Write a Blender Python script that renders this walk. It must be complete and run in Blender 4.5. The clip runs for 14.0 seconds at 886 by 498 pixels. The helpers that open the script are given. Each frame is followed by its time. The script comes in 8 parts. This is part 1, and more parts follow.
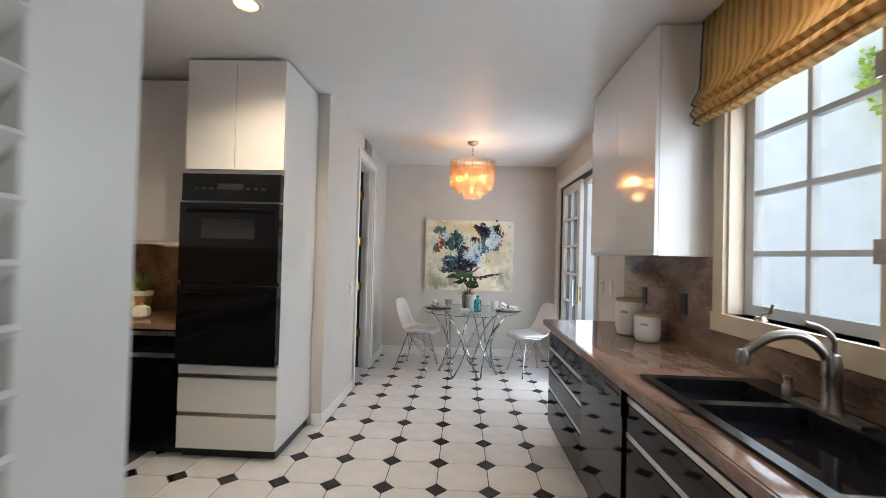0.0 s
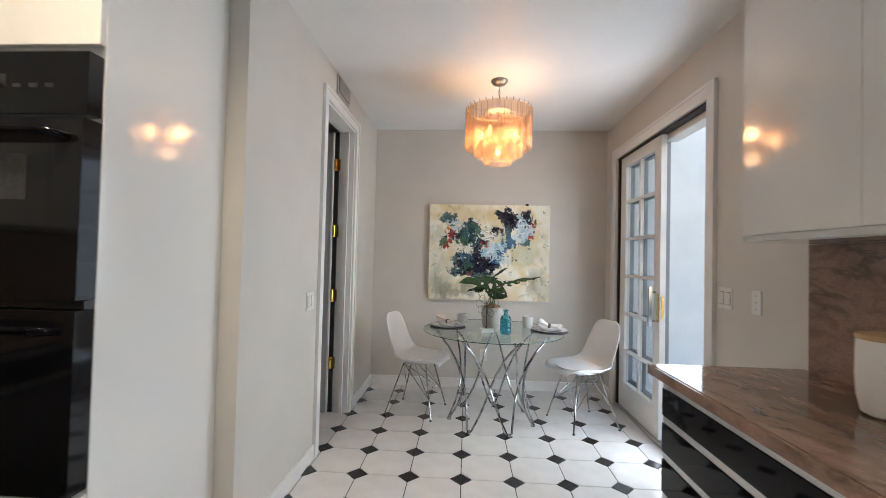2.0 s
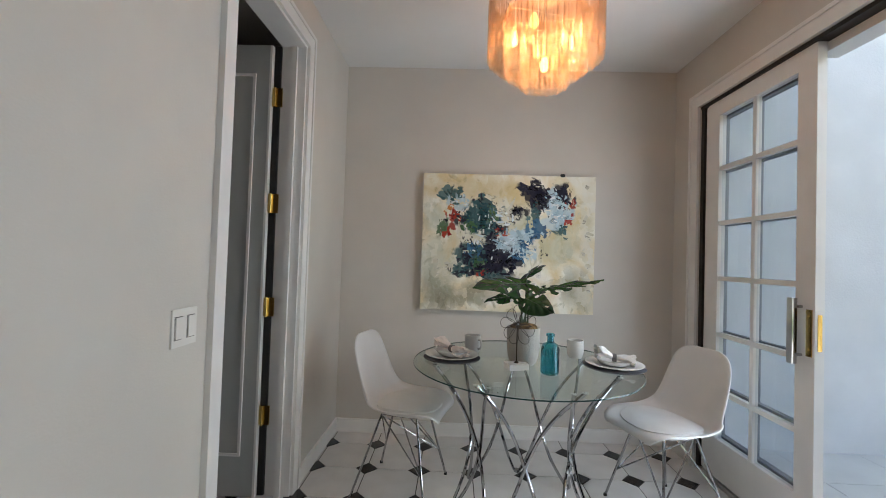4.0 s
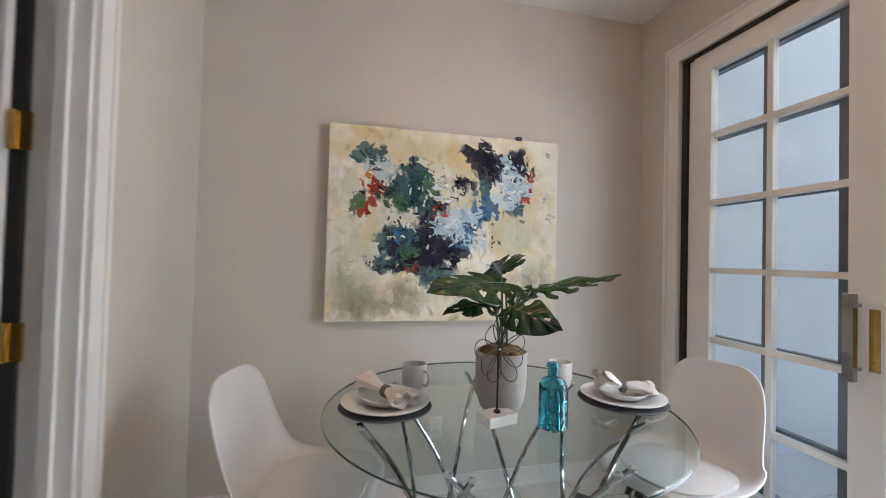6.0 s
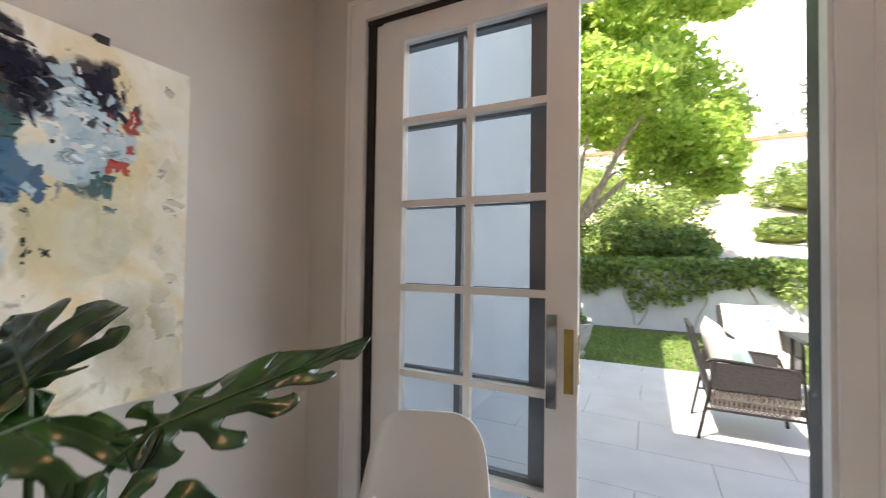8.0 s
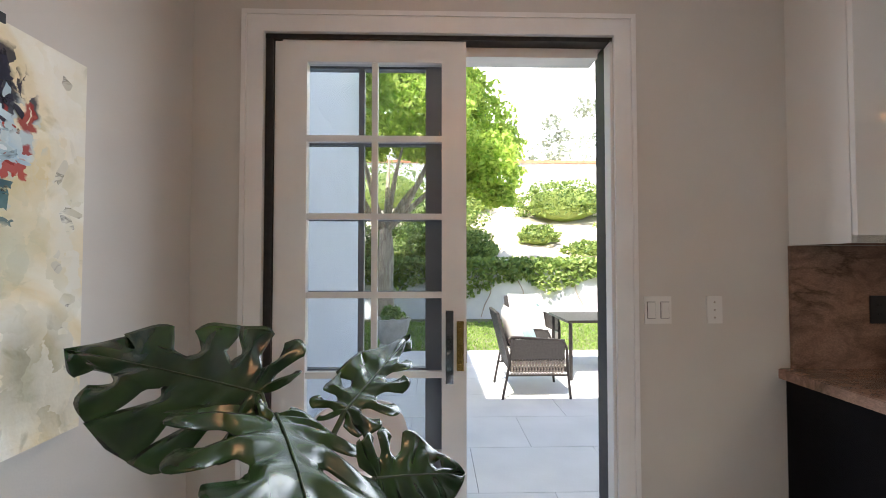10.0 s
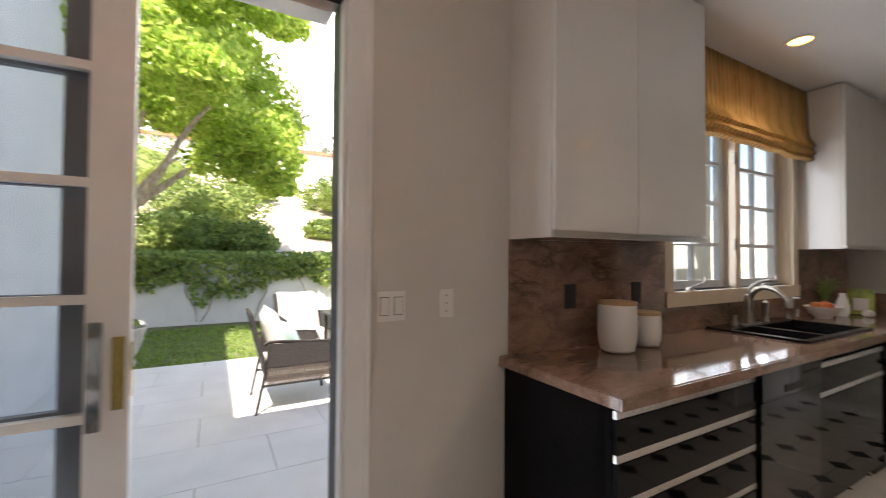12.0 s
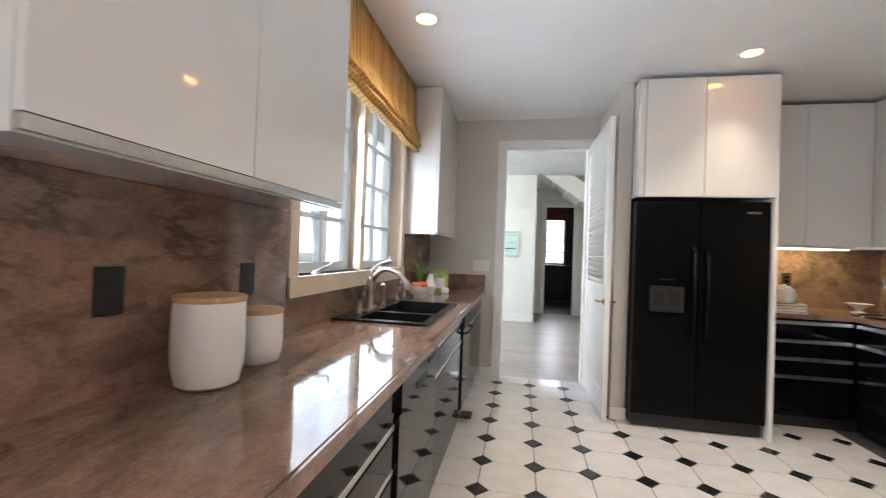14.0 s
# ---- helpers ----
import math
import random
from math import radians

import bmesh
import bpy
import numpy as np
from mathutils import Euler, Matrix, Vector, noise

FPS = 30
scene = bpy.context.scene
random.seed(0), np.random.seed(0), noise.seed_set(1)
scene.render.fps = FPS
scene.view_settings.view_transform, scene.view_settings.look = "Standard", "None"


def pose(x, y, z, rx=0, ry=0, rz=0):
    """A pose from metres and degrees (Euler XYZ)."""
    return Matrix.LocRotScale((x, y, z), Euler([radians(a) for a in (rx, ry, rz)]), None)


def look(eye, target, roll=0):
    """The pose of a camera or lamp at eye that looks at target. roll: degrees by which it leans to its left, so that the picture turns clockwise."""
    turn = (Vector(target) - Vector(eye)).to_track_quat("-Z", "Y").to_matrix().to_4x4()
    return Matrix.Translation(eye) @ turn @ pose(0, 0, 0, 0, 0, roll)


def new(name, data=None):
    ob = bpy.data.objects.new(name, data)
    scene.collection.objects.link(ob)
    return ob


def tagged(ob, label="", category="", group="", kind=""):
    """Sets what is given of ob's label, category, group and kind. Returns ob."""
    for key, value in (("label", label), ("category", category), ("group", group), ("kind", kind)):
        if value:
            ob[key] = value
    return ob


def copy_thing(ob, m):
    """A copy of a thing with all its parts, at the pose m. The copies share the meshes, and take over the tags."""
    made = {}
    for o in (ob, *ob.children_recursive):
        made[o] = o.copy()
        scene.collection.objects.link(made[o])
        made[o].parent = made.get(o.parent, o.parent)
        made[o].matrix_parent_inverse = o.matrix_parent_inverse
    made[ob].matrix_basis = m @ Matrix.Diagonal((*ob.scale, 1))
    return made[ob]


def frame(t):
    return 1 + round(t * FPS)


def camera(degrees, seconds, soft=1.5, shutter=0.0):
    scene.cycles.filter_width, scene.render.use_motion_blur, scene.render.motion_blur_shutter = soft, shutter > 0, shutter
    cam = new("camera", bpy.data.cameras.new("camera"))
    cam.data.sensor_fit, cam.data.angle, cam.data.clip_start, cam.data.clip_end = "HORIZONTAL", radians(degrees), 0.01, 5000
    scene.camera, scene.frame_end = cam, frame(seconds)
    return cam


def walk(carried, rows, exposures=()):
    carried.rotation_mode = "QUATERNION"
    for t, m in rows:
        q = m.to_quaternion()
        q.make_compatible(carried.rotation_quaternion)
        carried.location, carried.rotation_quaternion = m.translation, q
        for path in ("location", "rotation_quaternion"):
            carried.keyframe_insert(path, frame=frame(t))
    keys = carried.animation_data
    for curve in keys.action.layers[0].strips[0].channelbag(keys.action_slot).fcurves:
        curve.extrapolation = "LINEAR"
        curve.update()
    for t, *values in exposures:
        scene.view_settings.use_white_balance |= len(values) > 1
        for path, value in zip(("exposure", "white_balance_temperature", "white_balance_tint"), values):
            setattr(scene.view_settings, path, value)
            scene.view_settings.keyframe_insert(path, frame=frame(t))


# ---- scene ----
cam = camera(94.3, 14.0, soft=0.8, shutter=0.35)
PATH = [
    (0, (0.111, -2.484, 1.402), (0.025, -0.486, 1.434), 1.5),
    (0.5, (0.115, -2.115, 1.374), (-0.004, -0.119, 1.41), 1.4),
    (1, (0.097, -1.725, 1.375), (-0.03, 0.271, 1.411), 1.4),
    (1.5, (0.057, -1.334, 1.368), (-0.066, 0.662, 1.409), 1.5),
    (2, (0.004, -0.935, 1.338), (-0.112, 1.061, 1.384), 1.4),
    (2.5, (-0.043, -0.55, 1.335), (-0.153, 1.447, 1.374), 1.4),
    (3, (-0.098, -0.179, 1.329), (-0.196, 1.818, 1.369), 1.5),
    (5.5, (-0.228, 0.983, 1.231), (0.008, 2.968, 1.29), 1.8),
    (6, (-0.281, 1.238, 1.247), (0.167, 3.186, 1.29), 1.5),
    (6.5, (-0.283, 1.512, 1.272), (0.447, 3.373, 1.308), 1.4),
    (7, (-0.213, 1.716, 1.311), (0.923, 3.362, 1.36), 1.0),
    (7.5, (-0.074, 1.886, 1.303), (1.461, 3.168, 1.355), 1.0),
    (8, (0.053, 2.027, 1.334), (1.841, 2.922, 1.385), 0.8),
    (8.2, (0.033, 2.096, 1.354), (1.901, 2.81, 1.394), 0.6),
    (10.3, (-0.327, 2.377, 1.369), (1.67, 2.267, 1.427), 0.5),
    (10.5, (-0.332, 2.371, 1.347), (1.66, 2.208, 1.406), 0.9),
    (11, (-0.292, 2.309, 1.325), (1.674, 1.953, 1.402), 0.7),
    (11.5, (-0.21, 2.187, 1.334), (1.691, 1.568, 1.397), 0.4),
    (12, (-0.057, 2.025, 1.348), (1.688, 1.049, 1.388), 0.4),
    (12.5, (0.074, 1.813, 1.341), (1.561, 0.476, 1.358), 0.8),
    (13, (0.194, 1.576, 1.313), (1.382, -0.032, 1.338), 0.9),
    (13.5, (0.331, 1.432, 1.289), (1.149, -0.393, 1.316), 1.3),
    (14, (0.444, 1.30, 1.28), (0.819, -0.664, 1.298), 2.1),
]
walk(cam, [(t, look(eye, target, roll)) for t, eye, target, roll in PATH], [(0, 1.78, 6350, 10), (1.0, 1.92, 6400, 10), (2.0, 1.78, 6400, 9), (3.0, 1.43, 6400, 8), (5.5, 1.62, 6350, 10), (6.0, 1.7, 6500, 12), (6.6, 1.7, 6850, 11), (7.2, 1.75, 6900, 13), (8.0, 1.5, 6700, 12), (10.5, 1.66, 6450, 12), (11.3, 1.74, 6600, 13), (12.3, 1.35, 7100, 16), (13.0, 2.32, 6200, 9), (13.5, 2.48, 6100, 10), (14.0, 2.48, 6200, 11)])

# ---- world, sun, lamps ----
world = bpy.data.worlds.new("sky_world")
scene.world = world
world.use_nodes = True
wn = world.node_tree.nodes
sky = wn.new("ShaderNodeTexSky")
sky.sky_type, sky.sun_disc = "NISHITA", False
sky.sun_elevation, sky.sun_rotation = radians(56), radians(-65)
sky.air_density, sky.dust_density = 1.0, 1.2
wn["Background"].inputs[1].default_value = 0.15
world.node_tree.links.new(sky.outputs[0], wn["Background"].inputs[0])
SUN_FROM = Vector((-0.62, 0.29, 1.0))
sun = new("sun", bpy.data.lights.new("sun", "SUN"))
sun.data.energy, sun.data.angle, sun.data.color = 5.0, radians(0.5), (1.0, 0.95, 0.87)
sun.rotation_euler = SUN_FROM.to_track_quat("Z", "Y").to_euler()


def area_lamp(name, eye, target, sx, sy, watts, color, spread=180):
    d = bpy.data.lights.new(name, "AREA")
    d.shape, d.size, d.size_y, d.energy, d.color = "RECTANGLE", sx, sy, watts, color
    d.spread = radians(spread)
    ob = new(name, d)
    ob.matrix_world = look(eye, target)
    return ob


def point_lamp(name, place, watts, color, radius):
    d = bpy.data.lights.new(name, "POINT")
    d.energy, d.color, d.shadow_soft_size = watts, color, radius
    ob = new(name, d)
    ob.location = place
    return ob


def spot_lamp(name, place, watts, color, degrees, radius):
    d = bpy.data.lights.new(name, "SPOT")
    d.energy, d.color, d.spot_size, d.spot_blend, d.shadow_soft_size = watts, color, radians(degrees), 1.0, radius
    ob = new(name, d)
    ob.location = place
    return ob


DAY = (0.76, 0.87, 1.0)
WARM = (1.0, 0.83, 0.62)
area_lamp("door_daylight", (1.425, 1.92, 1.2), (0, 1.95, 1.2), 0.6, 2.2, 7.3, DAY, 166)
area_lamp("glazed_door_daylight", (1.425, 2.63, 1.25), (0, 2.5, 1.25), 0.6, 1.9, 1.2, DAY, 166)
area_lamp("window_daylight", (1.475, -1.165, 1.64), (0, -1.1, 1.64), 1.48, 0.95, 4.2, DAY)
# hall lamp is added for brightness; its window is assumed, not seen
area_lamp("hall_unseen_window_light", (2.95, -5.2, 2.2), (0, -5.4, 1.4), 2.4, 2.2, 22, (0.92, 0.97, 1.0))
area_lamp("far_room_daylight", (-0.5, -11.05, 1.75), (-0.5, -9, 1.2), 0.5, 1.2, 2, (1.0, 0.93, 0.88))
DOWNLIGHTS = [(1.06, -1.115), (-1.03, -1.78), (-1.05, -0.39), (-0.05, -0.9)]
for (dx, dy), watts, cone in zip(DOWNLIGHTS, (7.5, 8.5, 26), (110, 84, 150)):
    spot_lamp("downlight_lamp", (dx, dy, 2.66), watts, WARM, cone, 0.05)

# ---- materials ----


def node_mat(name):
    m = bpy.data.materials.new(name)
    m.use_nodes = True
    return m, m.node_tree.nodes, m.node_tree.links, m.node_tree.nodes["Principled BSDF"]


def pbr(name, c1, c2=None, scale=8.0, rough=0.5, metal=0.0, bump=0.0, bscale=None, stretch=(1, 1, 1), rough_var=0.08, coat=0.0, spec=0.5, per_object=0.0, island=False, spread=(0.35, 0.65)):
    """A surface with mottled colour, varied gloss and fine relief in object space."""
    m, n, l, b = node_mat(name)
    c2 = c2 or tuple(v * 0.86 for v in c1)
    tc = n.new("ShaderNodeTexCoord")
    mp = n.new("ShaderNodeMapping")
    mp.inputs["Scale"].default_value = stretch
    l.new(tc.outputs["Object"], mp.inputs[0])
    n1 = n.new("ShaderNodeTexNoise")
    n1.inputs["Scale"].default_value, n1.inputs["Detail"].default_value = scale, 6
    l.new(mp.outputs[0], n1.inputs["Vector"])
    r = n.new("ShaderNodeValToRGB")
    r.color_ramp.elements[0].position, r.color_ramp.elements[1].position = spread
    r.color_ramp.elements[0].color, r.color_ramp.elements[1].color = (*c2, 1), (*c1, 1)
    l.new(n1.outputs["Fac"], r.inputs[0])
    out = r.outputs[0]
    if per_object:
        src = n.new("ShaderNodeNewGeometry").outputs["Random Per Island"] if island else n.new("ShaderNodeObjectInfo").outputs["Random"]
        hs = n.new("ShaderNodeHueSaturation")
        mr = n.new("ShaderNodeMapRange")
        mr.inputs[3].default_value, mr.inputs[4].default_value = 1 - per_object, 1 + per_object
        l.new(src, mr.inputs[0])
        l.new(mr.outputs[0], hs.inputs["Value"])
        l.new(out, hs.inputs["Color"])
        out = hs.outputs[0]
    l.new(out, b.inputs["Base Color"])
    n2 = n.new("ShaderNodeTexNoise")
    n2.inputs["Scale"].default_value, n2.inputs["Detail"].default_value = bscale or scale * 9, 4
    l.new(mp.outputs[0], n2.inputs["Vector"])
    rr = n.new("ShaderNodeMapRange")
    rr.inputs[3].default_value, rr.inputs[4].default_value = max(0.0, rough - rough_var), min(1.0, rough + rough_var)
    l.new(n2.outputs["Fac"], rr.inputs[0])
    l.new(rr.outputs[0], b.inputs["Roughness"])
    b.inputs["Metallic"].default_value = metal
    b.inputs["Specular IOR Level"].default_value = spec
    b.inputs["Coat Weight"].default_value = coat
    b.inputs["Coat Roughness"].default_value = 0.05
    if bump:
        bp = n.new("ShaderNodeBump")
        bp.inputs["Strength"].default_value, bp.inputs["Distance"].default_value = bump, 0.01
        l.new(n2.outputs["Fac"], bp.inputs["Height"])
        l.new(bp.outputs[0], b.inputs["Normal"])
    return m


def glass_mat(name, color=(1, 1, 1), rough=0.0, ior=1.45):
    m, n, l, b = node_mat(name)
    b.inputs["Base Color"].default_value = (*color, 1)
    b.inputs["Transmission Weight"].default_value = 1
    b.inputs["Roughness"].default_value, b.inputs["IOR"].default_value = rough, ior
    return m


def pane_mat(name, tint=(0.97, 0.99, 0.99)):
    """Thin window glass: clear, with a mirror-like film by angle."""
    m, n, l, b = node_mat(name)
    n.remove(b)
    tr, gl, mx, fr = (n.new("ShaderNodeBsdfTransparent"), n.new("ShaderNodeBsdfGlossy"), n.new("ShaderNodeMixShader"), n.new("ShaderNodeFresnel"))
    tr.inputs[0].default_value = (*tint, 1)
    gl.inputs["Roughness"].default_value = 0.02
    fr.inputs[0].default_value = 1.45
    l.new(fr.outputs[0], mx.inputs[0]), l.new(tr.outputs[0], mx.inputs[1]), l.new(gl.outputs[0], mx.inputs[2])
    l.new(mx.outputs[0], n["Material Output"].inputs[0])
    return m


def glow_mat(name, color, strength):
    m, n, l, b = node_mat(name)
    b.inputs["Base Color"].default_value = (*color, 1)
    b.inputs["Emission Color"].default_value = (*color, 1)
    b.inputs["Emission Strength"].default_value = strength
    return m


def stone_mat(name, base, dark, light, rough):
    """Polished granite: drifting veins, cloudy patches and crystal specks."""
    m, n, l, b = node_mat(name)
    tc, mp = n.new("ShaderNodeTexCoord"), n.new("ShaderNodeMapping")
    mp.inputs["Scale"].default_value, mp.inputs["Rotation"].default_value = (1, 0.45, 1.0), (0.5, 0.2, 0.6)
    l.new(tc.outputs["Object"], mp.inputs[0])
    a, c, s = n.new("ShaderNodeTexNoise"), n.new("ShaderNodeTexNoise"), n.new("ShaderNodeTexVoronoi")
    a.inputs["Scale"].default_value, a.inputs["Detail"].default_value, a.inputs["Distortion"].default_value = 16, 10, 1.1
    c.inputs["Scale"].default_value, c.inputs["Detail"].default_value, c.inputs["Distortion"].default_value = 3.5, 9, 0.6
    s.inputs["Scale"].default_value = 220
    for t in (a, c):
        l.new(mp.outputs[0], t.inputs["Vector"])
    l.new(tc.outputs["Object"], s.inputs["Vector"])
    r1, r2, r3 = n.new("ShaderNodeValToRGB"), n.new("ShaderNodeValToRGB"), n.new("ShaderNodeValToRGB")
    e = r1.color_ramp.elements
    e[0].position, e[0].color = 0.33, (*dark, 1)
    e[1].position, e[1].color = 0.62, (*light, 1)
    mid = e.new(0.46)
    mid.color = (*base, 1)
    l.new(a.outputs["Fac"], r1.inputs[0])
    e = r2.color_ramp.elements
    e[0].position, e[0].color, e[1].position, e[1].color = 0.34, (0.52, 0.58, 0.55, 1), 0.54, (1, 1, 1, 1)
    vein, rv, mv = n.new("ShaderNodeTexNoise"), n.new("ShaderNodeValToRGB"), n.new("ShaderNodeMix")
    vein.inputs["Scale"].default_value, vein.inputs["Detail"].default_value, vein.inputs["Distortion"].default_value = 4.5, 12, 1.0
    vein.inputs["Roughness"].default_value = 0.62
    l.new(mp.outputs[0], vein.inputs["Vector"])
    ev = rv.color_ramp.elements
    ev[0].position, ev[0].color, ev[1].position, ev[1].color = 0.455, (1, 1, 1, 1), 0.535, (1, 1, 1, 1)
    ev.new(0.495).color = (0.48, 0.50, 0.48, 1)
    l.new(vein.outputs["Fac"], rv.inputs[0])
    mv.data_type, mv.blend_type = "RGBA", "MULTIPLY"
    gate = n.new("ShaderNodeMapRange")
    gate.inputs[1].default_value, gate.inputs[2].default_value = 0.50, 0.68
    patch = n.new("ShaderNodeTexNoise")
    patch.inputs["Scale"].default_value, patch.inputs["Detail"].default_value = 2.6, 4
    l.new(tc.outputs["Object"], patch.inputs["Vector"]), l.new(patch.outputs["Fac"], gate.inputs[0])
    l.new(gate.outputs[0], mv.inputs[0])
    l.new(rv.outputs[0], mv.inputs[7])
    l.new(c.outputs["Fac"], r2.inputs[0])
    l.new(r2.outputs[0], mv.inputs[6])
    e = r3.color_ramp.elements
    e[0].position, e[0].color, e[1].position, e[1].color = 0.0, (0.72, 0.72, 0.72, 1), 0.9, (1.12, 1.1, 1.08, 1)
    l.new(s.outputs["Color"], r3.inputs[0])
    m1, m2 = n.new("ShaderNodeMix"), n.new("ShaderNodeMix")
    for q in (m1, m2):
        q.data_type, q.blend_type = "RGBA", "MULTIPLY"
        q.inputs[0].default_value = 1
    l.new(r1.outputs[0], m1.inputs[6]), l.new(mv.outputs[2], m1.inputs[7])
    l.new(m1.outputs[2], m2.inputs[6]), l.new(r3.outputs[0], m2.inputs[7])
    l.new(m2.outputs[2], b.inputs["Base Color"])
    b.inputs["Roughness"].default_value = rough
    return m


M = {}
M["wall"] = pbr("greige_wall_paint", (0.60, 0.565, 0.51), (0.57, 0.535, 0.485), 3, 0.55, bump=0.08, bscale=160)
M["hall_wall"] = pbr("pale_hall_paint", (0.70, 0.71, 0.66), (0.66, 0.67, 0.62), 3, 0.6, bump=0.06, bscale=160)
M["ceiling"] = pbr("white_ceiling_paint", (0.80, 0.79, 0.77), (0.76, 0.75, 0.73), 2, 0.42, bump=0.05, bscale=120)
M["trim"] = pbr("white_gloss_trim", (0.78, 0.765, 0.74), (0.73, 0.715, 0.69), 5, 0.32, bump=0.02)
# sash colour is greyed and blued to hold backlight and sky tint
M["sash"] = pbr("sash_paint_with_sky_tint", (0.58, 0.62, 0.66), (0.52, 0.56, 0.60), 6, 0.35)
M["cream"] = pbr("cream_casing_paint", (0.66, 0.56, 0.43), (0.61, 0.51, 0.39), 6, 0.4, bump=0.03)
M["cabinet"] = pbr("white_gloss_laminate", (0.74, 0.725, 0.69), (0.72, 0.70, 0.665), 2, 0.14, rough_var=0.03, coat=1.0)
M["black_gloss"] = pbr("black_gloss_laminate", (0.004, 0.004, 0.006), (0.003, 0.003, 0.004), 3, 0.05, rough_var=0.03, spec=0.14)
M["black_oven"] = pbr("black_oven_glass", (0.008, 0.008, 0.009), (0.005, 0.005, 0.005), 3, 0.06, rough_var=0.03, spec=0.35)
M["oven_window"] = pbr("oven_door_window", (0.035, 0.035, 0.035), (0.025, 0.025, 0.025), 60, 0.12)
M["black_matt"] = pbr("matt_black_plastic", (0.018, 0.018, 0.018), (0.012, 0.012, 0.012), 20, 0.5)
M["fridge"] = pbr("black_textured_appliance", (0.005, 0.005, 0.005), (0.004, 0.004, 0.004), 40, 0.16, bump=0.02, bscale=400, spec=0.07)
M["granite"] = stone_mat("red_brown_granite", (0.255, 0.158, 0.117), (0.195, 0.124, 0.094), (0.30, 0.19, 0.142), 0.07)
M["alu"] = pbr("brushed_aluminium", (0.72, 0.71, 0.69), (0.62, 0.61, 0.59), 30, 0.28, metal=1, stretch=(1, 12, 12))
M["chrome"] = pbr("chrome", (0.44, 0.44, 0.45), (0.34, 0.34, 0.35), 12, 0.09, metal=1, rough_var=0.04)
M["nickel"] = pbr("brushed_nickel", (0.44, 0.40, 0.35), (0.35, 0.32, 0.28), 30, 0.30, metal=1)
M["brass"] = pbr("polished_brass", (0.62, 0.42, 0.13), (0.50, 0.33, 0.10), 14, 0.22, metal=1)
M["tile"] = pbr("white_floor_tile", (0.71, 0.69, 0.675), (0.65, 0.63, 0.615), 7, 0.14, bump=0.03, bscale=25, per_object=0.03)
M["dot"] = pbr("charcoal_floor_tile", (0.022, 0.021, 0.021), (0.014, 0.013, 0.013), 30, 0.25, per_object=0.15)
M["grout"] = pbr("grey_grout_and_shade", (0.07, 0.062, 0.056), (0.045, 0.04, 0.036), 20, 0.9)
M["plank"] = pbr("grey_washed_plank", (0.36, 0.32, 0.275), (0.20, 0.175, 0.15), 5, 0.32, bump=0.06, stretch=(1.2, 14, 14), per_object=0.14)
M["pane"] = pane_mat("window_pane")
M["door_pane"] = pane_mat("tinted_door_pane", (0.80, 0.83, 0.85))
M["stucco"] = pbr("white_exterior_stucco", (0.70, 0.70, 0.69), (0.64, 0.64, 0.63), 3, 0.85, bump=0.25, bscale=90)
M["concrete"] = pbr("pale_patio_concrete", (0.74, 0.73, 0.71), (0.67, 0.66, 0.64), 2.5, 0.8, bump=0.1, bscale=60, per_object=0.03)
# near-black that stands for the shade inside gaps and holes
M["dark"] = pbr("gap_shade", (0.012, 0.011, 0.01), None, 5, 0.8)
M["rubber_brown"] = pbr("bronze_track", (0.035, 0.028, 0.024), (0.02, 0.017, 0.015), 30, 0.45, metal=0.4)
M["plastic_white"] = pbr("white_switch_plastic", (0.72, 0.70, 0.66), (0.69, 0.67, 0.63), 10, 0.35)
# room paint darkened so that the colour carries the rooms' shade
M["dark_room"] = pbr("room_paint_darkened_as_shade", (0.35, 0.33, 0.30), None, 3, 0.7)

# ---- mesh helpers ----


def world_of(ob):
    m = ob.matrix_basis.copy()
    if ob.parent:
        m = world_of(ob.parent) @ ob.matrix_parent_inverse @ m
    return m


def thing(name, place, label, category, group="", kind=""):
    ob = new(name)
    ob.empty_display_size = 0.1
    ob.location = place
    return tagged(ob, label, category, group, kind)


def mesh_object(name, bm, material, bevel=0.0, smooth=False, seg=2):
    if bevel:
        es = [e for e in bm.edges if len(e.link_faces) == 2 and e.calc_face_angle(0) > 0.6]
        bmesh.ops.bevel(bm, geom=es, offset=bevel, segments=seg, affect="EDGES", clamp_overlap=True, profile=0.6)
    if len(bm.faces) > 1:
        bmesh.ops.recalc_face_normals(bm, faces=bm.faces)
    me = bpy.data.meshes.new(name)
    bm.to_mesh(me)
    bm.free()
    me.materials.append(material)
    if smooth:
        for p in me.polygons:
            p.use_smooth = True
        me.set_sharp_from_angle(angle=radians(40))
    return new(name, me)


def part(name, bm, material, parent, label="", bevel=0.0, smooth=False, kind=""):
    ob = mesh_object(name, bm, material, bevel, smooth)
    if parent is not None:
        ob.parent = parent
        ob.matrix_parent_inverse = world_of(parent).inverted()
    return tagged(ob, label, kind=kind)


def solid(name, bm, material, label, category, bevel=0.0, smooth=False, group="", kind=""):
    """A thing that is one mesh."""
    return tagged(mesh_object(name, bm, material, bevel, smooth), label, category, group, kind)


def structure(name, bm, material, label="", category="", bevel=0.0):
    return tagged(mesh_object(name, bm, material, bevel), label, category, kind="structure")


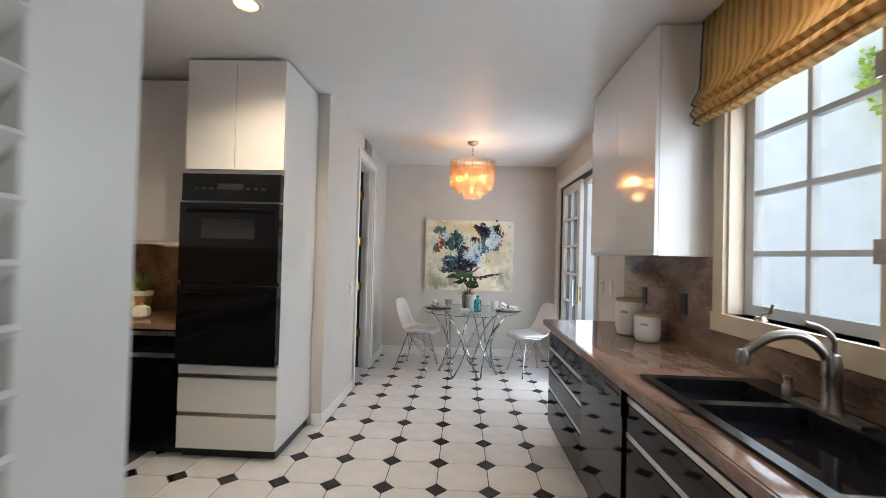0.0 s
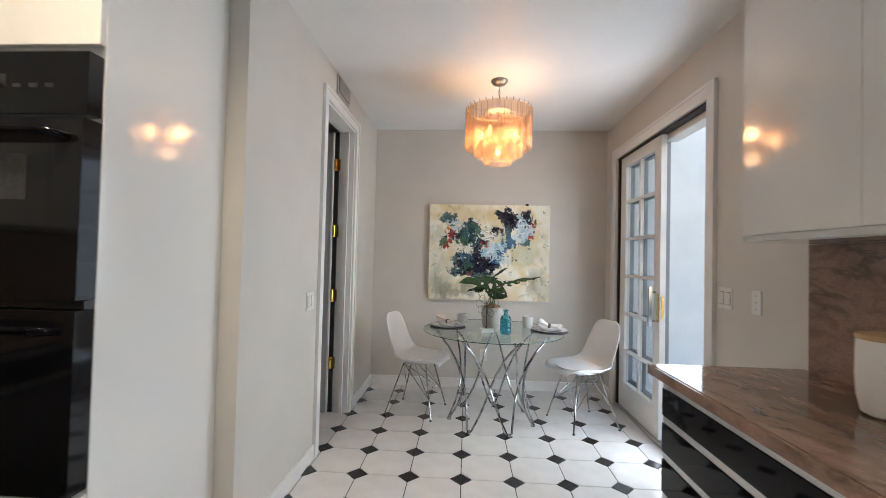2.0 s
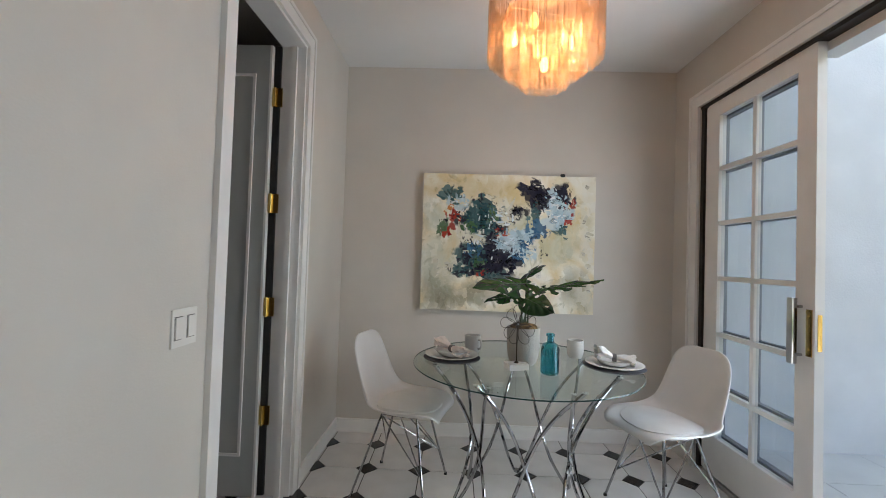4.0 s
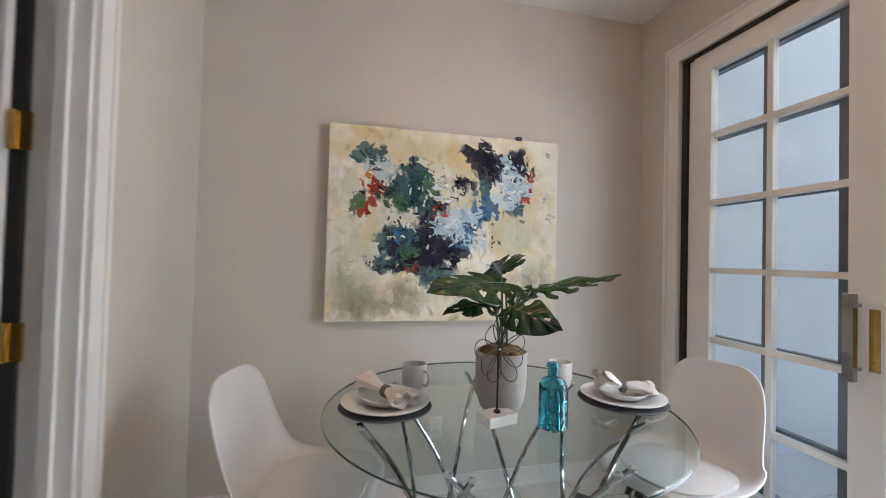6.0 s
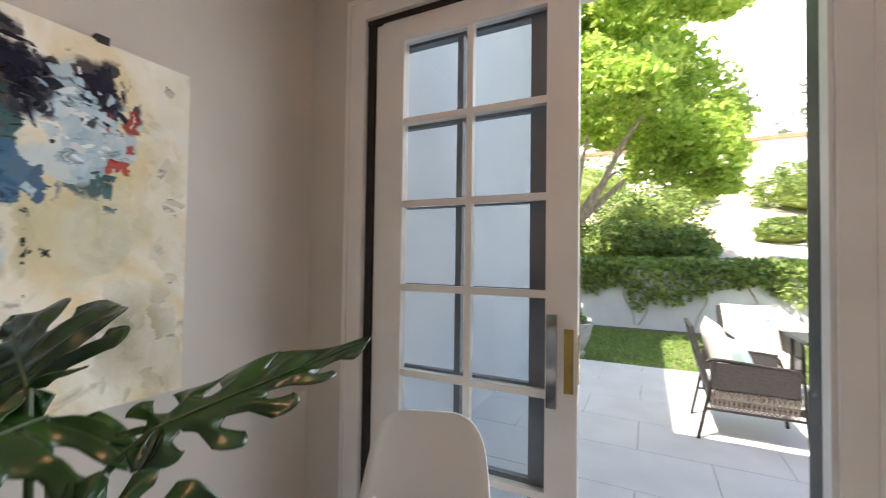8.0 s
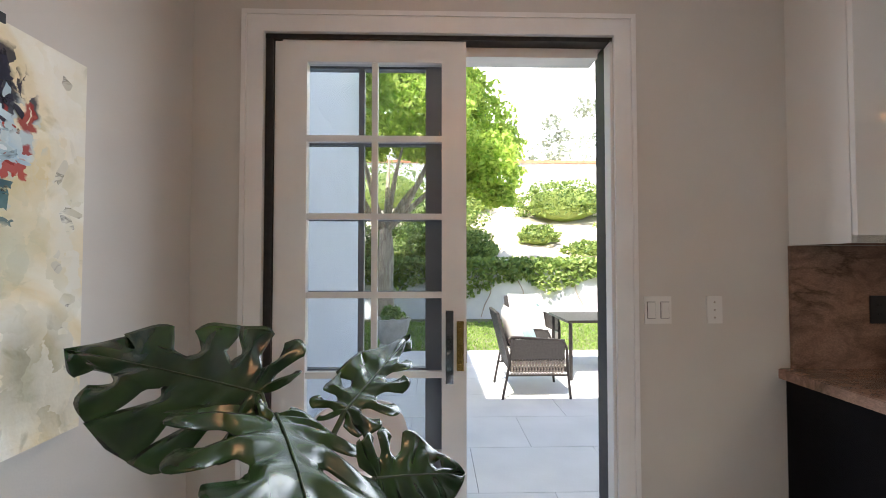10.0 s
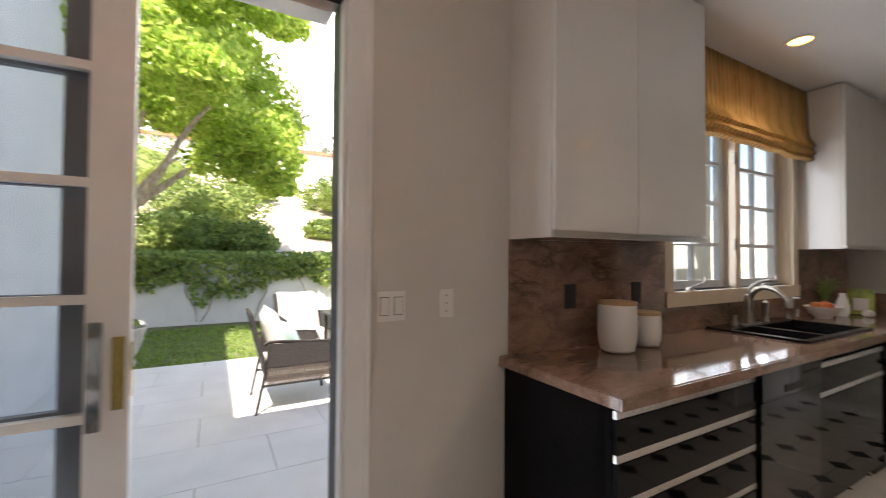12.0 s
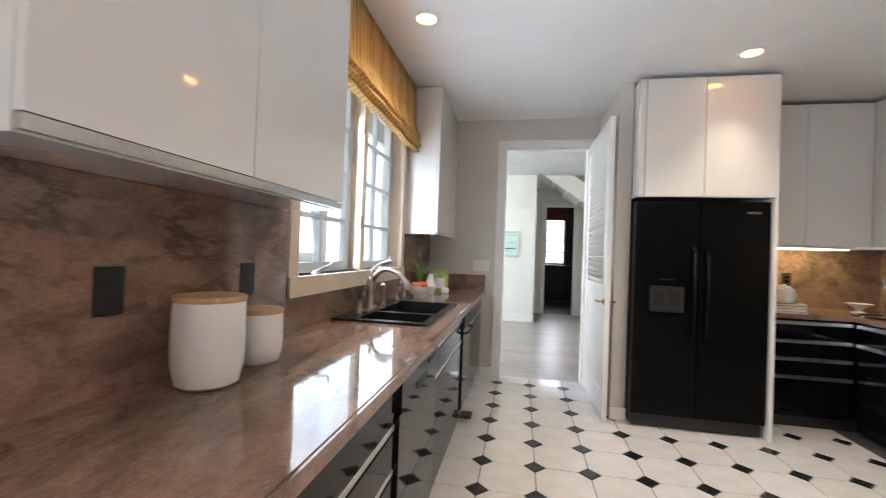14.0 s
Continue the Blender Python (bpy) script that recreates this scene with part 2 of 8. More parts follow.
def box(*b, bm=None, m=None):
    """b: x0, x1, y0, y1, z0, z1"""
    bm = bm or bmesh.new()
    x0, x1, y0, y1, z0, z1 = b
    vs = [bm.verts.new((x, y, z)) for x in (x0, x1) for y in (y0, y1) for z in (z0, z1)]
    if m is not None:
        for v in vs:
            v.co = m @ v.co
    for f in ((0, 1, 3, 2), (4, 6, 7, 5), (0, 4, 5, 1), (2, 3, 7, 6), (0, 2, 6, 4), (1, 5, 7, 3)):
        bm.faces.new([vs[i] for i in f])
    return bm


def lathe(profile, n=32, at=(0, 0, 0), bm=None, m=None):
    """Turns (radius, height) pairs about z; ends with radius 0 close."""
    bm = bm or bmesh.new()
    at = Vector(at)
    rings = []
    for r, z in profile:
        if r < 1e-5:
            ring = [bm.verts.new(Vector((0, 0, z)))]
        else:
            ring = [bm.verts.new(Vector((r * math.cos(2 * math.pi * k / n), r * math.sin(2 * math.pi * k / n), z))) for k in range(n)]
        rings.append(ring)
    for a, b in zip(rings, rings[1:]):
        for k in range(n):
            j = (k + 1) % n
            if len(a) == 1 and len(b) == 1:
                continue
            if len(a) == 1:
                bm.faces.new((a[0], b[k], b[j]))
            elif len(b) == 1:
                bm.faces.new((a[k], b[0], a[j]))
            else:
                bm.faces.new((a[k], b[k], b[j], a[j]))
    for ring in rings:
        for v in ring:
            v.co = (m @ v.co if m is not None else v.co) + at
    return bm


def tube(points, r, n=8, bm=None, closed=False, taper=None):
    """A round bar along points."""
    bm = bm or bmesh.new()
    pts = [Vector(p) for p in points]
    count = len(pts)
    rings = []
    up = Vector((0.31, 0.17, 0.93)).normalized()
    for i, p in enumerate(pts):
        a = pts[(i - 1) % count] if (closed or i) else p
        b = pts[(i + 1) % count] if (closed or i < count - 1) else p
        d = (b - a).normalized()
        u = d.cross(up)
        if u.length < 1e-3:
            u = d.cross(Vector((1, 0, 0)))
        u.normalize()
        w = d.cross(u)
        rad = r * (taper[i] if taper else 1)
        rings.append([bm.verts.new(p + rad * (math.cos(2 * math.pi * k / n) * u + math.sin(2 * math.pi * k / n) * w)) for k in range(n)])
    for i in range(count if closed else count - 1):
        a, b = rings[i], rings[(i + 1) % count]
        for k in range(n):
            bm.faces.new((a[k], a[(k + 1) % n], b[(k + 1) % n], b[k]))
    if not closed:
        bm.faces.new(rings[0]), bm.faces.new(list(reversed(rings[-1])))
    return bm


def smooth_path(pts, n=8):
    """Catmull-Rom through pts."""
    p = [Vector(q) for q in pts]
    p = [2 * p[0] - p[1]] + p + [2 * p[-1] - p[-2]]
    out = []
    for i in range(1, len(p) - 2):
        for k in range(n):
            t = k / n
            out.append(0.5 * ((2 * p[i]) + (p[i + 1] - p[i - 1]) * t + (2 * p[i - 1] - 5 * p[i] + 4 * p[i + 1] - p[i + 2]) * t * t + (3 * p[i] - p[i - 1] - 3 * p[i + 1] + p[i + 2]) * t ** 3))
    out.append(p[-2])
    return out


def wall(name, axis, a0, a1, u0, u1, z0, z1, holes, material, label):
    """A wall slab with openings. axis 'x': it fills x from a0 to a1 and runs along y."""
    us = sorted({u0, u1, *[h[0] for h in holes], *[h[1] for h in holes]})
    zs = sorted({z0, z1, *[h[2] for h in holes], *[h[3] for h in holes]})
    bm = bmesh.new()
    nu, nz = len(us), len(zs)
    full = [[not any(h[0] < (us[i] + us[i + 1]) / 2 < h[1] and h[2] < (zs[j] + zs[j + 1]) / 2 < h[3] for h in holes) for j in range(nz - 1)] for i in range(nu - 1)]
    cache = {}

    def vert(a, u, z):
        k = (a, u, z)
        if k not in cache:
            cache[k] = bm.verts.new((a, u, z) if axis == "x" else (u, a, z))
        return cache[k]

    def is_full(i, j):
        return 0 <= i < nu - 1 and 0 <= j < nz - 1 and full[i][j]
    for i in range(nu - 1):
        for j in range(nz - 1):
            if not full[i][j]:
                continue
            p, q, r, s = us[i], us[i + 1], zs[j], zs[j + 1]
            for a in (a0, a1):
                bm.faces.new([vert(a, *c) for c in ((p, r), (q, r), (q, s), (p, s))])
            for ok, c in ((is_full(i - 1, j), ((p, r), (p, s))), (is_full(i + 1, j), ((q, r), (q, s))), (is_full(i, j - 1), ((p, r), (q, r))), (is_full(i, j + 1), ((p, s), (q, s)))):
                if not ok:
                    bm.faces.new([vert(a0, *c[0]), vert(a0, *c[1]), vert(a1, *c[1]), vert(a1, *c[0])])
    return structure(name, bm, material, label, "wall")


# ---- the plan ----
XR, XL, YF, YB, YN, XW, CEIL = 1.435, -0.985, 3.39, -3.05, 0.818, -2.72, 2.70
P = 0.32

ceil_bm = box(XW - 0.1, XR + 0.16, YB - 0.14, YF + 0.14, CEIL, CEIL + 0.14)
structure("ceiling", ceil_bm, M["ceiling"], "smooth white painted ceiling", "ceiling")

wall("wall_east", "x", XR, XR + 0.16, YB, YF, 0, CEIL, [(1.60, 3.09, 0.0, 2.335), (-1.95, -0.38, 1.15, 2.50)], M["wall"], "greige painted wall with sliding door and window")
wall("wall_north", "y", YF, YF + 0.14, XL - 0.13, XR + 0.16, -0.2, CEIL, [], M["wall"], "greige painted end wall behind the table")
wall("wall_west", "x", XL - 0.13, XL, 0.82, YF, 0, CEIL, [(1.83, 2.56, 0.0, 2.42)], M["wall"], "greige painted wall with a doorway")
wall("wall_kitchen_north", "y", YN, YN + 0.12, XW, XL - 0.13, 0, CEIL, [], M["wall"], "wall behind the oven cabinet")
wall("wall_kitchen_west", "x", XW - 0.12, XW, YB, YN + 0.12, 0, CEIL, [], M["wall"], "wall behind the cabinets")
wall("wall_south", "y", YB - 0.13, YB, XW - 0.12, XR + 0.16, 0, CEIL, [(-0.20, 0.64, 0.0, 2.40)], M["wall"], "greige painted wall with the hall doorway")
structure("wall_stub", box(-0.405, -0.295, YB, -2.21, 0, CEIL), M["wall"], "narrow wall beside the refrigerator", "wall")


def board(name, b, label="white painted baseboard"):
    return structure(name, box(*b), M["trim"], label, "baseboard", bevel=0.004)


BH, BT = 0.095, 0.014
board("baseboard_north", (XL, XR, YF - BT, YF, 0, BH))
board("baseboard_west_1", (XL, XL + BT, 0.82, 1.75, 0, BH))
board("baseboard_west_2", (XL, XL + BT, 2.64, YF - BT, 0, BH))
board("baseboard_return", (-1.06, XL + BT, 0.806, 0.82, 0, BH))
board("baseboard_east_1", (XR - BT, XR, 0.87, 1.505, 0, BH))
board("baseboard_east_2", (XR - BT, XR, 3.185, YF - BT, 0, BH))
board("baseboard_stub", (-0.41, -0.29, -2.21, -2.196, 0, BH))
board("baseboard_south", (0.715, 0.83, YB, YB + BT, 0, BH))


def casing(name, axis, face, out, u0, u1, top, w, t, material, label, sides=(True, True)):
    """Moulded casing round a doorway: two legs and a head, each with a raised back band."""
    ob = tagged(new(name), label, "door casing", kind="structure")
    mid = (u0 + u1) / 2
    ob.location = (face, mid, 0) if axis == "x" else (mid, face, 0)

    def piece(nm, a, b, z0, z1):
        f1 = face + out * t
        lo, hi = min(face, f1), max(face, f1)
        bm = box(lo, hi, a, b, z0, z1) if axis == "x" else box(a, b, lo, hi, z0, z1)
        part(nm, bm, material, ob, bevel=0.004)
    piece("leg", u0 - w, u0, 0, top)
    piece("leg", u1, u1 + w, 0, top)
    piece("head", u0 - w, u1 + w, top, top + w)
    f2, f3 = face + out * t, face + out * (t + 0.007)
    lo, hi = min(f2, f3), max(f2, f3)
    bw = 0.02
    for a, b, z0, z1 in ((u0 - w, u0 - w + bw, 0, top + w), (u1 + w - bw, u1 + w, 0, top + w), (u0 - w + bw, u1 + w - bw, top + w - bw, top + w)):
        bm = box(lo, hi, a, b, z0, z1) if axis == "x" else box(a, b, lo, hi, z0, z1)
        part("back_band", bm, material, ob, bevel=0.003)
    return ob


casing("door_casing_east", "x", XR, -1, 1.60, 3.09, 2.335, 0.09, 0.016, M["trim"], "white painted casing round the sliding door")
casing("door_casing_west", "x", XL, 1, 1.83, 2.56, 2.42, 0.08, 0.016, M["trim"], "white painted casing round the side doorway")
casing("door_casing_south", "y", YB, 1, -0.20, 0.64, 2.40, 0.075, 0.016, M["trim"], "white painted casing round the hall doorway")
# jamb linings
structure("door_jamb_west", (lambda b: (box(XL - 0.13, XL, 2.545, 2.56, 0, 2.42, bm=b), box(XL - 0.13, XL, 1.83, 1.845, 0, 2.42, bm=b), box(XL - 0.13, XL, 1.845, 2.545, 2.405, 2.42, bm=b), box(XL - 0.075, XL - 0.045, 2.53, 2.545, 0, 2.405, bm=b), b)[-1])(bmesh.new()), M["trim"], "white painted door jamb", "door jamb")
structure("door_jamb_south", (lambda b: (box(-0.20, -0.185, YB - 0.13, YB, 0, 2.40, bm=b), box(0.625, 0.64, YB - 0.13, YB, 0, 2.40, bm=b), box(-0.185, 0.625, YB - 0.13, YB, 2.385, 2.40, bm=b), b)[-1])(bmesh.new()), M["trim"], "white painted door jamb", "door jamb")

# room behind the side doorway, closed off with an assumed shell in shade-dark colours
structure("side_room_shell", (lambda b: (box(-2.9, -1.115, 3.05, 3.1, 0, 2.6, bm=b), box(-2.95, -2.9, 0.97, 3.1, 0, 2.6, bm=b), box(-2.9, -1.115, 0.97, 3.1, 2.6, 2.65, bm=b), b)[-1])(bmesh.new()), M["dark_room"], "side room walls, dimness put into their dark colour", "wall")
# the floor takes the dark grout colour as the room's shade
structure("side_room_floor", box(-2.9, -1.05, 0.97, 3.1, -0.06, -0.004), M["grout"], "side room floor, dimness put into its near-black colour", "floor")


def clipped(bm, x0, x1, y0, y1):
    """Trims a mesh to a rectangle in plan."""
    for co, no in (((x0, 0, 0), (-1, 0, 0)), ((x1, 0, 0), (1, 0, 0)), ((0, y0, 0), (0, -1, 0)), ((0, y1, 0), (0, 1, 0))):
        geom = bm.verts[:] + bm.edges[:] + bm.faces[:]
        bmesh.ops.bisect_plane(bm, geom=geom, dist=1e-5, plane_co=co, plane_no=no, clear_outer=True)
    return bm


# ---- sliding french doors ----
def pane_x(x, y0, y1, z0, z1):
    """A sheet of thin glass whose face looks into the room."""
    bm = bmesh.new()
    bm.faces.new([bm.verts.new(p) for p in ((x, y0, z0), (x, y0, z1), (x, y1, z1), (x, y1, z0))])
    return bm


DOOR_ROWS = [(0.895, 1.207), (1.233, 1.543), (1.569, 1.879), (1.905, 2.222), (0.26, 0.53), (0.556, 0.869)]


def french_leaf(name, x0, x1, y0, y1, label, handle, paint):
    """A ten-light leaf: stiles, rails, glazing bars, panes and a pull."""
    leaf = thing(name, ((x0 + x1) / 2, (y0 + y1) / 2, 0), label, "sliding door", kind="structure")
    z0, z1 = 0.03, 2.325
    p0, p1 = y0 + 0.105, y1 - 0.105
    mid = (p0 + p1) / 2
    rows = sorted(DOOR_ROWS)
    part("stile", box(x0, x1, y0, p0, z0, z1), paint, leaf, bevel=0.003)
    part("stile", box(x0, x1, p1, y1, z0, z1), paint, leaf, bevel=0.003)
    part("rail", box(x0, x1, p0, p1, z0, rows[0][0]), paint, leaf, bevel=0.003)
    part("rail", box(x0, x1, p0, p1, rows[-1][1], z1), paint, leaf, bevel=0.003)
    part("glazing_bar", box(x0 + 0.006, x1 - 0.006, mid - 0.0125, mid + 0.0125, rows[0][0], rows[-1][1]), paint, leaf, bevel=0.003)
    for a, b in zip(rows, rows[1:]):
        for c, d in ((p0, mid - 0.0125), (mid + 0.0125, p1)):
            part("glazing_bar", box(x0 + 0.006, x1 - 0.006, c, d, a[1], b[0]), paint, leaf, bevel=0.003)
    xm = (x0 + x1) / 2
    for r0, r1 in rows:
        for c, d in ((p0, mid - 0.0125), (mid + 0.0125, p1)):
            pane = part("pane", pane_x(xm, c - 0.004, d + 0.004, r0 - 0.004, r1 + 0.004), M["door_pane"], leaf)
            pane.visible_shadow = False
    if handle:
        hy = y0 + 0.05
        plate = part("lock_plate", box(x0 - 0.004, x0, y0 + 0.012, y0 + 0.042, 0.90, 1.11), M["brass"], leaf, "brass lock plate", bevel=0.002)
        for z in (0.93, 1.08):
            part("screw", lathe([(0, 0.003), (0.004, 0.002), (0.005, 0)], 8, (x0 - 0.004, y0 + 0.027, z), m=pose(0, 0, 0, 0, -90, 0)), M["brass"], plate)
        part("pull_handle", box(x0 - 0.052, x0 - 0.030, hy + 0.008, hy + 0.040, 0.86, 1.16), M["chrome"], leaf, "chrome pull handle", bevel=0.004)
        for z in (0.90, 1.12):
            part("handle_post", tube([(x0 - 0.036, hy + 0.02, z), (x0 + 0.002, hy + 0.02, z)], 0.007), M["chrome"], leaf)
        part("edge_plate", box(x0 + 0.012, x1 - 0.012, y0 - 0.003, y0, 0.93, 1.09), M["brass"], leaf, "brass edge plate")
    return leaf


M["leaf_grey"] = pbr("grey_exterior_door_paint", (0.24, 0.25, 0.27), (0.20, 0.21, 0.23), 5, 0.5)
french_leaf("door_1", 1.452, 1.494, 2.234, 3.022, "white ten-light sliding french door with chrome pull", True, M["trim"])
french_leaf("door_2", 1.515, 1.555, 2.305, 3.085, "grey sliding french door standing behind the first", False, M["leaf_grey"])
structure("door_track", (lambda b: (box(1.44, 1.60, 1.60, 3.09, 0.0, 0.022, bm=b), box(1.468, 1.478, 1.60, 3.09, 0.022, 0.03, bm=b), box(1.53, 1.54, 1.60, 3.09, 0.022, 0.03, bm=b), b)[-1])(bmesh.new()), M["alu"], "worn metal sliding-door sill track", "door track", bevel=0.001)
structure("door_head_track", box(1.44, 1.50, 1.60, 3.09, 2.316, 2.335), M["rubber_brown"], "dark head track", "door track")
structure("door_jamb_east", (lambda b: (box(1.44, 1.50, 1.598, 1.612, 0.02, 2.327, bm=b), box(1.502, 1.60, 1.64, 2.30, 2.275, 2.334, bm=b), b)[-1])(bmesh.new()), M["trim"], "white frame of the sliding door", "door jamb", bevel=0.003)
structure("door_weatherstrip", (lambda b: (box(1.50, 1.598, 1.602, 1.613, 0.02, 2.327, bm=b), box(1.445, 1.56, 3.058, 3.09, 0.02, 2.327, bm=b), b)[-1])(bmesh.new()), M["rubber_brown"], "dark bronze weatherstrip channel", "weatherstrip")

structure("door_stop", box(1.46, 1.50, 3.024, 3.056, 0.03, 2.314), M["trim"], "white stop strip behind the sliding leaf", "door stop", bevel=0.002)

# ---- side door, standing open into the next room ----
side = thing("door_3", (XL - 0.125, 2.53, 0), "panel door open into a dim room, leaf greyed as shade", "door", kind="structure")
# leaf colour is darkened to carry the dim room's shade
M["door_shade_grey"] = pbr("door_paint_greyed_as_shade", (0.42, 0.43, 0.41), (0.38, 0.39, 0.37), 4, 0.4)
# black strip stands for the shade between leaf and jamb
part("hinge_gap", box(-1.150, -1.117, 2.530, 2.543, 0.01, 2.40), M["dark"], side, "dark strip painted as the shade along the hinges")
# edge strip and mouldings stay white, painting the light they catch
part("leaf_edge", box(-1.164, -1.152, 2.505, 2.5435, 0.01, 2.395), M["trim"], side, "door edge left white for the light on it", bevel=0.002)
part("leaf", box(-1.86, -1.165, 2.508, 2.543, 0.01, 2.395), M["door_shade_grey"], side, bevel=0.003)
for x0, x1, z0, z1 in ((-1.76, -1.235, 0.22, 2.24),):
    for b in ((x0, x0 + 0.014, 2.500, 2.508, z0, z1), (x1 - 0.014, x1, 2.500, 2.508, z0, z1), (x0 + 0.014, x1 - 0.014, 2.500, 2.508, z0, z0 + 0.014), (x0 + 0.014, x1 - 0.014, 2.500, 2.508, z1 - 0.014, z1)):
        part("panel_moulding", box(*b), M["trim"], side, bevel=0.003)
for z in (0.43, 1.0, 1.55, 2.12):
    h = part("hinge", box(-1.158, -1.098, 2.522, 2.5295, z - 0.05, z + 0.05), M["brass"], side, "brass butt hinge", bevel=0.001)
    part("knuckle", tube([(-1.135, 2.516, z - 0.052), (-1.135, 2.516, z + 0.052)], 0.007, 10), M["brass"], h)

# ---- louvred hall door, standing open into the kitchen ----
lo = thing("door_4", (-0.205, YB + 0.01, 0), "white louvred door standing open against the wall stub", "door", kind="structure")
DM = Matrix.Translation((-0.196, YB + 0.025, 0.008)) @ Matrix.Rotation(radians(1.0), 4, "Z")
W, T = 0.935, 0.035


def lbox(b):
    return box(*b, m=DM)


for b in ((-T, 0, 0.0, 0.11, 0.01, 2.39), (-T, 0, W - 0.11, W, 0.01, 2.39)):
    part("stile", lbox(b), M["trim"], lo, bevel=0.003)
for b in ((-T, 0, 0.11, W - 0.11, 0.01, 0.22), (-T, 0, 0.11, W - 0.11, 0.92, 1.06), (-T, 0, 0.11, W - 0.11, 2.27, 2.39)):
    part("rail", lbox(b), M["trim"], lo, bevel=0.003)
part("lower_panel", lbox((-T + 0.010, -0.010, 0.11, W - 0.11, 0.22, 0.92)), M["trim"], lo)
nl = 26
for k in range(nl):
    z = 1.06 + (k + 0.5) * (2.27 - 1.06) / nl
    part("louvre_slat", box(-0.028, 0.028, 0.11, W - 0.11, -0.003, 0.003, m=DM @ Matrix.Translation((-T / 2, 0, z)) @ Matrix.Rotation(radians(-42), 4, "Y")), M["trim"], lo)
for sx, x in ((1, 0.0), (-1, -T)):
    rose = part("handle_rose", lathe([(0, 0.008), (0.022, 0.007), (0.026, 0)], 20, m=DM @ Matrix.Translation((x, W - 0.06, 0.93)) @ Matrix.Rotation(radians(90 * sx), 4, "Y")), M["brass"], lo, "brass handle rose", smooth=True)
    c = [DM @ Vector(q) for q in ((x + sx * 0.004, W - 0.06, 0.93), (x + sx * 0.045, W - 0.06, 0.93), (x + sx * 0.05, W - 0.10, 0.932), (x + sx * 0.048, W - 0.15, 0.928))]
    part("lever", tube(smooth_path(c, 4), 0.008, 8), M["brass"], rose, "brass lever", smooth=True)

# ---- kitchen window ----
win = thing("window_1", (XR, -1.165, 1.1), "cream-framed pair of casement windows with small panes", "window", kind="structure")
for b in ((XR - 0.02, XR, -0.38, -0.30, 1.06, 2.58), (XR - 0.02, XR, -2.03, -1.95, 1.06, 2.58), (XR - 0.02, XR, -1.95, -0.38, 2.50, 2.58)):
    part("casing", box(*b), M["cream"], win, bevel=0.004)
part("window_sill", box(XR - 0.03, XR + 0.09, -2.03, -0.30, 1.06, 1.15), M["cream"], win, bevel=0.008)
part("mullion", box(XR + 0.0, XR + 0.12, -1.20, -1.13, 1.15, 2.50), M["cream"], win, bevel=0.004)
for a, b, c, d in ((-0.395, -0.38, 1.15, 2.5), (-1.95, -1.935, 1.15, 2.5)):
    part("jamb", box(XR, XR + 0.15, a, b, c, d), M["cream"], win)
SX0, SX1 = XR + 0.075, XR + 0.118


def sash(y0, y1):
    s = part("sash", box(SX0, SX1, y0, y0 + 0.055, 1.155, 2.495), M["sash"], win, "casement sash, sky's blue and backlight in its colour", bevel=0.003)
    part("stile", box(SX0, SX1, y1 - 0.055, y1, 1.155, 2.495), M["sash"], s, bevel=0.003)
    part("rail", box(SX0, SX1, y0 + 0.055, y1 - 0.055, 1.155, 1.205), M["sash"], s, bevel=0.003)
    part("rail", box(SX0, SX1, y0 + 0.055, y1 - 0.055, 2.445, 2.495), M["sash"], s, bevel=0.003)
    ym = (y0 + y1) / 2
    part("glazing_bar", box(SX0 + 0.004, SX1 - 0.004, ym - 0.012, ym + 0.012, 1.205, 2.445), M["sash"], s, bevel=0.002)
    zs = [1.205, 1.449, 1.737, 2.014, 2.29, 2.445]
    for z in zs[1:-1]:
        for a, b in ((y0 + 0.055, ym - 0.012), (ym + 0.012, y1 - 0.055)):
            part("glazing_bar", box(SX0 + 0.004, SX1 - 0.004, a, b, z - 0.012, z + 0.012), M["sash"], s, bevel=0.002)
    for z0, z1 in zip(zs, zs[1:]):
        for a, b in ((y0 + 0.05, ym - 0.01), (ym + 0.01, y1 - 0.05)):
            g = part("pane", pane_x(SX0 + 0.02, a, b, z0 - 0.005, z1 + 0.005), M["pane"], s)
            g.visible_shadow = False


sash(-1.125, -0.40)
sash(-1.93, -1.205)
for y in (-0.60, -1.55):
    base = part("crank", lathe([(0, 0.02), (0.018, 0.018), (0.028, 0.0)], 14, (XR + 0.01, y, 1.15)), M["nickel"], win, "dark metal window crank", smooth=True)
    part("crank_arm", tube(smooth_path([(XR + 0.01, y, 1.165), (XR - 0.015, y - 0.05, 1.185), (XR - 0.02, y - 0.10, 1.20), (XR - 0.02, y - 0.115, 1.235)], 5), 0.007, 8), M["nickel"], base, smooth=True)
for z in (1.45, 2.05):
    part("hinge", box(XR - 0.004, XR + 0.006, -1.15, -1.11, z - 0.04, z + 0.04), M["nickel"], win, "metal sash hinge", bevel=0.002)

# roman shade: a pleated cloth with drawn-up folds at the foot


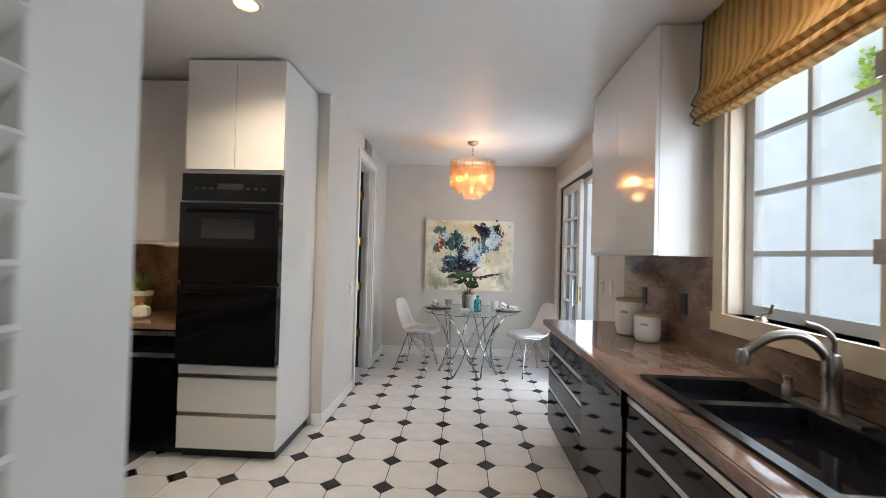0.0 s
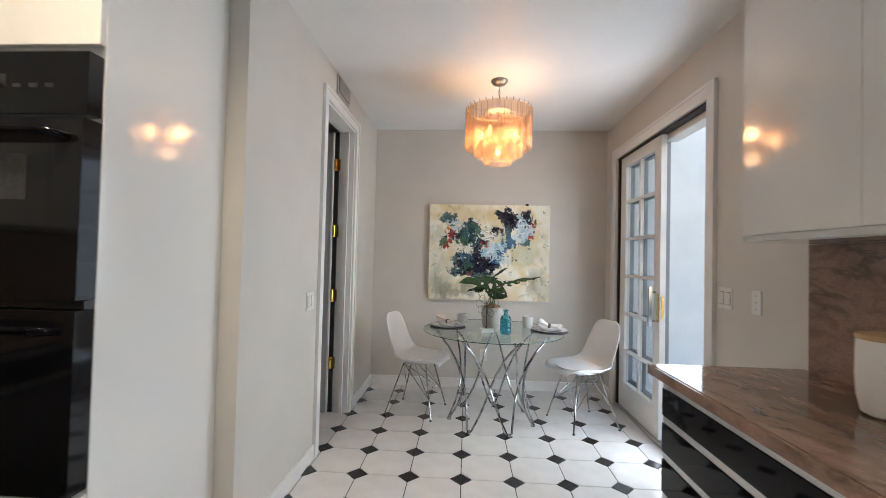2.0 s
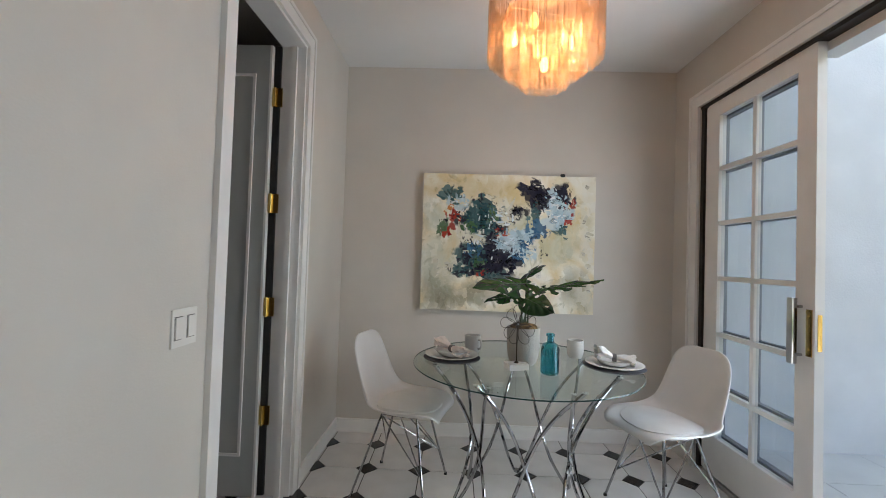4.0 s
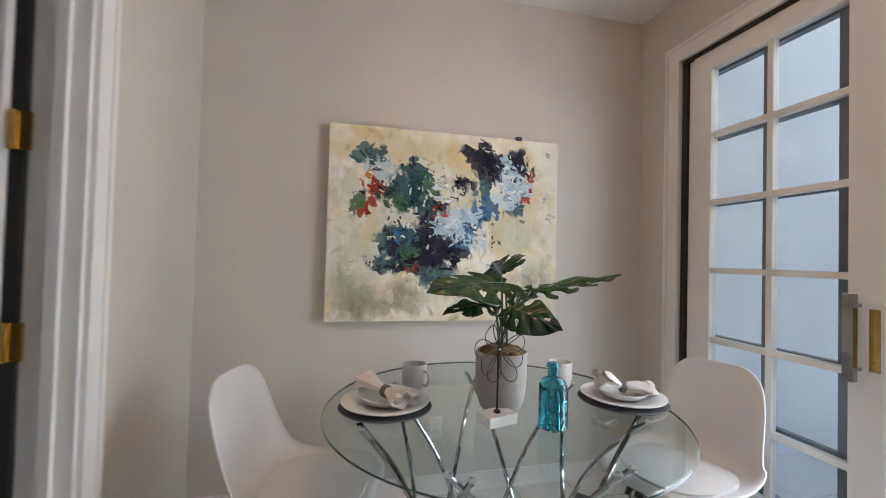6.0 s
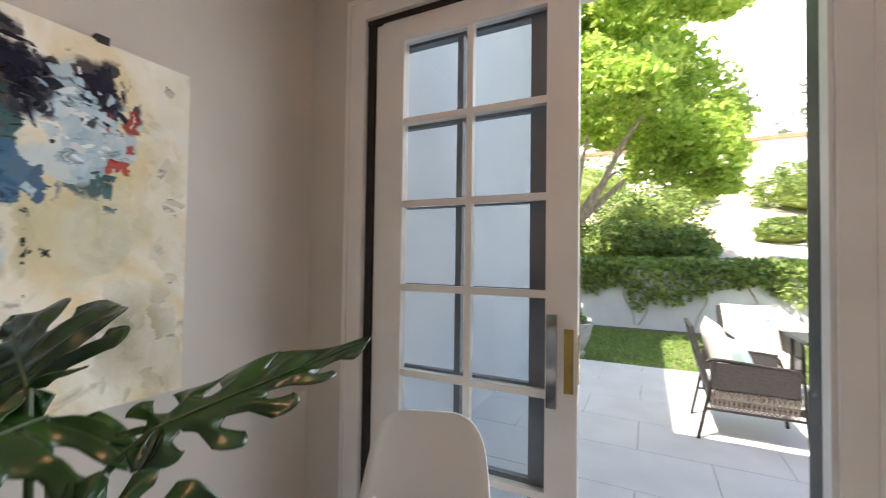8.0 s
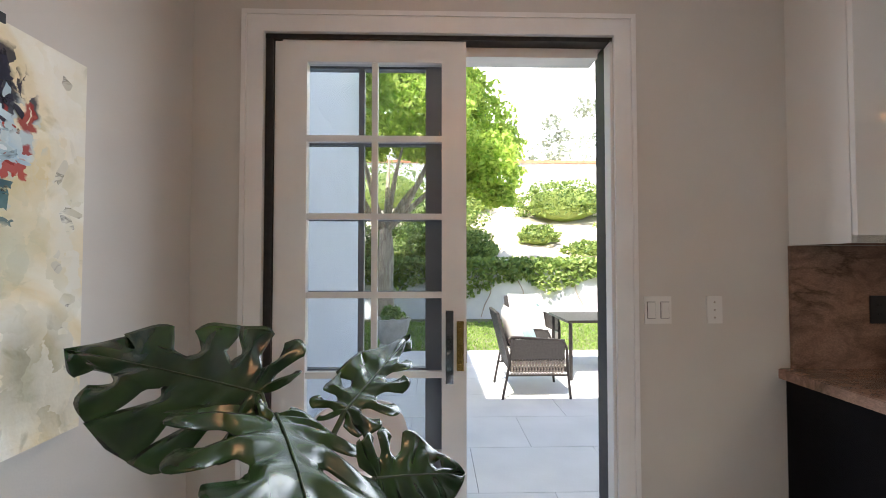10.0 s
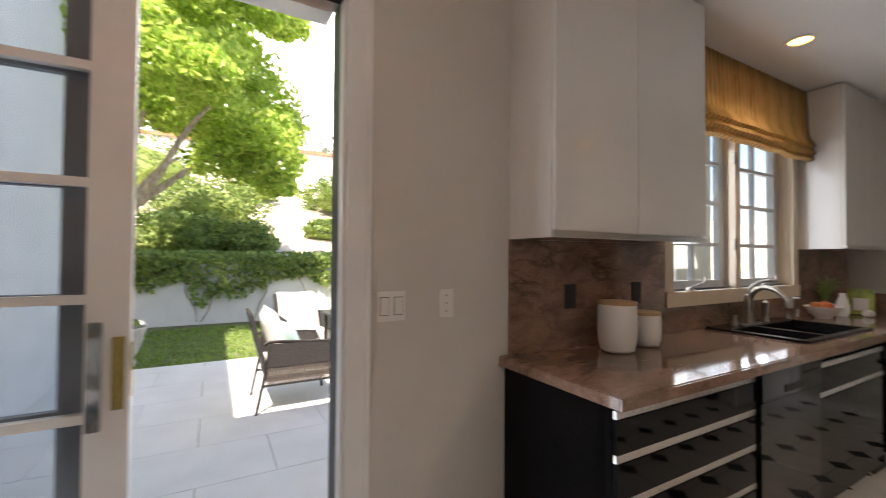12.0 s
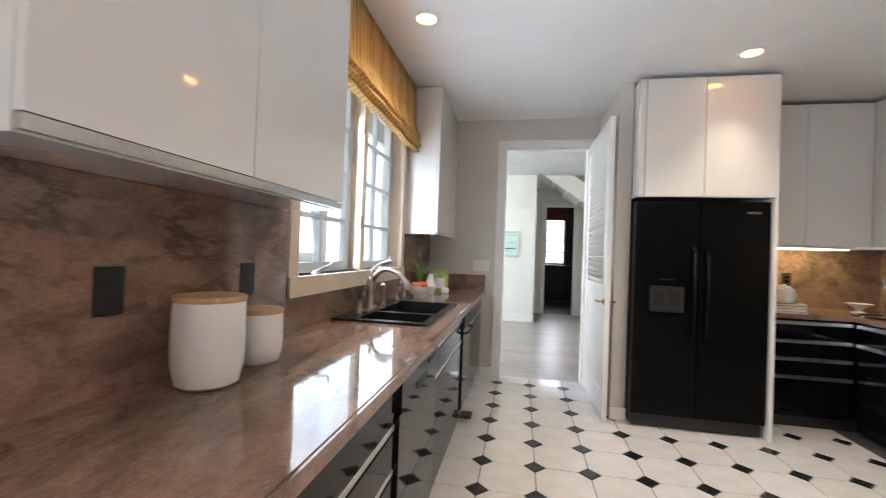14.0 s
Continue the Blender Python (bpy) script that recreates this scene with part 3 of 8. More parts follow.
def shade_mat():
    m, n, l, b = node_mat("woven_straw_shade")
    tc, mp = n.new("ShaderNodeTexCoord"), n.new("ShaderNodeMapping")
    l.new(tc.outputs["Object"], mp.inputs[0])
    mp.inputs["Scale"].default_value = (1, 1, 0.25)
    no, fine, st = n.new("ShaderNodeTexNoise"), n.new("ShaderNodeTexNoise"), n.new("ShaderNodeTexWave")
    no.inputs["Scale"].default_value, no.inputs["Detail"].default_value = 40, 8
    fine.inputs["Scale"].default_value = 300
    st.bands_direction, st.inputs["Scale"].default_value, st.inputs["Distortion"].default_value = "Y", 6.3, 0.5
    for t in (no, fine, st):
        l.new(mp.outputs[0], t.inputs["Vector"])
    r = n.new("ShaderNodeValToRGB")
    e = r.color_ramp.elements
    e[0].position, e[0].color, e[1].position, e[1].color = 0.25, (0.38, 0.21, 0.075, 1), 0.9, (0.74, 0.53, 0.25, 1)
    mx = n.new("ShaderNodeMath")
    mx.operation = "MULTIPLY_ADD"
    mx.inputs[1].default_value = 0.6
    l.new(st.outputs["Fac"], mx.inputs[0]), l.new(no.outputs["Fac"], mx.inputs[2])
    l.new(mx.outputs[0], r.inputs[0])
    tl, di, ms = n.new("ShaderNodeBsdfTranslucent"), n.new("ShaderNodeBsdfDiffuse"), n.new("ShaderNodeMixShader")
    l.new(r.outputs[0], tl.inputs[0]), l.new(r.outputs[0], di.inputs[0])
    ms.inputs[0].default_value = 0.52
    bp = n.new("ShaderNodeBump")
    bp.inputs["Strength"].default_value = 0.4
    l.new(fine.outputs["Fac"], bp.inputs["Height"])
    l.new(bp.outputs[0], di.inputs["Normal"])
    l.new(di.outputs[0], ms.inputs[1]), l.new(tl.outputs[0], ms.inputs[2])
    n.remove(b)
    l.new(ms.outputs[0], n["Material Output"].inputs[0])
    return m


M["shade"] = shade_mat()
M["teal"] = pbr("dark_teal_ribbon", (0.10, 0.15, 0.15), (0.06, 0.10, 0.10), 40, 0.8)
shade = thing("roman_shade", (XR - 0.06, -1.16, 2.69), "woven straw-coloured roman shade, half drawn up", "window shade")


def cloth(y0, y1, prof, wob):
    bm = bmesh.new()
    ny, rows = 90, []
    for i in range(ny + 1):
        t = i / ny
        y = y0 + (y1 - y0) * t
        sag = 0.012 * math.sin(9 * t * math.pi) * wob
        row = []
        for k, (x, z) in enumerate(prof):
            w = k / (len(prof) - 1)
            nz = noise.noise(Vector((y * 5, k * 0.4, 3.1)))
            row.append(bm.verts.new((x + 0.004 * math.sin(y * 95) * (1 - 0.5 * w) + 0.012 * nz * w, y, z + sag * w + 0.012 * w * noise.noise(Vector((y * 3, 7.7, 0))))))
        rows.append(row)
    for a, b in zip(rows, rows[1:]):
        for k in range(len(prof) - 1):
            bm.faces.new((a[k], a[k + 1], b[k + 1], b[k]))
    return bm


XS = XR - 0.055
prof = [(XS, 2.69), (XS - 0.005, 2.6), (XS - 0.01, 2.5), (XS - 0.012, 2.4), (XS - 0.018, 2.32), (XS - 0.045, 2.27), (XS - 0.06, 2.24), (XS - 0.035, 2.225), (XS - 0.02, 2.235), (XS - 0.045, 2.215), (XS - 0.065, 2.185), (XS - 0.045, 2.165), (XS - 0.02, 2.175), (XS - 0.04, 2.155), (XS - 0.05, 2.135), (XS - 0.02, 2.125), (XS + 0.005, 2.16)]
fab = part("fabric", cloth(-2.07, -0.255, prof, 0.6), M["shade"], shade, smooth=True)
fab.modifiers.new("thickness", "SOLIDIFY").thickness = 0.003
for y0, y1 in ((-0.262, -0.246), (-2.079, -2.063)):
    e = part("edge_ribbon", cloth(y0, y1, [(x - 0.004, z) for x, z in prof], 0.0), M["teal"], shade, "dark teal edge ribbon", smooth=True)
    e.modifiers.new("thickness", "SOLIDIFY").thickness = 0.004
part("head_rail", box(XS + 0.006, XR - 0.003, -2.06, -0.265, 2.64, 2.69), M["cream"], shade)

# ---- cabinets ----


def cab_front(nm, b, mat, parent, bevel=0.003):
    return part(nm, box(*b), mat, parent, bevel=bevel)


def upper_x(name, x0, x1, y0, y1, z0, z1, seams, front_low, label, group):
    """An upper unit on a wall that runs along y; the fronts are on the low-x or the high-x side."""
    u = thing(name, ((x0 + x1) / 2, (y0 + y1) / 2, z0), label, "wall cabinet", group)
    fx0, fx1 = (x0, x0 + 0.02) if front_low else (x1 - 0.02, x1)
    bx0, bx1 = (x0 + 0.022, x1) if front_low else (x0, x1 - 0.022)
    part("body", box(bx0, bx1, y0, y1, z0, z1), M["cabinet"], u, bevel=0.002)
    ys = [y0, *seams, y1]
    for a, b in zip(ys, ys[1:]):
        d = part("door", box(fx0, fx1, a + 0.0012, b - 0.0012, z0 + 0.03, z1 - 0.003), M["cabinet"], u, bevel=0.002)
        part("finger_pull", box(fx0 + 0.002, fx1 - 0.002, a + 0.0008, b - 0.0008, z0 + 0.004, z0 + 0.028), M["alu"], d, "aluminium finger pull", bevel=0.002)
    return u


def upper_y(name, x0, x1, y0, y1, z0, z1, seams, front_low, label, group, pull=True):
    u = thing(name, ((x0 + x1) / 2, (y0 + y1) / 2, z0), label, "wall cabinet", group)
    fy0, fy1 = (y0, y0 + 0.02) if front_low else (y1 - 0.02, y1)
    by0, by1 = (y0 + 0.022, y1) if front_low else (y0, y1 - 0.022)
    part("body", box(x0, x1, by0, by1, z0, z1), M["cabinet"], u, bevel=0.002)
    xs = [x0, *seams, x1]
    for a, b in zip(xs, xs[1:]):
        d = part("door", box(a + 0.0025, b - 0.0025, fy0, fy1, z0 + (0.03 if pull else 0.004), z1 - 0.003), M["cabinet"], u, bevel=0.002)
        if pull:
            part("finger_pull", box(a + 0.0015, b - 0.0015, fy0 + 0.002, fy1 - 0.002, z0 + 0.004, z0 + 0.028), M["alu"], d, "aluminium finger pull", bevel=0.002)
    return u


UG = "white upper cabinets"
upper_x("wall_cabinet", 1.148, XR, -0.229, 0.841, 1.432, 2.685, [0.325], True, "glossy white upper cabinet beside the window", UG)
upper_x("wall_cabinet", 1.148, XR, YB, -2.09, 1.432, 2.685, [-2.57], True, "narrow glossy white upper cabinet in the corner", UG)
upper_y("wall_cabinet", XW + 0.305, -1.752, 0.49, YN, 1.432, 2.665, [-2.33, -1.86], True, "glossy white upper cabinets beside the oven", UG)
upper_x("wall_cabinet", XW, XW + 0.30, -1.0, 0.49, 1.432, 2.665, [-0.36, 0.11], False, "glossy white upper cabinets along the kitchen wall", UG)
upper_x("wall_cabinet", XW, XW + 0.30, YB, -1.004, 1.432, 2.665, [-2.6, -2.1, -1.55], False, "glossy white upper cabinets along the kitchen wall", UG)
upper_y("wall_cabinet", XW + 0.305, -1.375, YB, -2.72, 1.432, 2.665, [-1.93], False, "glossy white upper cabinets over the lit counter", UG)
upper_y("fridge_cabinet", -1.365, -0.41, YB, -2.055, 1.765, 2.665, [-0.874, -0.459], False, "glossy white cabinet above the refrigerator", UG, pull=False)
solid("fridge_side_panel", box(-1.366, -1.342, YB, -2.058, 0.0, 1.762), M["cabinet"], "tall white panel beside the refrigerator", "cabinet panel", bevel=0.002)


def rail_y(parent, x, y0, y1, z):
    """Aluminium pull along y, standing proud towards low x."""
    return part("pull_rail", box(x - 0.014, x, y0 + 0.003, y1 - 0.003, z - 0.026, z), M["alu"], parent, "aluminium pull rail", bevel=0.004)


def base_unit_y(name, y0, y1, xf, xb, rails, label, cat="base cabinet"):
    """Base unit whose fronts face low x; rails lists the drawers' top heights."""
    u = thing(name, ((xf + xb) / 2, (y0 + y1) / 2, 0), label, cat, "black base cabinets")
    part("body", box(xf + 0.022, xb, y0, y1, 0.10, 0.868), M["black_gloss"], u)
    part("toe_kick", box(xf + 0.07, xf + 0.085, y0, y1, 0.0, 0.10), M["black_matt"], u)
    zs = list(rails) + [0.10]
    for a, b in zip(zs, zs[1:]):
        d = part("drawer_front", box(xf, xf + 0.02, y0 + 0.002, y1 - 0.002, b + 0.003, a - 0.029), M["black_gloss"], u, bevel=0.002)
        rail_y(d, xf + 0.018, y0, y1, a)
    return u


XF = 0.842
base_unit_y("base_cabinet", -0.045, 0.868, XF, XR, (0.845, 0.70, 0.55, 0.385), "glossy black drawer unit with aluminium pull rails")
dw = thing("dishwasher", (1.1, -0.35, 0), "black built-in dishwasher under the counter", "dishwasher")
part("body", box(XF + 0.03, XR, -0.655, -0.05, 0.10, 0.866), M["black_matt"], dw)
part("door", box(XF - 0.012, XF + 0.026, -0.652, -0.053, 0.13, 0.72), M["black_oven"], dw, bevel=0.006)
cp = part("control_panel", box(XF - 0.018, XF + 0.026, -0.652, -0.053, 0.726, 0.862), M["black_oven"], dw, bevel=0.006)
part("latch_recess", box(XF - 0.021, XF - 0.016, -0.44, -0.26, 0.745, 0.775), M["black_matt"], cp, bevel=0.002)
for k in range(6):
    part("button", box(XF - 0.021, XF - 0.016, -0.62 + k * 0.03, -0.60 + k * 0.03, 0.80, 0.812), M["oven_window"], cp)
part("toe_kick", box(XF + 0.05, XF + 0.065, -0.655, -0.05, 0.0, 0.10), M["black_matt"], dw)
base_unit_y("sink_cabinet", -1.62, -0.66, XF, XR, (0.815, 0.665), "glossy black sink cabinet with aluminium pull rails")
tcx = thing("trash_compactor", (1.1, -1.82, 0), "black trash compactor with a foot pedal", "trash compactor")
part("body", box(XF + 0.03, XR, -2.02, -1.625, 0.10, 0.866), M["black_matt"], tcx)
part("drawer_front", box(XF - 0.012, XF + 0.026, -2.016, -1.629, 0.16, 0.735), M["black_oven"], tcx, bevel=0.005)
part("control_panel", box(XF - 0.018, XF + 0.026, -2.016, -1.629, 0.74, 0.862), M["black_matt"], tcx, bevel=0.005)
part("handle", tube(smooth_path([(XF - 0.01, -1.99, 0.70), (XF - 0.04, -1.97, 0.71), (XF - 0.04, -1.68, 0.71), (XF - 0.01, -1.66, 0.70)], 4), 0.009), M["black_matt"], tcx, smooth=True)
part("pedal", box(XF - 0.07, XF + 0.02, -1.87, -1.77, 0.045, 0.065), M["black_matt"], tcx, bevel=0.006)
part("toe_kick", box(XF + 0.05, XF + 0.065, -2.02, -1.625, 0.0, 0.10), M["black_matt"], tcx)
base_unit_y("base_cabinet", YB, -2.03, XF, XR, (0.845, 0.70), "glossy black corner base cabinet with aluminium rails")


def slab(name, x0, x1, y0, y1, z0, z1, hole, label):
    """A worktop with rounded front edges, cut round the sink."""
    bm = bmesh.new()
    if hole:
        a0, a1, b0, b1 = hole
        xs, ys = [x0, a0, a1, x1], [y0, b0, b1, y1]
    else:
        xs, ys = [x0, x1], [y0, y1]
    V = {}
    for i, x in enumerate(xs):
        for j, y in enumerate(ys):
            for k, z in enumerate((z0, z1)):
                V[i, j, k] = bm.verts.new((x, y, z))
    cells = [(i, j) for i in range(len(xs) - 1) for j in range(len(ys) - 1) if not (hole and i == 1 and j == 1)]
    for i, j in cells:
        for k in (0, 1):
            bm.faces.new([V[i, j, k], V[i + 1, j, k], V[i + 1, j + 1, k], V[i, j + 1, k]])
        for (di, dj), e in {(-1, 0): ((i, j), (i, j + 1)), (1, 0): ((i + 1, j), (i + 1, j + 1)), (0, -1): ((i, j), (i + 1, j)), (0, 1): ((i, j + 1), (i + 1, j + 1))}.items():
            if (i + di, j + dj) not in cells:
                bm.faces.new([V[*e[0], 0], V[*e[1], 0], V[*e[1], 1], V[*e[0], 1]])
    return solid(name, bm, M["granite"], label, "countertop", bevel=0.014)


worktop = slab("countertop", 0.805, XR - 0.001, YB + 0.002, 0.893, 0.870, 0.908, (0.905, 1.385, -1.605, -0.715), "polished red-brown granite countertop with rounded edge")
part("front_nosing", box(0.796, 0.807, YB + 0.004, 0.902, 0.866, 0.905), M["granite"], worktop, bevel=0.005)
part("end_nosing", box(0.809, XR - 0.002, 0.891, 0.902, 0.866, 0.905), M["granite"], worktop, bevel=0.005)
bs = thing("backsplash", (XR, 0.3, 0.91), "polished red-brown granite backsplash", "backsplash")
for b in ((XR - 0.018, XR - 0.002, -0.295, 0.85, 0.9085, 1.431), (XR - 0.018, XR - 0.002, -2.035, -0.297, 0.9085, 1.058), (XR - 0.018, XR - 0.002, YB + 0.002, -2.037, 0.9085, 1.431), (0.81, XR - 0.02, YB + 0.002, YB + 0.018, 0.9085, 1.06)):
    part("slab", box(*b), M["granite"], bs, bevel=0.002)

# left-hand kitchen run
u = thing("base_cabinet", (-2.4, -0.4, 0), "glossy black base cabinets with aluminium rails along the wall", "base cabinet", "black base cabinets")
LX, LY0, LY1 = -2.09, -2.40, 0.19
part("body", box(XW + 0.002, LX - 0.022, YB + 0.002, YN - 0.002, 0.10, 0.862), M["black_gloss"], u)
part("toe_kick", box(LX - 0.085, LX - 0.07, LY0, 0.30, 0.0, 0.10), M["black_matt"], u)
for a, b in ((0.845, 0.70), (0.70, 0.10)):
    for y0, y1 in ((-2.36, -1.7), (-1.7, -1.0), (-1.0, -0.4), (-0.4, 0.165)):
        d = part("drawer_front", box(LX - 0.02, LX, y0 + 0.002, y1 - 0.002, b + 0.003, a - 0.029), M["black_gloss"], u, bevel=0.002)
        part("pull_rail", box(LX - 0.018, LX + 0.014, y0 + 0.001, y1 - 0.001, a - 0.026, a), M["alu"], d, "aluminium pull rail", bevel=0.004)
u = thing("base_cabinet", (-1.9, 0.5, 0), "glossy black base cabinet beside the oven", "base cabinet", "black base cabinets")
part("body", box(LX + 0.0, -1.756, 0.212, YN - 0.002, 0.10, 0.862), M["black_gloss"], u)
part("toe_kick", box(LX - 0.08, -1.756, 0.29, 0.305, 0.0, 0.10), M["black_matt"], u)
for a, b in ((0.845, 0.70), (0.70, 0.10)):
    d = part("drawer_front", box(LX + 0.02, -1.758, 0.19, 0.21, b + 0.003, a - 0.029), M["black_gloss"], u, bevel=0.002)
    part("pull_rail", box(LX + 0.016, -1.758, 0.176, 0.208, a - 0.026, a), M["alu"], d, "aluminium pull rail", bevel=0.004)
u = thing("base_cabinet", (-1.7, -2.7, 0), "glossy black drawers beside the refrigerator", "base cabinet", "black base cabinets")
part("body", box(LX + 0.0, -1.37, YB + 0.002, LY0 - 0.022, 0.10, 0.862), M["black_gloss"], u)
part("toe_kick", box(LX - 0.08, -1.37, LY0 - 0.085, LY0 - 0.07, 0.0, 0.10), M["black_matt"], u)
for a, b in ((0.845, 0.70), (0.70, 0.56), (0.56, 0.42), (0.42, 0.10)):
    d = part("drawer_front", box(LX + 0.02, -1.372, LY0 - 0.02, LY0, b + 0.003, a - 0.029), M["black_gloss"], u, bevel=0.002)
    part("pull_rail", box(LX + 0.016, -1.372, LY0 - 0.018, LY0 + 0.014, a - 0.026, a), M["alu"], d, "aluminium pull rail", bevel=0.004)
ct = thing("countertop", (-2.4, -1.0, 0.87), "polished red-brown granite countertop round the cooking corner", "countertop")
part("slab", box(XW + 0.002, LX + 0.03, YB + 0.002, YN - 0.002, 0.866, 0.903), M["granite"], ct, bevel=0.012)
part("slab", box(LX + 0.0301, -1.756, 0.155, YN - 0.002, 0.866, 0.903), M["granite"], ct, bevel=0.003)
part("slab", box(LX + 0.0301, -1.37, YB + 0.002, LY0 + 0.035, 0.866, 0.903), M["granite"], ct, bevel=0.003)
bs2 = thing("backsplash", (XW, -1.0, 0.91), "polished brown granite backsplash in the cooking corner", "backsplash")
for b in ((XW + 0.001, XW + 0.016, YB + 0.02, YN - 0.02, 0.9035, 1.431), (XW + 0.001, -1.756, YN - 0.018, YN - 0.002, 0.9035, 1.431), (XW + 0.001, -1.37, YB + 0.002, YB + 0.018, 0.9035, 1.431)):
    part("slab", box(*b), M["granite"], bs2, bevel=0.002)

# ---- oven tower ----
OX0, OX1, OY = -1.750, -1.077, 0.19
ot = thing("oven_cabinet", ((OX0 + OX1) / 2, 0.5, 0), "tall glossy white oven cabinet with drawers below", "tall cabinet")
part("body", box(OX0, OX1, OY + 0.022, YN - 0.001, 0.08, 2.68), M["cabinet"], ot, bevel=0.002)
part("toe_kick", box(OX0, OX1 - 0.025, OY + 0.07, YN - 0.001, 0.0, 0.08), M["black_matt"], ot)
xm = -1.414
for a, b in ((OX0, xm), (xm, OX1)):
    part("door", box(a + 0.0015, b - 0.0015, OY, OY + 0.02, 1.94, 2.676), M["cabinet"], ot, bevel=0.002)
for z0, z1 in ((0.575, 0.632), (0.322, 0.545), (0.082, 0.292)):
    part("drawer_front", box(OX0 + 0.002, OX1 - 0.002, OY, OY + 0.02, z0, z1), M["cabinet"], ot, bevel=0.002)
for z in (0.56, 0.307):
    part("pull_rail", box(OX0 + 0.002, OX1 - 0.002, OY + 0.006, OY + 0.021, z - 0.014, z + 0.014), M["nickel"], ot, "metal finger pull", bevel=0.003)
ov = thing("double_oven", ((OX0 + OX1) / 2, OY, 0.64), "black glass double wall oven", "oven")
cp = part("control_panel", box(OX0 + 0.004, OX1 - 0.004, OY - 0.028, OY + 0.02, 1.725, 1.905), M["black_oven"], ov, bevel=0.006)
part("display", box(-1.50, -1.33, OY - 0.0295, OY - 0.027, 1.80, 1.84), M["oven_window"], cp)
for k in range(10):
    if k not in (4, 5):
        part("button", box(-1.66 + k * 0.05, -1.635 + k * 0.05, OY - 0.0295, OY - 0.027, 1.80, 1.812), M["oven_window"], cp)
for z0, z1 in ((1.195, 1.71), (0.648, 1.165)):
    d = part("oven_door", box(OX0 + 0.002, OX1 - 0.002, OY - 0.04, OY + 0.02, z0, z1), M["black_oven"], ov, bevel=0.008)
    part("door_window", box(-1.60, -1.24, OY - 0.0415, OY - 0.039, z0 + 0.28, z0 + 0.41), M["oven_window"] if z0 > 1 else M["black_oven"], d, bevel=0.0005)
    h = part("handle", tube(smooth_path([(OX0 + 0.05, OY - 0.04, z1 - 0.055), (OX0 + 0.07, OY - 0.075, z1 - 0.05), (-1.6, OY - 0.085, z1 - 0.048), (-1.23, OY - 0.085, z1 - 0.048), (OX1 - 0.07, OY - 0.075, z1 - 0.05), (OX1 - 0.05, OY - 0.04, z1 - 0.055)], 6), 0.013, 10), M["black_gloss"], d, smooth=True)
part("trim_strip", box(OX0 + 0.004, OX1 - 0.004, OY - 0.01, OY + 0.02, 1.168, 1.192), M["black_matt"], ov)
for x in (OX0 + 0.012,):
    part("hinge_tab", box(x - 0.006, x + 0.008, OY - 0.03, OY + 0.0, 1.166, 1.194), M["chrome"], ov)

# ---- refrigerator ----
FX0, FX1, FY = -1.335, -0.415, -2.085
fr = thing("refrigerator", ((FX0 + FX1) / 2, -2.4, 0), "black side-by-side refrigerator with ice and water dispenser", "refrigerator")
part("body", box(FX0, FX1, -2.95, FY - 0.065, 0.03, 1.735), M["fridge"], fr, bevel=0.006)
part("base_grille", box(FX0 + 0.01, FX1 - 0.01, FY - 0.11, FY - 0.03, 0.015, 0.10), M["black_matt"], fr, bevel=0.004)
sp = -0.868
for a, b in ((sp + 0.004, FX1), (FX0, sp - 0.004)):
    d = part("door", box(a, b, FY - 0.06, FY, 0.11, 1.735), M["fridge"], fr, bevel=0.012)
for x in (sp + 0.045, sp - 0.045):
    part("handle", tube(smooth_path([(x, FY - 0.005, 0.68), (x, FY + 0.045, 0.74), (x, FY + 0.058, 0.95), (x, FY + 0.058, 1.15), (x, FY + 0.045, 1.33), (x, FY - 0.005, 1.39)], 6), 0.014, 10), M["black_gloss"], fr, smooth=True)
dp = part("dispenser", box(-0.79, -0.50, FY - 0.001, FY + 0.012, 0.89, 1.215), M["black_gloss"], fr, "black ice and water dispenser", bevel=0.006)
part("dispenser_recess", box(-0.765, -0.525, FY + 0.0125, FY + 0.014, 0.91, 1.09), M["dark"], dp)
for x in (-0.70, -0.59):
    part("paddle", box(x - 0.03, x + 0.03, FY + 0.014, FY + 0.024, 0.95, 1.05), M["oven_window"], dp, bevel=0.004)
part("display", box(-0.70, -0.59, FY + 0.012, FY + 0.0135, 1.135, 1.146), M["oven_window"], dp)
part("drip_tray", box(-0.765, -0.525, FY + 0.0125, FY + 0.03, 0.895, 0.91), M["oven_window"], dp, bevel=0.002)
part("badge", box(-1.27, -1.18, FY, FY + 0.003, 1.645, 1.662), M["chrome"], fr)

# ---- sink and faucet ----
sk = thing("sink", (1.14, -1.16, 0.91), "black double-bowl drop-in kitchen sink", "sink")
SINKB = pbr("black_composite_sink", (0.014, 0.014, 0.015), (0.007, 0.007, 0.008), 30, 0.22, bump=0.03, spec=0.2)


def bowl_box(x0, x1, y0, y1, z0, z1, t):
    bm = bmesh.new()
    outs = [bm.verts.new(p) for p in ((x0, y0, z1), (x1, y0, z1), (x1, y1, z1), (x0, y1, z1))]
    lows = [bm.verts.new(p) for p in ((x0 + t, y0 + t, z0), (x1 - t, y0 + t, z0), (x1 - t, y1 - t, z0), (x0 + t, y1 - t, z0))]
    for i in range(4):
        j = (i + 1) % 4
        bm.faces.new((outs[i], lows[i], lows[j], outs[j]))
    bm.faces.new(lows)
    return bm


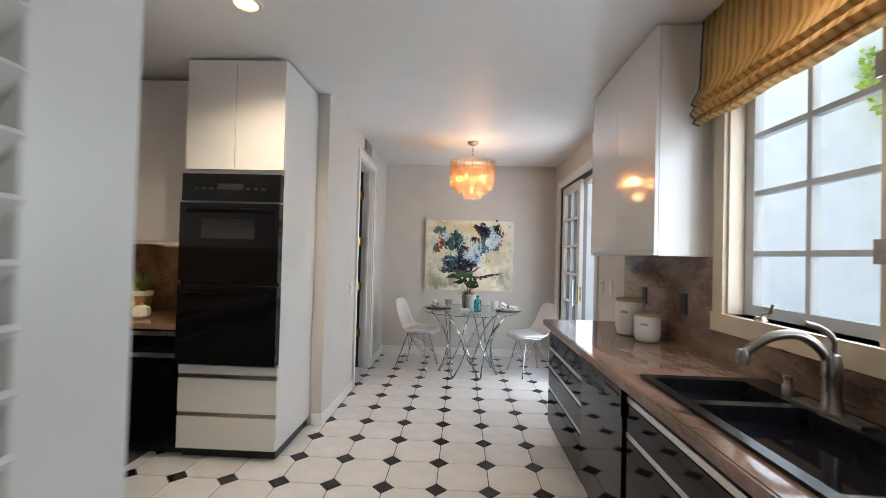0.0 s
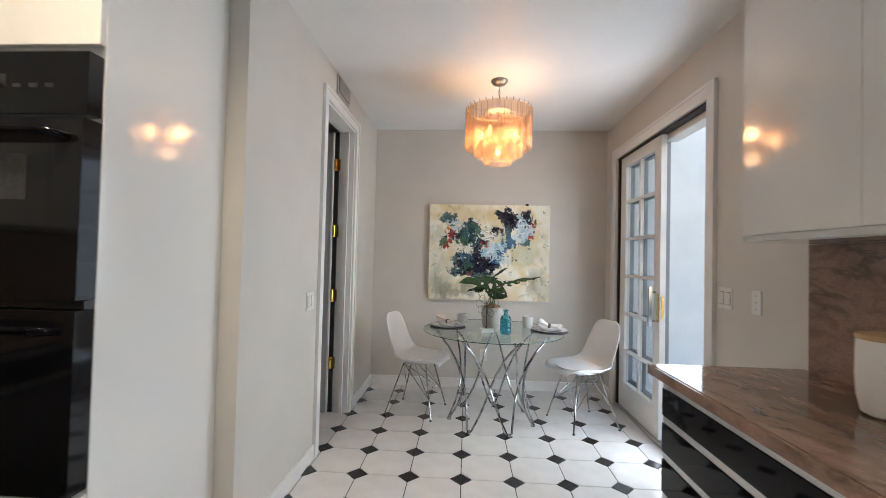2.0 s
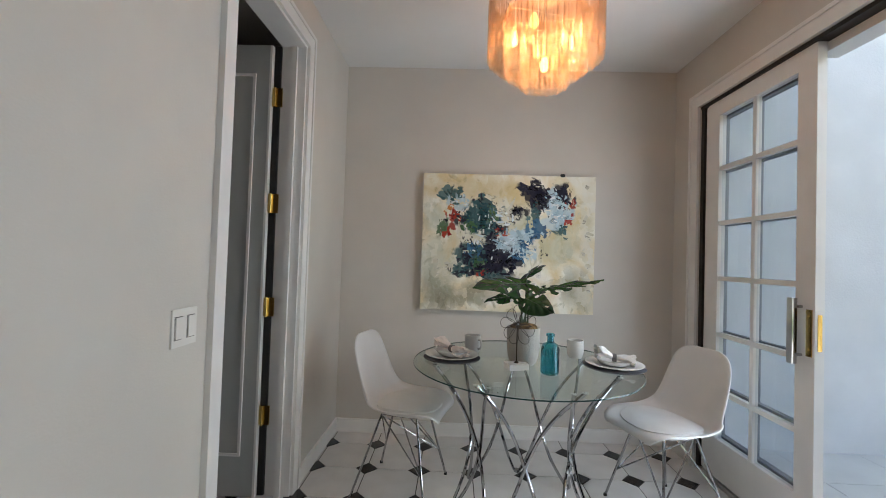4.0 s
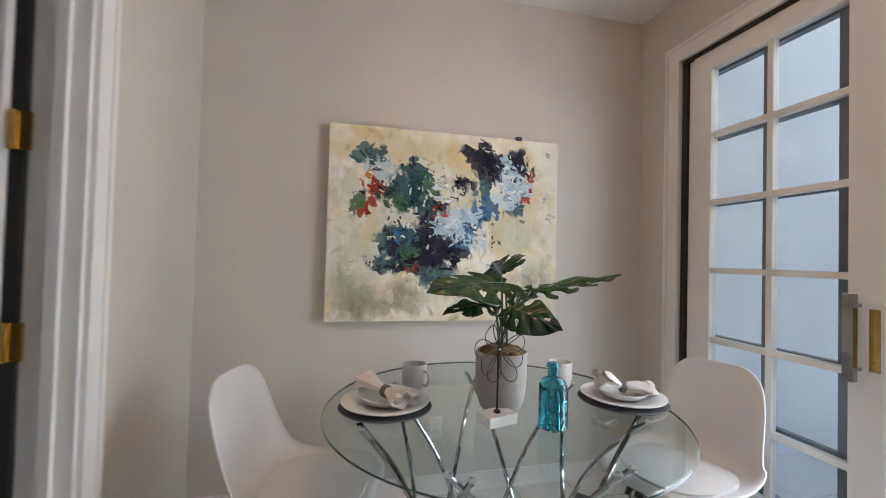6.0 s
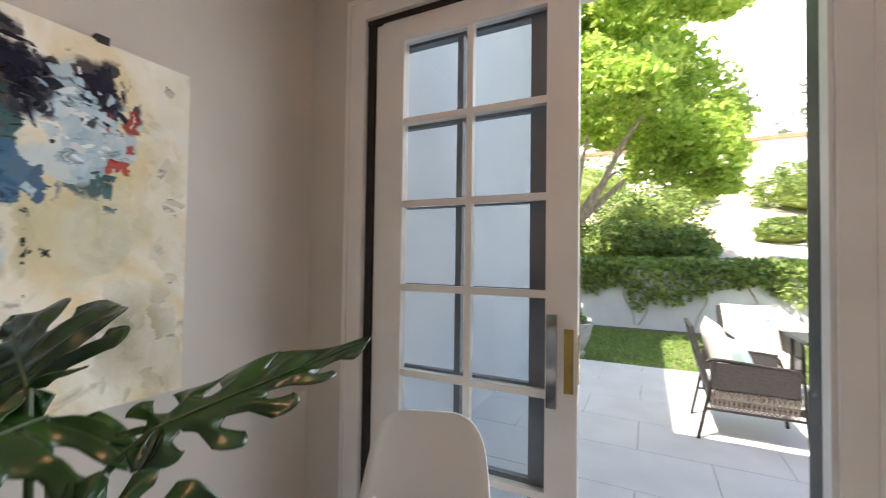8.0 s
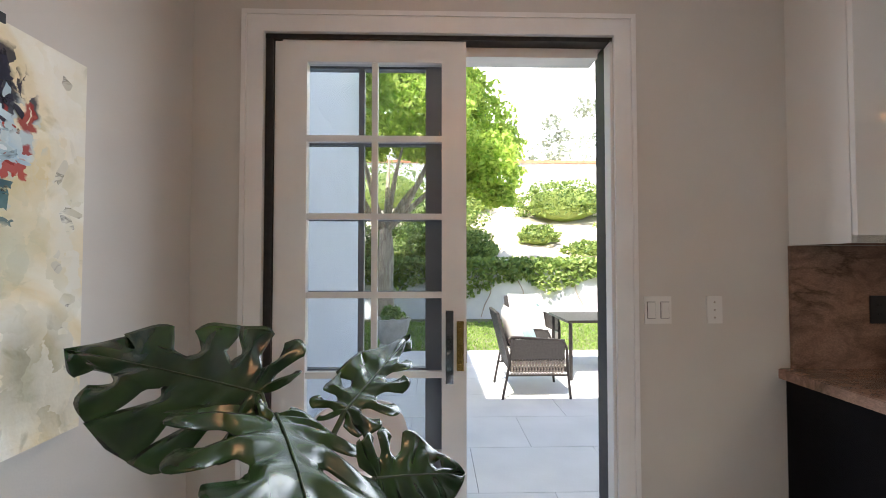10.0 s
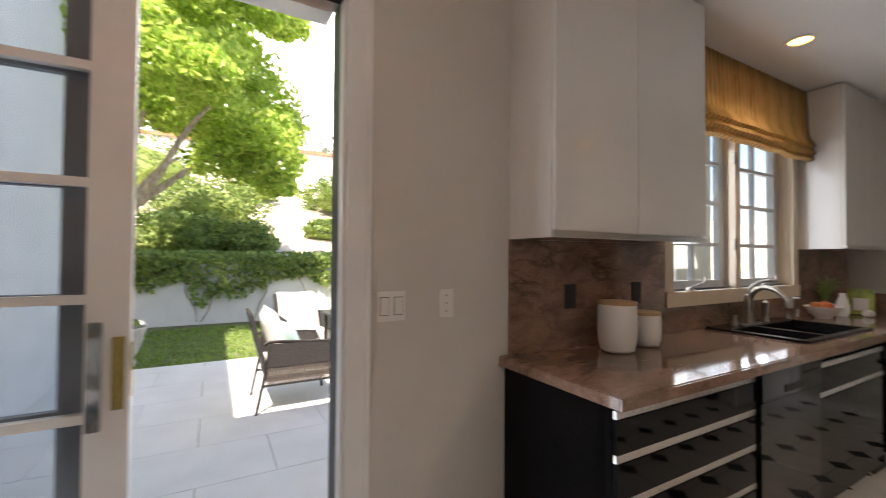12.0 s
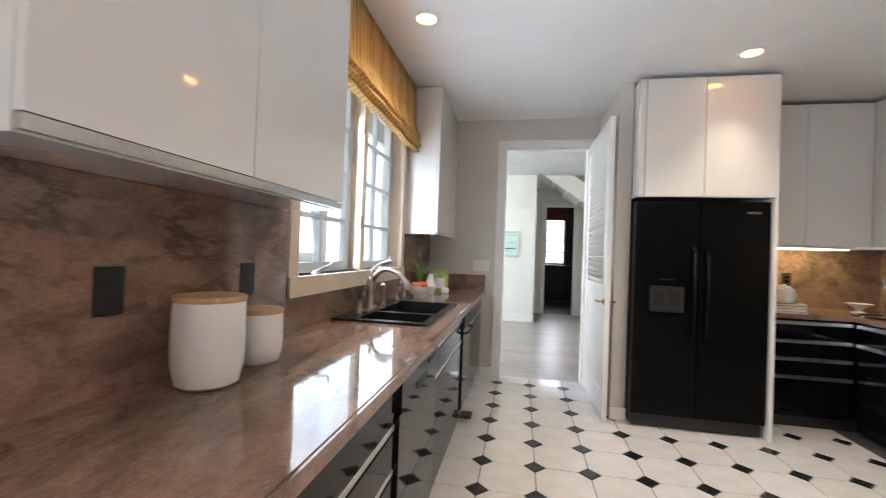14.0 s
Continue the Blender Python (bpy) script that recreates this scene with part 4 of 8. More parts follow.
bowls = ((0.925, 1.275, -1.00, -0.745), (0.925, 1.275, -1.575, -1.045))
rb = bmesh.new()
R0, R1 = 0.909, 0.921
xs, ys = [0.885, 0.925, 1.275, 1.405], [-1.625, -1.575, -1.045, -1.00, -0.745, -0.695]
for i in range(3):
    for j in range(5):
        if i == 1 and j in (1, 3):
            continue
        box(xs[i], xs[i + 1], ys[j], ys[j + 1], R0, R1, bm=rb)
bmesh.ops.remove_doubles(rb, verts=rb.verts, dist=1e-4)
rim = part("rim", rb, SINKB, sk)
for x0, x1, y0, y1 in bowls:
    b = part("bowl", bowl_box(x0, x1, y0, y1, 0.73, R1 - 0.002, 0.02), SINKB, sk, bevel=0.012, smooth=True)
    part("drain", lathe([(0, 0.004), (0.03, 0.004), (0.042, 0.002), (0.045, 0)], 24, ((x0 + x1) / 2, (y0 + y1) / 2, 0.7305)), M["chrome"], b, "chrome drain", smooth=True)
fc = thing("faucet", (1.335, -1.08, R1), "brushed nickel gooseneck kitchen faucet", "faucet")
part("base", lathe([(0, 0.0), (0.034, 0), (0.034, 0.012), (0.027, 0.03), (0.024, 0.10), (0.027, 0.12), (0.028, 0.16), (0.022, 0.19), (0.0, 0.20)], 24, (1.335, -1.08, R1)), M["nickel"], fc, smooth=True)
part("spout", tube(smooth_path([(1.335, -1.08, R1 + 0.13), (1.31, -1.07, R1 + 0.20), (1.25, -1.055, R1 + 0.245), (1.17, -1.04, R1 + 0.235), (1.11, -1.025, R1 + 0.19), (1.095, -1.02, R1 + 0.165)], 6), 0.016, 12, taper=None), M["nickel"], fc, smooth=True)
part("spray_head", lathe([(0, 0), (0.019, 0.0), (0.021, 0.03), (0.017, 0.05), (0, 0.052)], 18, (1.092, -1.019, R1 + 0.135)), M["nickel"], fc, smooth=True)
part("lever", tube(smooth_path([(1.335, -1.08, R1 + 0.19), (1.33, -1.085, R1 + 0.24), (1.29, -1.095, R1 + 0.275), (1.22, -1.11, R1 + 0.295)], 5), 0.010, 8), M["nickel"], fc, smooth=True)
part("deck_plate", box(1.305, 1.365, -1.21, -0.95, R1, R1 + 0.008), M["nickel"], fc, bevel=0.003)
sd = thing("soap_dispenser", (1.335, -0.90, R1), "brushed nickel soap pump on the sink rim", "soap dispenser")
part("body", lathe([(0, 0), (0.018, 0), (0.018, 0.03), (0.013, 0.04), (0.013, 0.055), (0.0, 0.06)], 16, (1.335, -0.90, R1)), M["nickel"], sd, smooth=True)
part("cap", lathe([(0, 0), (0.016, 0), (0.016, 0.012), (0, 0.014)], 16, (1.335, -0.90, R1 + 0.058)), M["nickel"], sd, smooth=True)
sp2 = thing("side_sprayer", (1.335, -1.30, R1), "brushed nickel side sprayer on the sink rim", "sprayer")
part("holder", lathe([(0, 0), (0.022, 0), (0.018, 0.03), (0.016, 0.035)], 16, (1.335, -1.30, R1)), M["nickel"], sp2, smooth=True)
part("head", lathe([(0.0, 0.0), (0.013, 0.0), (0.017, 0.07), (0.02, 0.10), (0.0, 0.12)], 16, (1.335, -1.30, R1 + 0.03)), M["nickel"], sp2, smooth=True)

# ---- switches, outlets, vent, downlights ----


def plate_x(name, x, out, y0, y1, z0, z1, mat, rockers, label, cat, slots=0):
    t = thing(name, (x, (y0 + y1) / 2, (z0 + z1) / 2), label, cat)
    a, b = sorted((x, x + out * 0.006))
    p = part("plate", box(a, b, y0, y1, z0, z1), mat, t, bevel=0.002)
    n = rockers
    for k in range(n):
        c = y0 + (y1 - y0) * (k + 0.5) / n
        a2, b2 = sorted((x + out * 0.006, x + out * 0.010))
        a4, b4 = sorted((x + out * 0.006, x + out * 0.0065))
        # dark sheet behind the rocker paints the shaded gap round it
        part("rocker_gap", box(a4, b4, c - 0.0185, c + 0.0185, (z0 + z1) / 2 - 0.0355, (z0 + z1) / 2 + 0.0355), M["grout"], t)
        part("rocker", box(a2, b2, c - 0.016, c + 0.016, (z0 + z1) / 2 - 0.033, (z0 + z1) / 2 + 0.033), mat, t, bevel=0.002)
    for k in range(slots):
        zc = (z0 + z1) / 2 + (k - (slots - 1) / 2) * 0.038
        a2, b2 = sorted((x + out * 0.006, x + out * 0.0075))
        part("socket", box(a2, b2, (y0 + y1) / 2 - 0.016, (y0 + y1) / 2 + 0.016, zc - 0.013, zc + 0.013), mat, t, bevel=0.001)
        for dy in (-0.006, 0.006):
            a3, b3 = sorted((x + out * 0.0074, x + out * 0.0082))
            part("slot", box(a3, b3, (y0 + y1) / 2 + dy - 0.0012, (y0 + y1) / 2 + dy + 0.0012, zc - 0.004, zc + 0.006), M["dark"], t)
    return t


plate_x("light_switch", XR, -1, 1.363, 1.478, 1.10, 1.215, M["plastic_white"], 2, "white double rocker light switch by the sliding door", "light switch")
t = plate_x("phone_jack", XR, -1, 1.143, 1.208, 1.10, 1.215, M["plastic_white"], 0, "white wall jack plate", "wall jack")
for z in (1.125, 1.158, 1.19):
    part("screw", lathe([(0, 0.002), (0.004, 0.0015), (0.0045, 0)], 10, (XR - 0.006, 1.176, z), m=pose(0, 0, 0, 0, -90, 0)), M["nickel"], t)
plate_x("light_switch", XL, 1, 1.568, 1.684, 0.99, 1.105, M["plastic_white"], 2, "white double rocker light switch by the side doorway", "light switch")
for y in (0.478, -0.03):
    plate_x("outlet", XR - 0.018, -1, y - 0.036, y + 0.036, 1.10, 1.218, M["black_matt"], 0, "black outlet plate on the granite backsplash", "outlet", 2)
t = thing("outlet", (0.20, YF, 0.34), "white wall outlet near the floor", "outlet")
part("plate", box(0.165, 0.235, YF - 0.006, YF, 0.285, 0.40), M["plastic_white"], t, bevel=0.002)
for z in (0.325, 0.362):
    s = part("socket", box(0.184, 0.216, YF - 0.008, YF - 0.0055, z - 0.013, z + 0.013), M["plastic_white"], t, bevel=0.001)
    for dx in (-0.006, 0.006):
        part("slot", box(0.2 + dx - 0.0012, 0.2 + dx + 0.0012, YF - 0.009, YF - 0.0079, z - 0.004, z + 0.006), M["dark"], s)
t = thing("light_switch", (0.85, YB, 1.16), "white switch plate beside the hall doorway", "light switch")
part("plate", box(0.77, 0.935, YB, YB + 0.006, 1.10, 1.215), M["plastic_white"], t, bevel=0.002)
for x in (0.80, 0.852, 0.905):
    part("rocker", box(x - 0.016, x + 0.016, YB + 0.006, YB + 0.010, 1.125, 1.19), M["plastic_white"], t, bevel=0.002)
vt = thing("wall_vent", (XL, 2.17, 2.61), "grey metal wall vent above the side doorway", "vent")
M["vent"] = pbr("grey_vent_metal", (0.42, 0.40, 0.37), None, 20, 0.5)
part("frame", box(XL, XL + 0.012, 2.02, 2.32, 2.545, 2.685), M["vent"], vt, bevel=0.003)
# dark sheet in place of the shaded duct behind the slats
part("backing", box(XL + 0.0122, XL + 0.014, 2.04, 2.30, 2.56, 2.67), M["dark"], vt)
for k in range(7):
    part("slat", box(XL + 0.0142, XL + 0.024, 2.04, 2.30, 2.564 + k * 0.0155, 2.571 + k * 0.0155), M["vent"], vt)
M["lamp_glow"] = glow_mat("warm_lamp_lens", (1.0, 0.42, 0.08), 5.0)
for dx, dy in DOWNLIGHTS[:3]:
    d = thing("recessed_downlight", (dx, dy, CEIL), "white recessed ceiling downlight, lit warm", "ceiling light", "recessed downlights")
    part("trim_ring", lathe([(0.058, 0.0), (0.06, -0.006), (0.082, -0.007), (0.088, 0.0)], 32, (dx, dy, CEIL)), M["trim"], d, smooth=True)
    lens = part("lens", lathe([(0, -0.0035), (0.05, -0.003), (0.058, -0.001)], 32, (dx, dy, CEIL)), M["lamp_glow"], d, "glowing lamp lens", smooth=True)

# ---- outside: patio, lawn, slope, trees ----


def leaf_mat(name, c1, c2, glow=0.45):
    m, n, l, b = node_mat(name)
    g = n.new("ShaderNodeNewGeometry")
    r = n.new("ShaderNodeValToRGB")
    e = r.color_ramp.elements
    e[0].color, e[1].color = (*c2, 1), (*c1, 1)
    l.new(g.outputs["Random Per Island"], r.inputs[0])
    tl, ms = n.new("ShaderNodeBsdfTranslucent"), n.new("ShaderNodeMixShader")
    l.new(r.outputs[0], b.inputs["Base Color"]), l.new(r.outputs[0], tl.inputs[0])
    b.inputs["Roughness"].default_value = 0.45
    ms.inputs[0].default_value = glow
    l.new(b.outputs[0], ms.inputs[1]), l.new(tl.outputs[0], ms.inputs[2])
    l.new(ms.outputs[0], n["Material Output"].inputs[0])
    return m


M["leaf_tree"] = leaf_mat("bright_tree_leaf", (0.70, 0.78, 0.20), (0.30, 0.48, 0.07), 0.62)
M["leaf_hedge"] = leaf_mat("clipped_shrub_leaf", (0.36, 0.44, 0.12), (0.10, 0.18, 0.04), 0.4)
M["leaf_ivy"] = leaf_mat("ivy_leaf", (0.36, 0.44, 0.12), (0.13, 0.22, 0.05), 0.35)
# far leaf colour is greyed and paled to stand for haze
M["leaf_far"] = leaf_mat("haze_paled_far_leaf", (0.34, 0.36, 0.26), (0.20, 0.23, 0.17), 0.3)
M["grass"] = leaf_mat("lawn_grass", (0.34, 0.46, 0.10), (0.14, 0.26, 0.04), 0.4)
M["bark"] = pbr("pale_smooth_bark", (0.52, 0.44, 0.35), (0.28, 0.22, 0.17), 6, 0.85, bump=0.4, stretch=(3, 3, 0.7))
M["earth"] = pbr("pale_sunlit_earth", (0.66, 0.58, 0.47), (0.46, 0.38, 0.28), 1.2, 0.95, bump=0.3, bscale=14)
M["soil"] = pbr("garden_ground", (0.16, 0.17, 0.07), (0.10, 0.10, 0.05), 2, 0.95)
M["stucco_blue"] = pbr("pale_blue_grey_stucco", (0.72, 0.735, 0.755), (0.66, 0.675, 0.695), 3, 0.85, bump=0.25, bscale=90)
M["terracotta"] = pbr("terracotta_cap", (0.50, 0.22, 0.12), (0.40, 0.17, 0.09), 4, 0.8)
rng = np.random.default_rng(7)


def leaf_cloud(centres, size, aspect=0.55, up=0.4):
    """One small folded leaf at every centre."""
    n = len(centres)
    a = rng.normal(size=(n, 3))
    a /= np.linalg.norm(a, axis=1)[:, None]
    b = rng.normal(size=(n, 3)) + np.array([0, 0, up])
    w = np.cross(a, b)
    w /= np.linalg.norm(w, axis=1)[:, None] + 1e-9
    nn = np.cross(a, w)
    s = size * rng.uniform(0.6, 1.3, n)[:, None]
    c = np.asarray(centres)
    v = np.stack([c - a * s, c + w * s * aspect + nn * s * 0.15, c + a * s, c - w * s * aspect + nn * s * 0.15], 1).reshape(-1, 3)
    f = np.arange(n * 4).reshape(n, 4)
    return v, f


def cloud_object(name, centres, size, material, parent=None, label="", category="", kind="", aspect=0.55):
    v, f = leaf_cloud(centres, size, aspect)
    me = bpy.data.meshes.new(name)
    me.from_pydata(v.tolist(), [], f.tolist())
    me.materials.append(material)
    ob = new(name, me)
    if parent is not None:
        ob.parent = parent
        ob.matrix_parent_inverse = world_of(parent).inverted()
    return tagged(ob, label, category, kind=kind)


def shell_points(n, c, r, inner=0.55, flat=-0.35):
    d = rng.normal(size=(int(n * 1.8), 3))
    d /= np.linalg.norm(d, axis=1)[:, None]
    d = d[d[:, 2] > flat][:n]
    bump = 1 + 0.16 * np.sin(d[:, 0] * 7 + c[1]) * np.sin(d[:, 1] * 6 + c[0]) + 0.1 * np.sin(d[:, 2] * 9)
    return np.array(c) + d * np.array(r) * (rng.uniform(inner, 1.0, len(d)) ** 0.5 * bump)[:, None]


# ground sheet and slope
gb = bmesh.new()
gx = [-60, 9.75, 9.95, 11.5, 13.5, 15.5, 17.5, 19.6, 19.9, 60, 400]
gz = [-0.10, -0.10, 1.12, 1.35, 2.0, 2.9, 3.8, 4.6, 4.7, 4.9, 5.0]
gy = [-400, -60, -30, *[k * 1.0 for k in range(-16, 17)], 30, 60, 400]
grid = [[gb.verts.new((x, y, z + (0.22 * noise.noise(Vector((x * 0.6, y * 0.6, 0))) if 11 < x < 19 else 0))) for y in gy] for x, z in zip(gx, gz)]
for i in range(len(gx) - 1):
    for j in range(len(gy) - 1):
        gb.faces.new((grid[i][j], grid[i + 1][j], grid[i + 1][j + 1], grid[i][j + 1]))
structure("ground", gb, M["earth"], "pale earth slope rising behind the garden", "ground")
structure("lawn_bed", box(6.1, 9.7, -14, 12, -0.12, -0.06), M["soil"], "dark soil under the lawn", "ground")
n = 26000
bl = np.stack([rng.uniform(6.12, 9.2, n), rng.uniform(-2.5, 6.5, n), np.zeros(n)], 1)
h = rng.uniform(0.02, 0.055, n)
ang = rng.uniform(0, 6.28, n)
off = np.stack([np.cos(ang), np.sin(ang), np.zeros(n)], 1) * 0.012
tip = bl + np.stack([rng.normal(0, 0.018, n), rng.normal(0, 0.018, n), h], 1)
base = np.array([0, 0, -0.062])
gv = np.stack([bl + base - off, bl + base + off, tip + base], 1).reshape(-1, 3)
gm = bpy.data.meshes.new("lawn")
gm.from_pydata(gv.tolist(), [], np.arange(n * 3).reshape(n, 3).tolist())
gm.materials.append(M["grass"])
tagged(new("lawn", gm), "sunlit green lawn with tree shade", "lawn", kind="stuff")

patio = structure("patio", box(1.6, 6.1, -9, 3.45, -0.12, -0.036), M["grout"], "pale concrete patio slabs with fine joints", "patio")
sx, sy = 0.6, 0.92
k = 0
for i in range(8):
    for j in range(-6, 5):
        x0, y0 = 1.6 + i * sx, j * sy + (0.46 if i % 2 else 0) - 0.2
        a, b = max(y0, -5.0), min(y0 + sy, 3.45)
        x1 = min(x0 + sx, 6.1)
        if b - a < 0.05 or x1 - x0 < 0.05:
            continue
        ob = mesh_object("slab", box(x0 + 0.002, x1 - 0.002, a + 0.002, b - 0.002, -0.05, -0.03), M["concrete"])
        ob.parent = patio

# wing of the house, and an unseen roof over the kitchen set by its shadow
wing = thing("house_wing", (4, 5, 0), "white stucco wing of the house beside the patio", "house")
part("wall", box(1.6, 6.08, 3.53, 7.5, -0.1, 5.4), M["stucco"], wing)
# unseen upper wall, added so that its shadow bounds the sunlit patio
part("wall", box(-3.2, 1.6, 3.54, 7.5, 2.9, 5.4), M["stucco"], wing)
part("roof", box(-3.3, 6.2, 3.45, 7.6, 5.4, 5.55), M["terracotta"], wing)
structure("wall_facing_patio", box(1.597, 6.08, 3.45, 3.53, -0.1, 5.4), M["stucco_blue"], "pale blue-grey stucco wall in open shade", "wall")
structure("roof", box(-3.2, 2.0, -12, 3.44, 2.86, 3.0), M["stucco"], "unseen roof slab over the kitchen, placed for its shadow", "roof")

# low garden wall with ivy
rw = structure("garden_wall", box(9.7, 9.92, -14, 14, -0.1, 1.18), M["stucco"], "low white garden wall under ivy", "garden wall", bevel=0.02)
pts = []
for _ in range(15000):
    y = rng.uniform(-7, 8)
    lowest = 0.72 + 0.42 * noise.noise(Vector((y * 0.9, 0.3, 0))) + 0.16 * noise.noise(Vector((y * 3.1, 1.3, 0)))
    if abs(y - 2.2) < 0.35:
        lowest -= 0.55 * (1 - abs(y - 2.2) / 0.35)
    t = rng.uniform(0, 1)
    if rng.uniform() < 0.45:
        pts.append((rng.uniform(9.6, 10.9), y, 1.16 + rng.uniform(0, 0.28)))
    else:
        pts.append((9.66 - rng.uniform(0, 0.12), y, lowest + (1.35 - lowest) * t ** 0.8))
cloud_object("ivy", np.array(pts), 0.055, M["leaf_ivy"], None, "green ivy spilling over the garden wall", "ivy", "stuff", 0.8)
for yv in (-1.2, 0.3, 1.1, 2.15, 2.4, 3.6):
    p = [(9.68, yv + 0.12 * math.sin(z * 5 + yv * 7), z) for z in (0.0, 0.3, 0.6, 0.9, 1.2)]
    solid("ivy_stem", tube(smooth_path(p, 3), 0.012, 6), M["bark"], "woody ivy stem climbing the garden wall", "vine", smooth=True, group="ivy stems")

# clipped shrubs on the slope
SHRUBS = [((11.6, 3.0, 1.6), (1.0, 1.7, 0.75), 5200), ((11.8, 1.2, 1.6), (0.8, 0.75, 0.58), 2400), ((14.0, 2.2, 2.7), (1.2, 1.6, 0.9), 3000), ((15.5, -2.7, 3.5), (1.0, 2.0, 0.9), 4200), ((13.2, -1.1, 2.15), (0.5, 0.7, 0.36), 1200), ((12.3, -2.4, 1.65), (0.5, 0.8, 0.3), 1000), ((16.5, 0.8, 3.7), (0.8, 0.9, 0.6), 1400), ((13.6, -4.8, 2.5), (1.2, 1.5, 0.8), 2200), ((12.0, 5.6, 1.9), (1.3, 1.6, 1.2), 3000), ((17.5, 4.5, 4.2), (1.5, 2.4, 1.3), 2600)]
for c, r, cnt in SHRUBS:
    s = thing("shrub", (c[0], c[1], c[2] - r[2] * 0.5), "rounded green shrub on the sunlit slope", "shrub", "shrubs on the slope")
    core = bmesh.new()
    bmesh.ops.create_icosphere(core, subdivisions=2, radius=1.0, matrix=Matrix.Translation(c) @ Matrix.Diagonal((r[0] * 0.72, r[1] * 0.72, r[2] * 0.72, 1)))
    for v in core.verts:
        v.co += Vector((0, 0, 0)) + 0.12 * Vector(noise.noise_vector(v.co * 1.7))
    part("inner_growth", core, M["leaf_hedge"], s)
    cloud_object("foliage", shell_points(cnt, c, r, 0.6, -0.5), 0.065, M["leaf_hedge"], s)

tw = thing("boundary_wall", (20.0, 0, 4.6), "white boundary wall with terracotta cap on the hilltop", "wall")
part("wall", box(20.0, 20.25, -30, 30, 4.4, 6.2), M["stucco"], tw)
part("cap", box(19.92, 20.33, -30, 30, 6.2, 6.34), M["terracotta"], tw, bevel=0.02)


def tree(name, root, trunk_r, limbs, blobs, leaf, mat, per, label, spread=1.0):
    t = thing(name, root, label, "tree")
    first = limbs[0]
    part("trunk", tube(smooth_path(first[0], 5), trunk_r, 12, taper=[1.25 - 0.6 * i / (len(smooth_path(first[0], 5)) - 1) for i in range(len(smooth_path(first[0], 5)))]), M["bark"], t, smooth=True)
    for pts_, r in limbs[1:]:
        q = smooth_path(pts_, 5)
        part("limb", tube(q, r, 8, taper=[1 - 0.75 * i / (len(q) - 1) for i in range(len(q))]), M["bark"], t, smooth=True)
    allp = np.concatenate([shell_points(per, c, (r, r, r * 0.75), 0.25, -0.8) for c, r in blobs])
    cloud_object("crown", allp, leaf, mat, t, aspect=0.6)
    return t


TX, TY = 8.6, 3.42
limbs = [([(TX, TY, -0.1), (TX + 0.03, TY + 0.02, 0.8), (TX - 0.02, TY - 0.02, 1.6), (TX, TY, 2.1)], 0.19)]
blobs = []
tr = random.Random(5)
for k in range(9):
    a = k * 2 * math.pi / 9 + tr.uniform(-0.25, 0.25)
    rr = tr.uniform(1.2, 2.0)
    z = tr.uniform(3.3, 4.3)
    e = (TX + rr * math.cos(a), TY + rr * math.sin(a), z)
    limbs.append(([(TX, TY, 2.0), (TX + 0.3 * rr * math.cos(a), TY + 0.3 * rr * math.sin(a), 2.5), (TX + 0.65 * rr * math.cos(a), TY + 0.65 * rr * math.sin(a), 0.6 * z + 1.0), e], 0.085))
for k in range(78):
    a, rr = tr.uniform(0, 6.283), 2.75 * math.sqrt(tr.uniform(0.02, 1))
    z = 4.9 + tr.uniform(-1.75, 2.0) * (1 - 0.35 * rr / 2.75)
    blobs.append(((TX + rr * math.cos(a), TY + rr * math.sin(a), z), tr.uniform(0.34, 0.68)))
blobs += [((TX - 0.2, 1.0, 3.2), 0.55), ((TX, 1.4, 3.0), 0.5), ((TX + 0.2, 0.95, 3.9), 0.6), ((TX, 2.0, 3.1), 0.5), ((TX - 0.3, 1.25, 3.6), 0.65), ((TX, 1.7, 3.55), 0.7), ((TX + 0.1, 1.2, 4.45), 0.65), ((TX - 0.1, 1.6, 4.9), 0.7), ((TX, 0.95, 2.75), 0.4)]
tree("tree", (TX, TY, -0.06), 0.19, limbs, blobs, 0.062, M["leaf_tree"], 1000, "broad green shade tree with pale forked trunk on the lawn")
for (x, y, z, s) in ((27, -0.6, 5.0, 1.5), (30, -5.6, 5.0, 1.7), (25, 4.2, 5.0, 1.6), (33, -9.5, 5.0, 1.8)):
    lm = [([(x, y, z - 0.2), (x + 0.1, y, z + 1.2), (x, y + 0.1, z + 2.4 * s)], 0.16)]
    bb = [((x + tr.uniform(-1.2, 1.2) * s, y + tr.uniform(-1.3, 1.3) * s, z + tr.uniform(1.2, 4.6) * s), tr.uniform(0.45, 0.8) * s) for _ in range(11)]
    tree("tree", (x, y, z), 0.16, lm, bb, 0.15, M["leaf_far"], 160, "grey-green tree beyond the hilltop wall, haze in its colour")

sk_m = glow_mat("bright_hazy_sky", (0.93, 0.97, 1.0), 0.62)
structure("backdrop", box(260, 262, -420, 420, -5, 170), sk_m, "bright hazy sky over the distance", "sky")

# stone urn by the lawn
M["urn"] = pbr("weathered_stone", (0.52, 0.49, 0.44), (0.38, 0.36, 0.32), 8, 0.9, bump=0.25)
urn = thing("garden_urn", (6.38, 3.05, -0.06), "weathered stone garden urn with trailing plant", "planter")
part("pot", lathe([(0, 0), (0.19, 0), (0.2, 0.05), (0.17, 0.09), (0.25, 0.25), (0.29, 0.42), (0.31, 0.46), (0.31, 0.49), (0.27, 0.49), (0.25, 0.43), (0, 0.42)], 28, (6.38, 3.05, -0.05)), M["urn"], urn, smooth=True)
cloud_object("plant", shell_points(260, (6.38, 3.05, 0.46), (0.2, 0.2, 0.16), 0.2, -0.2), 0.05, M["leaf_ivy"], urn)

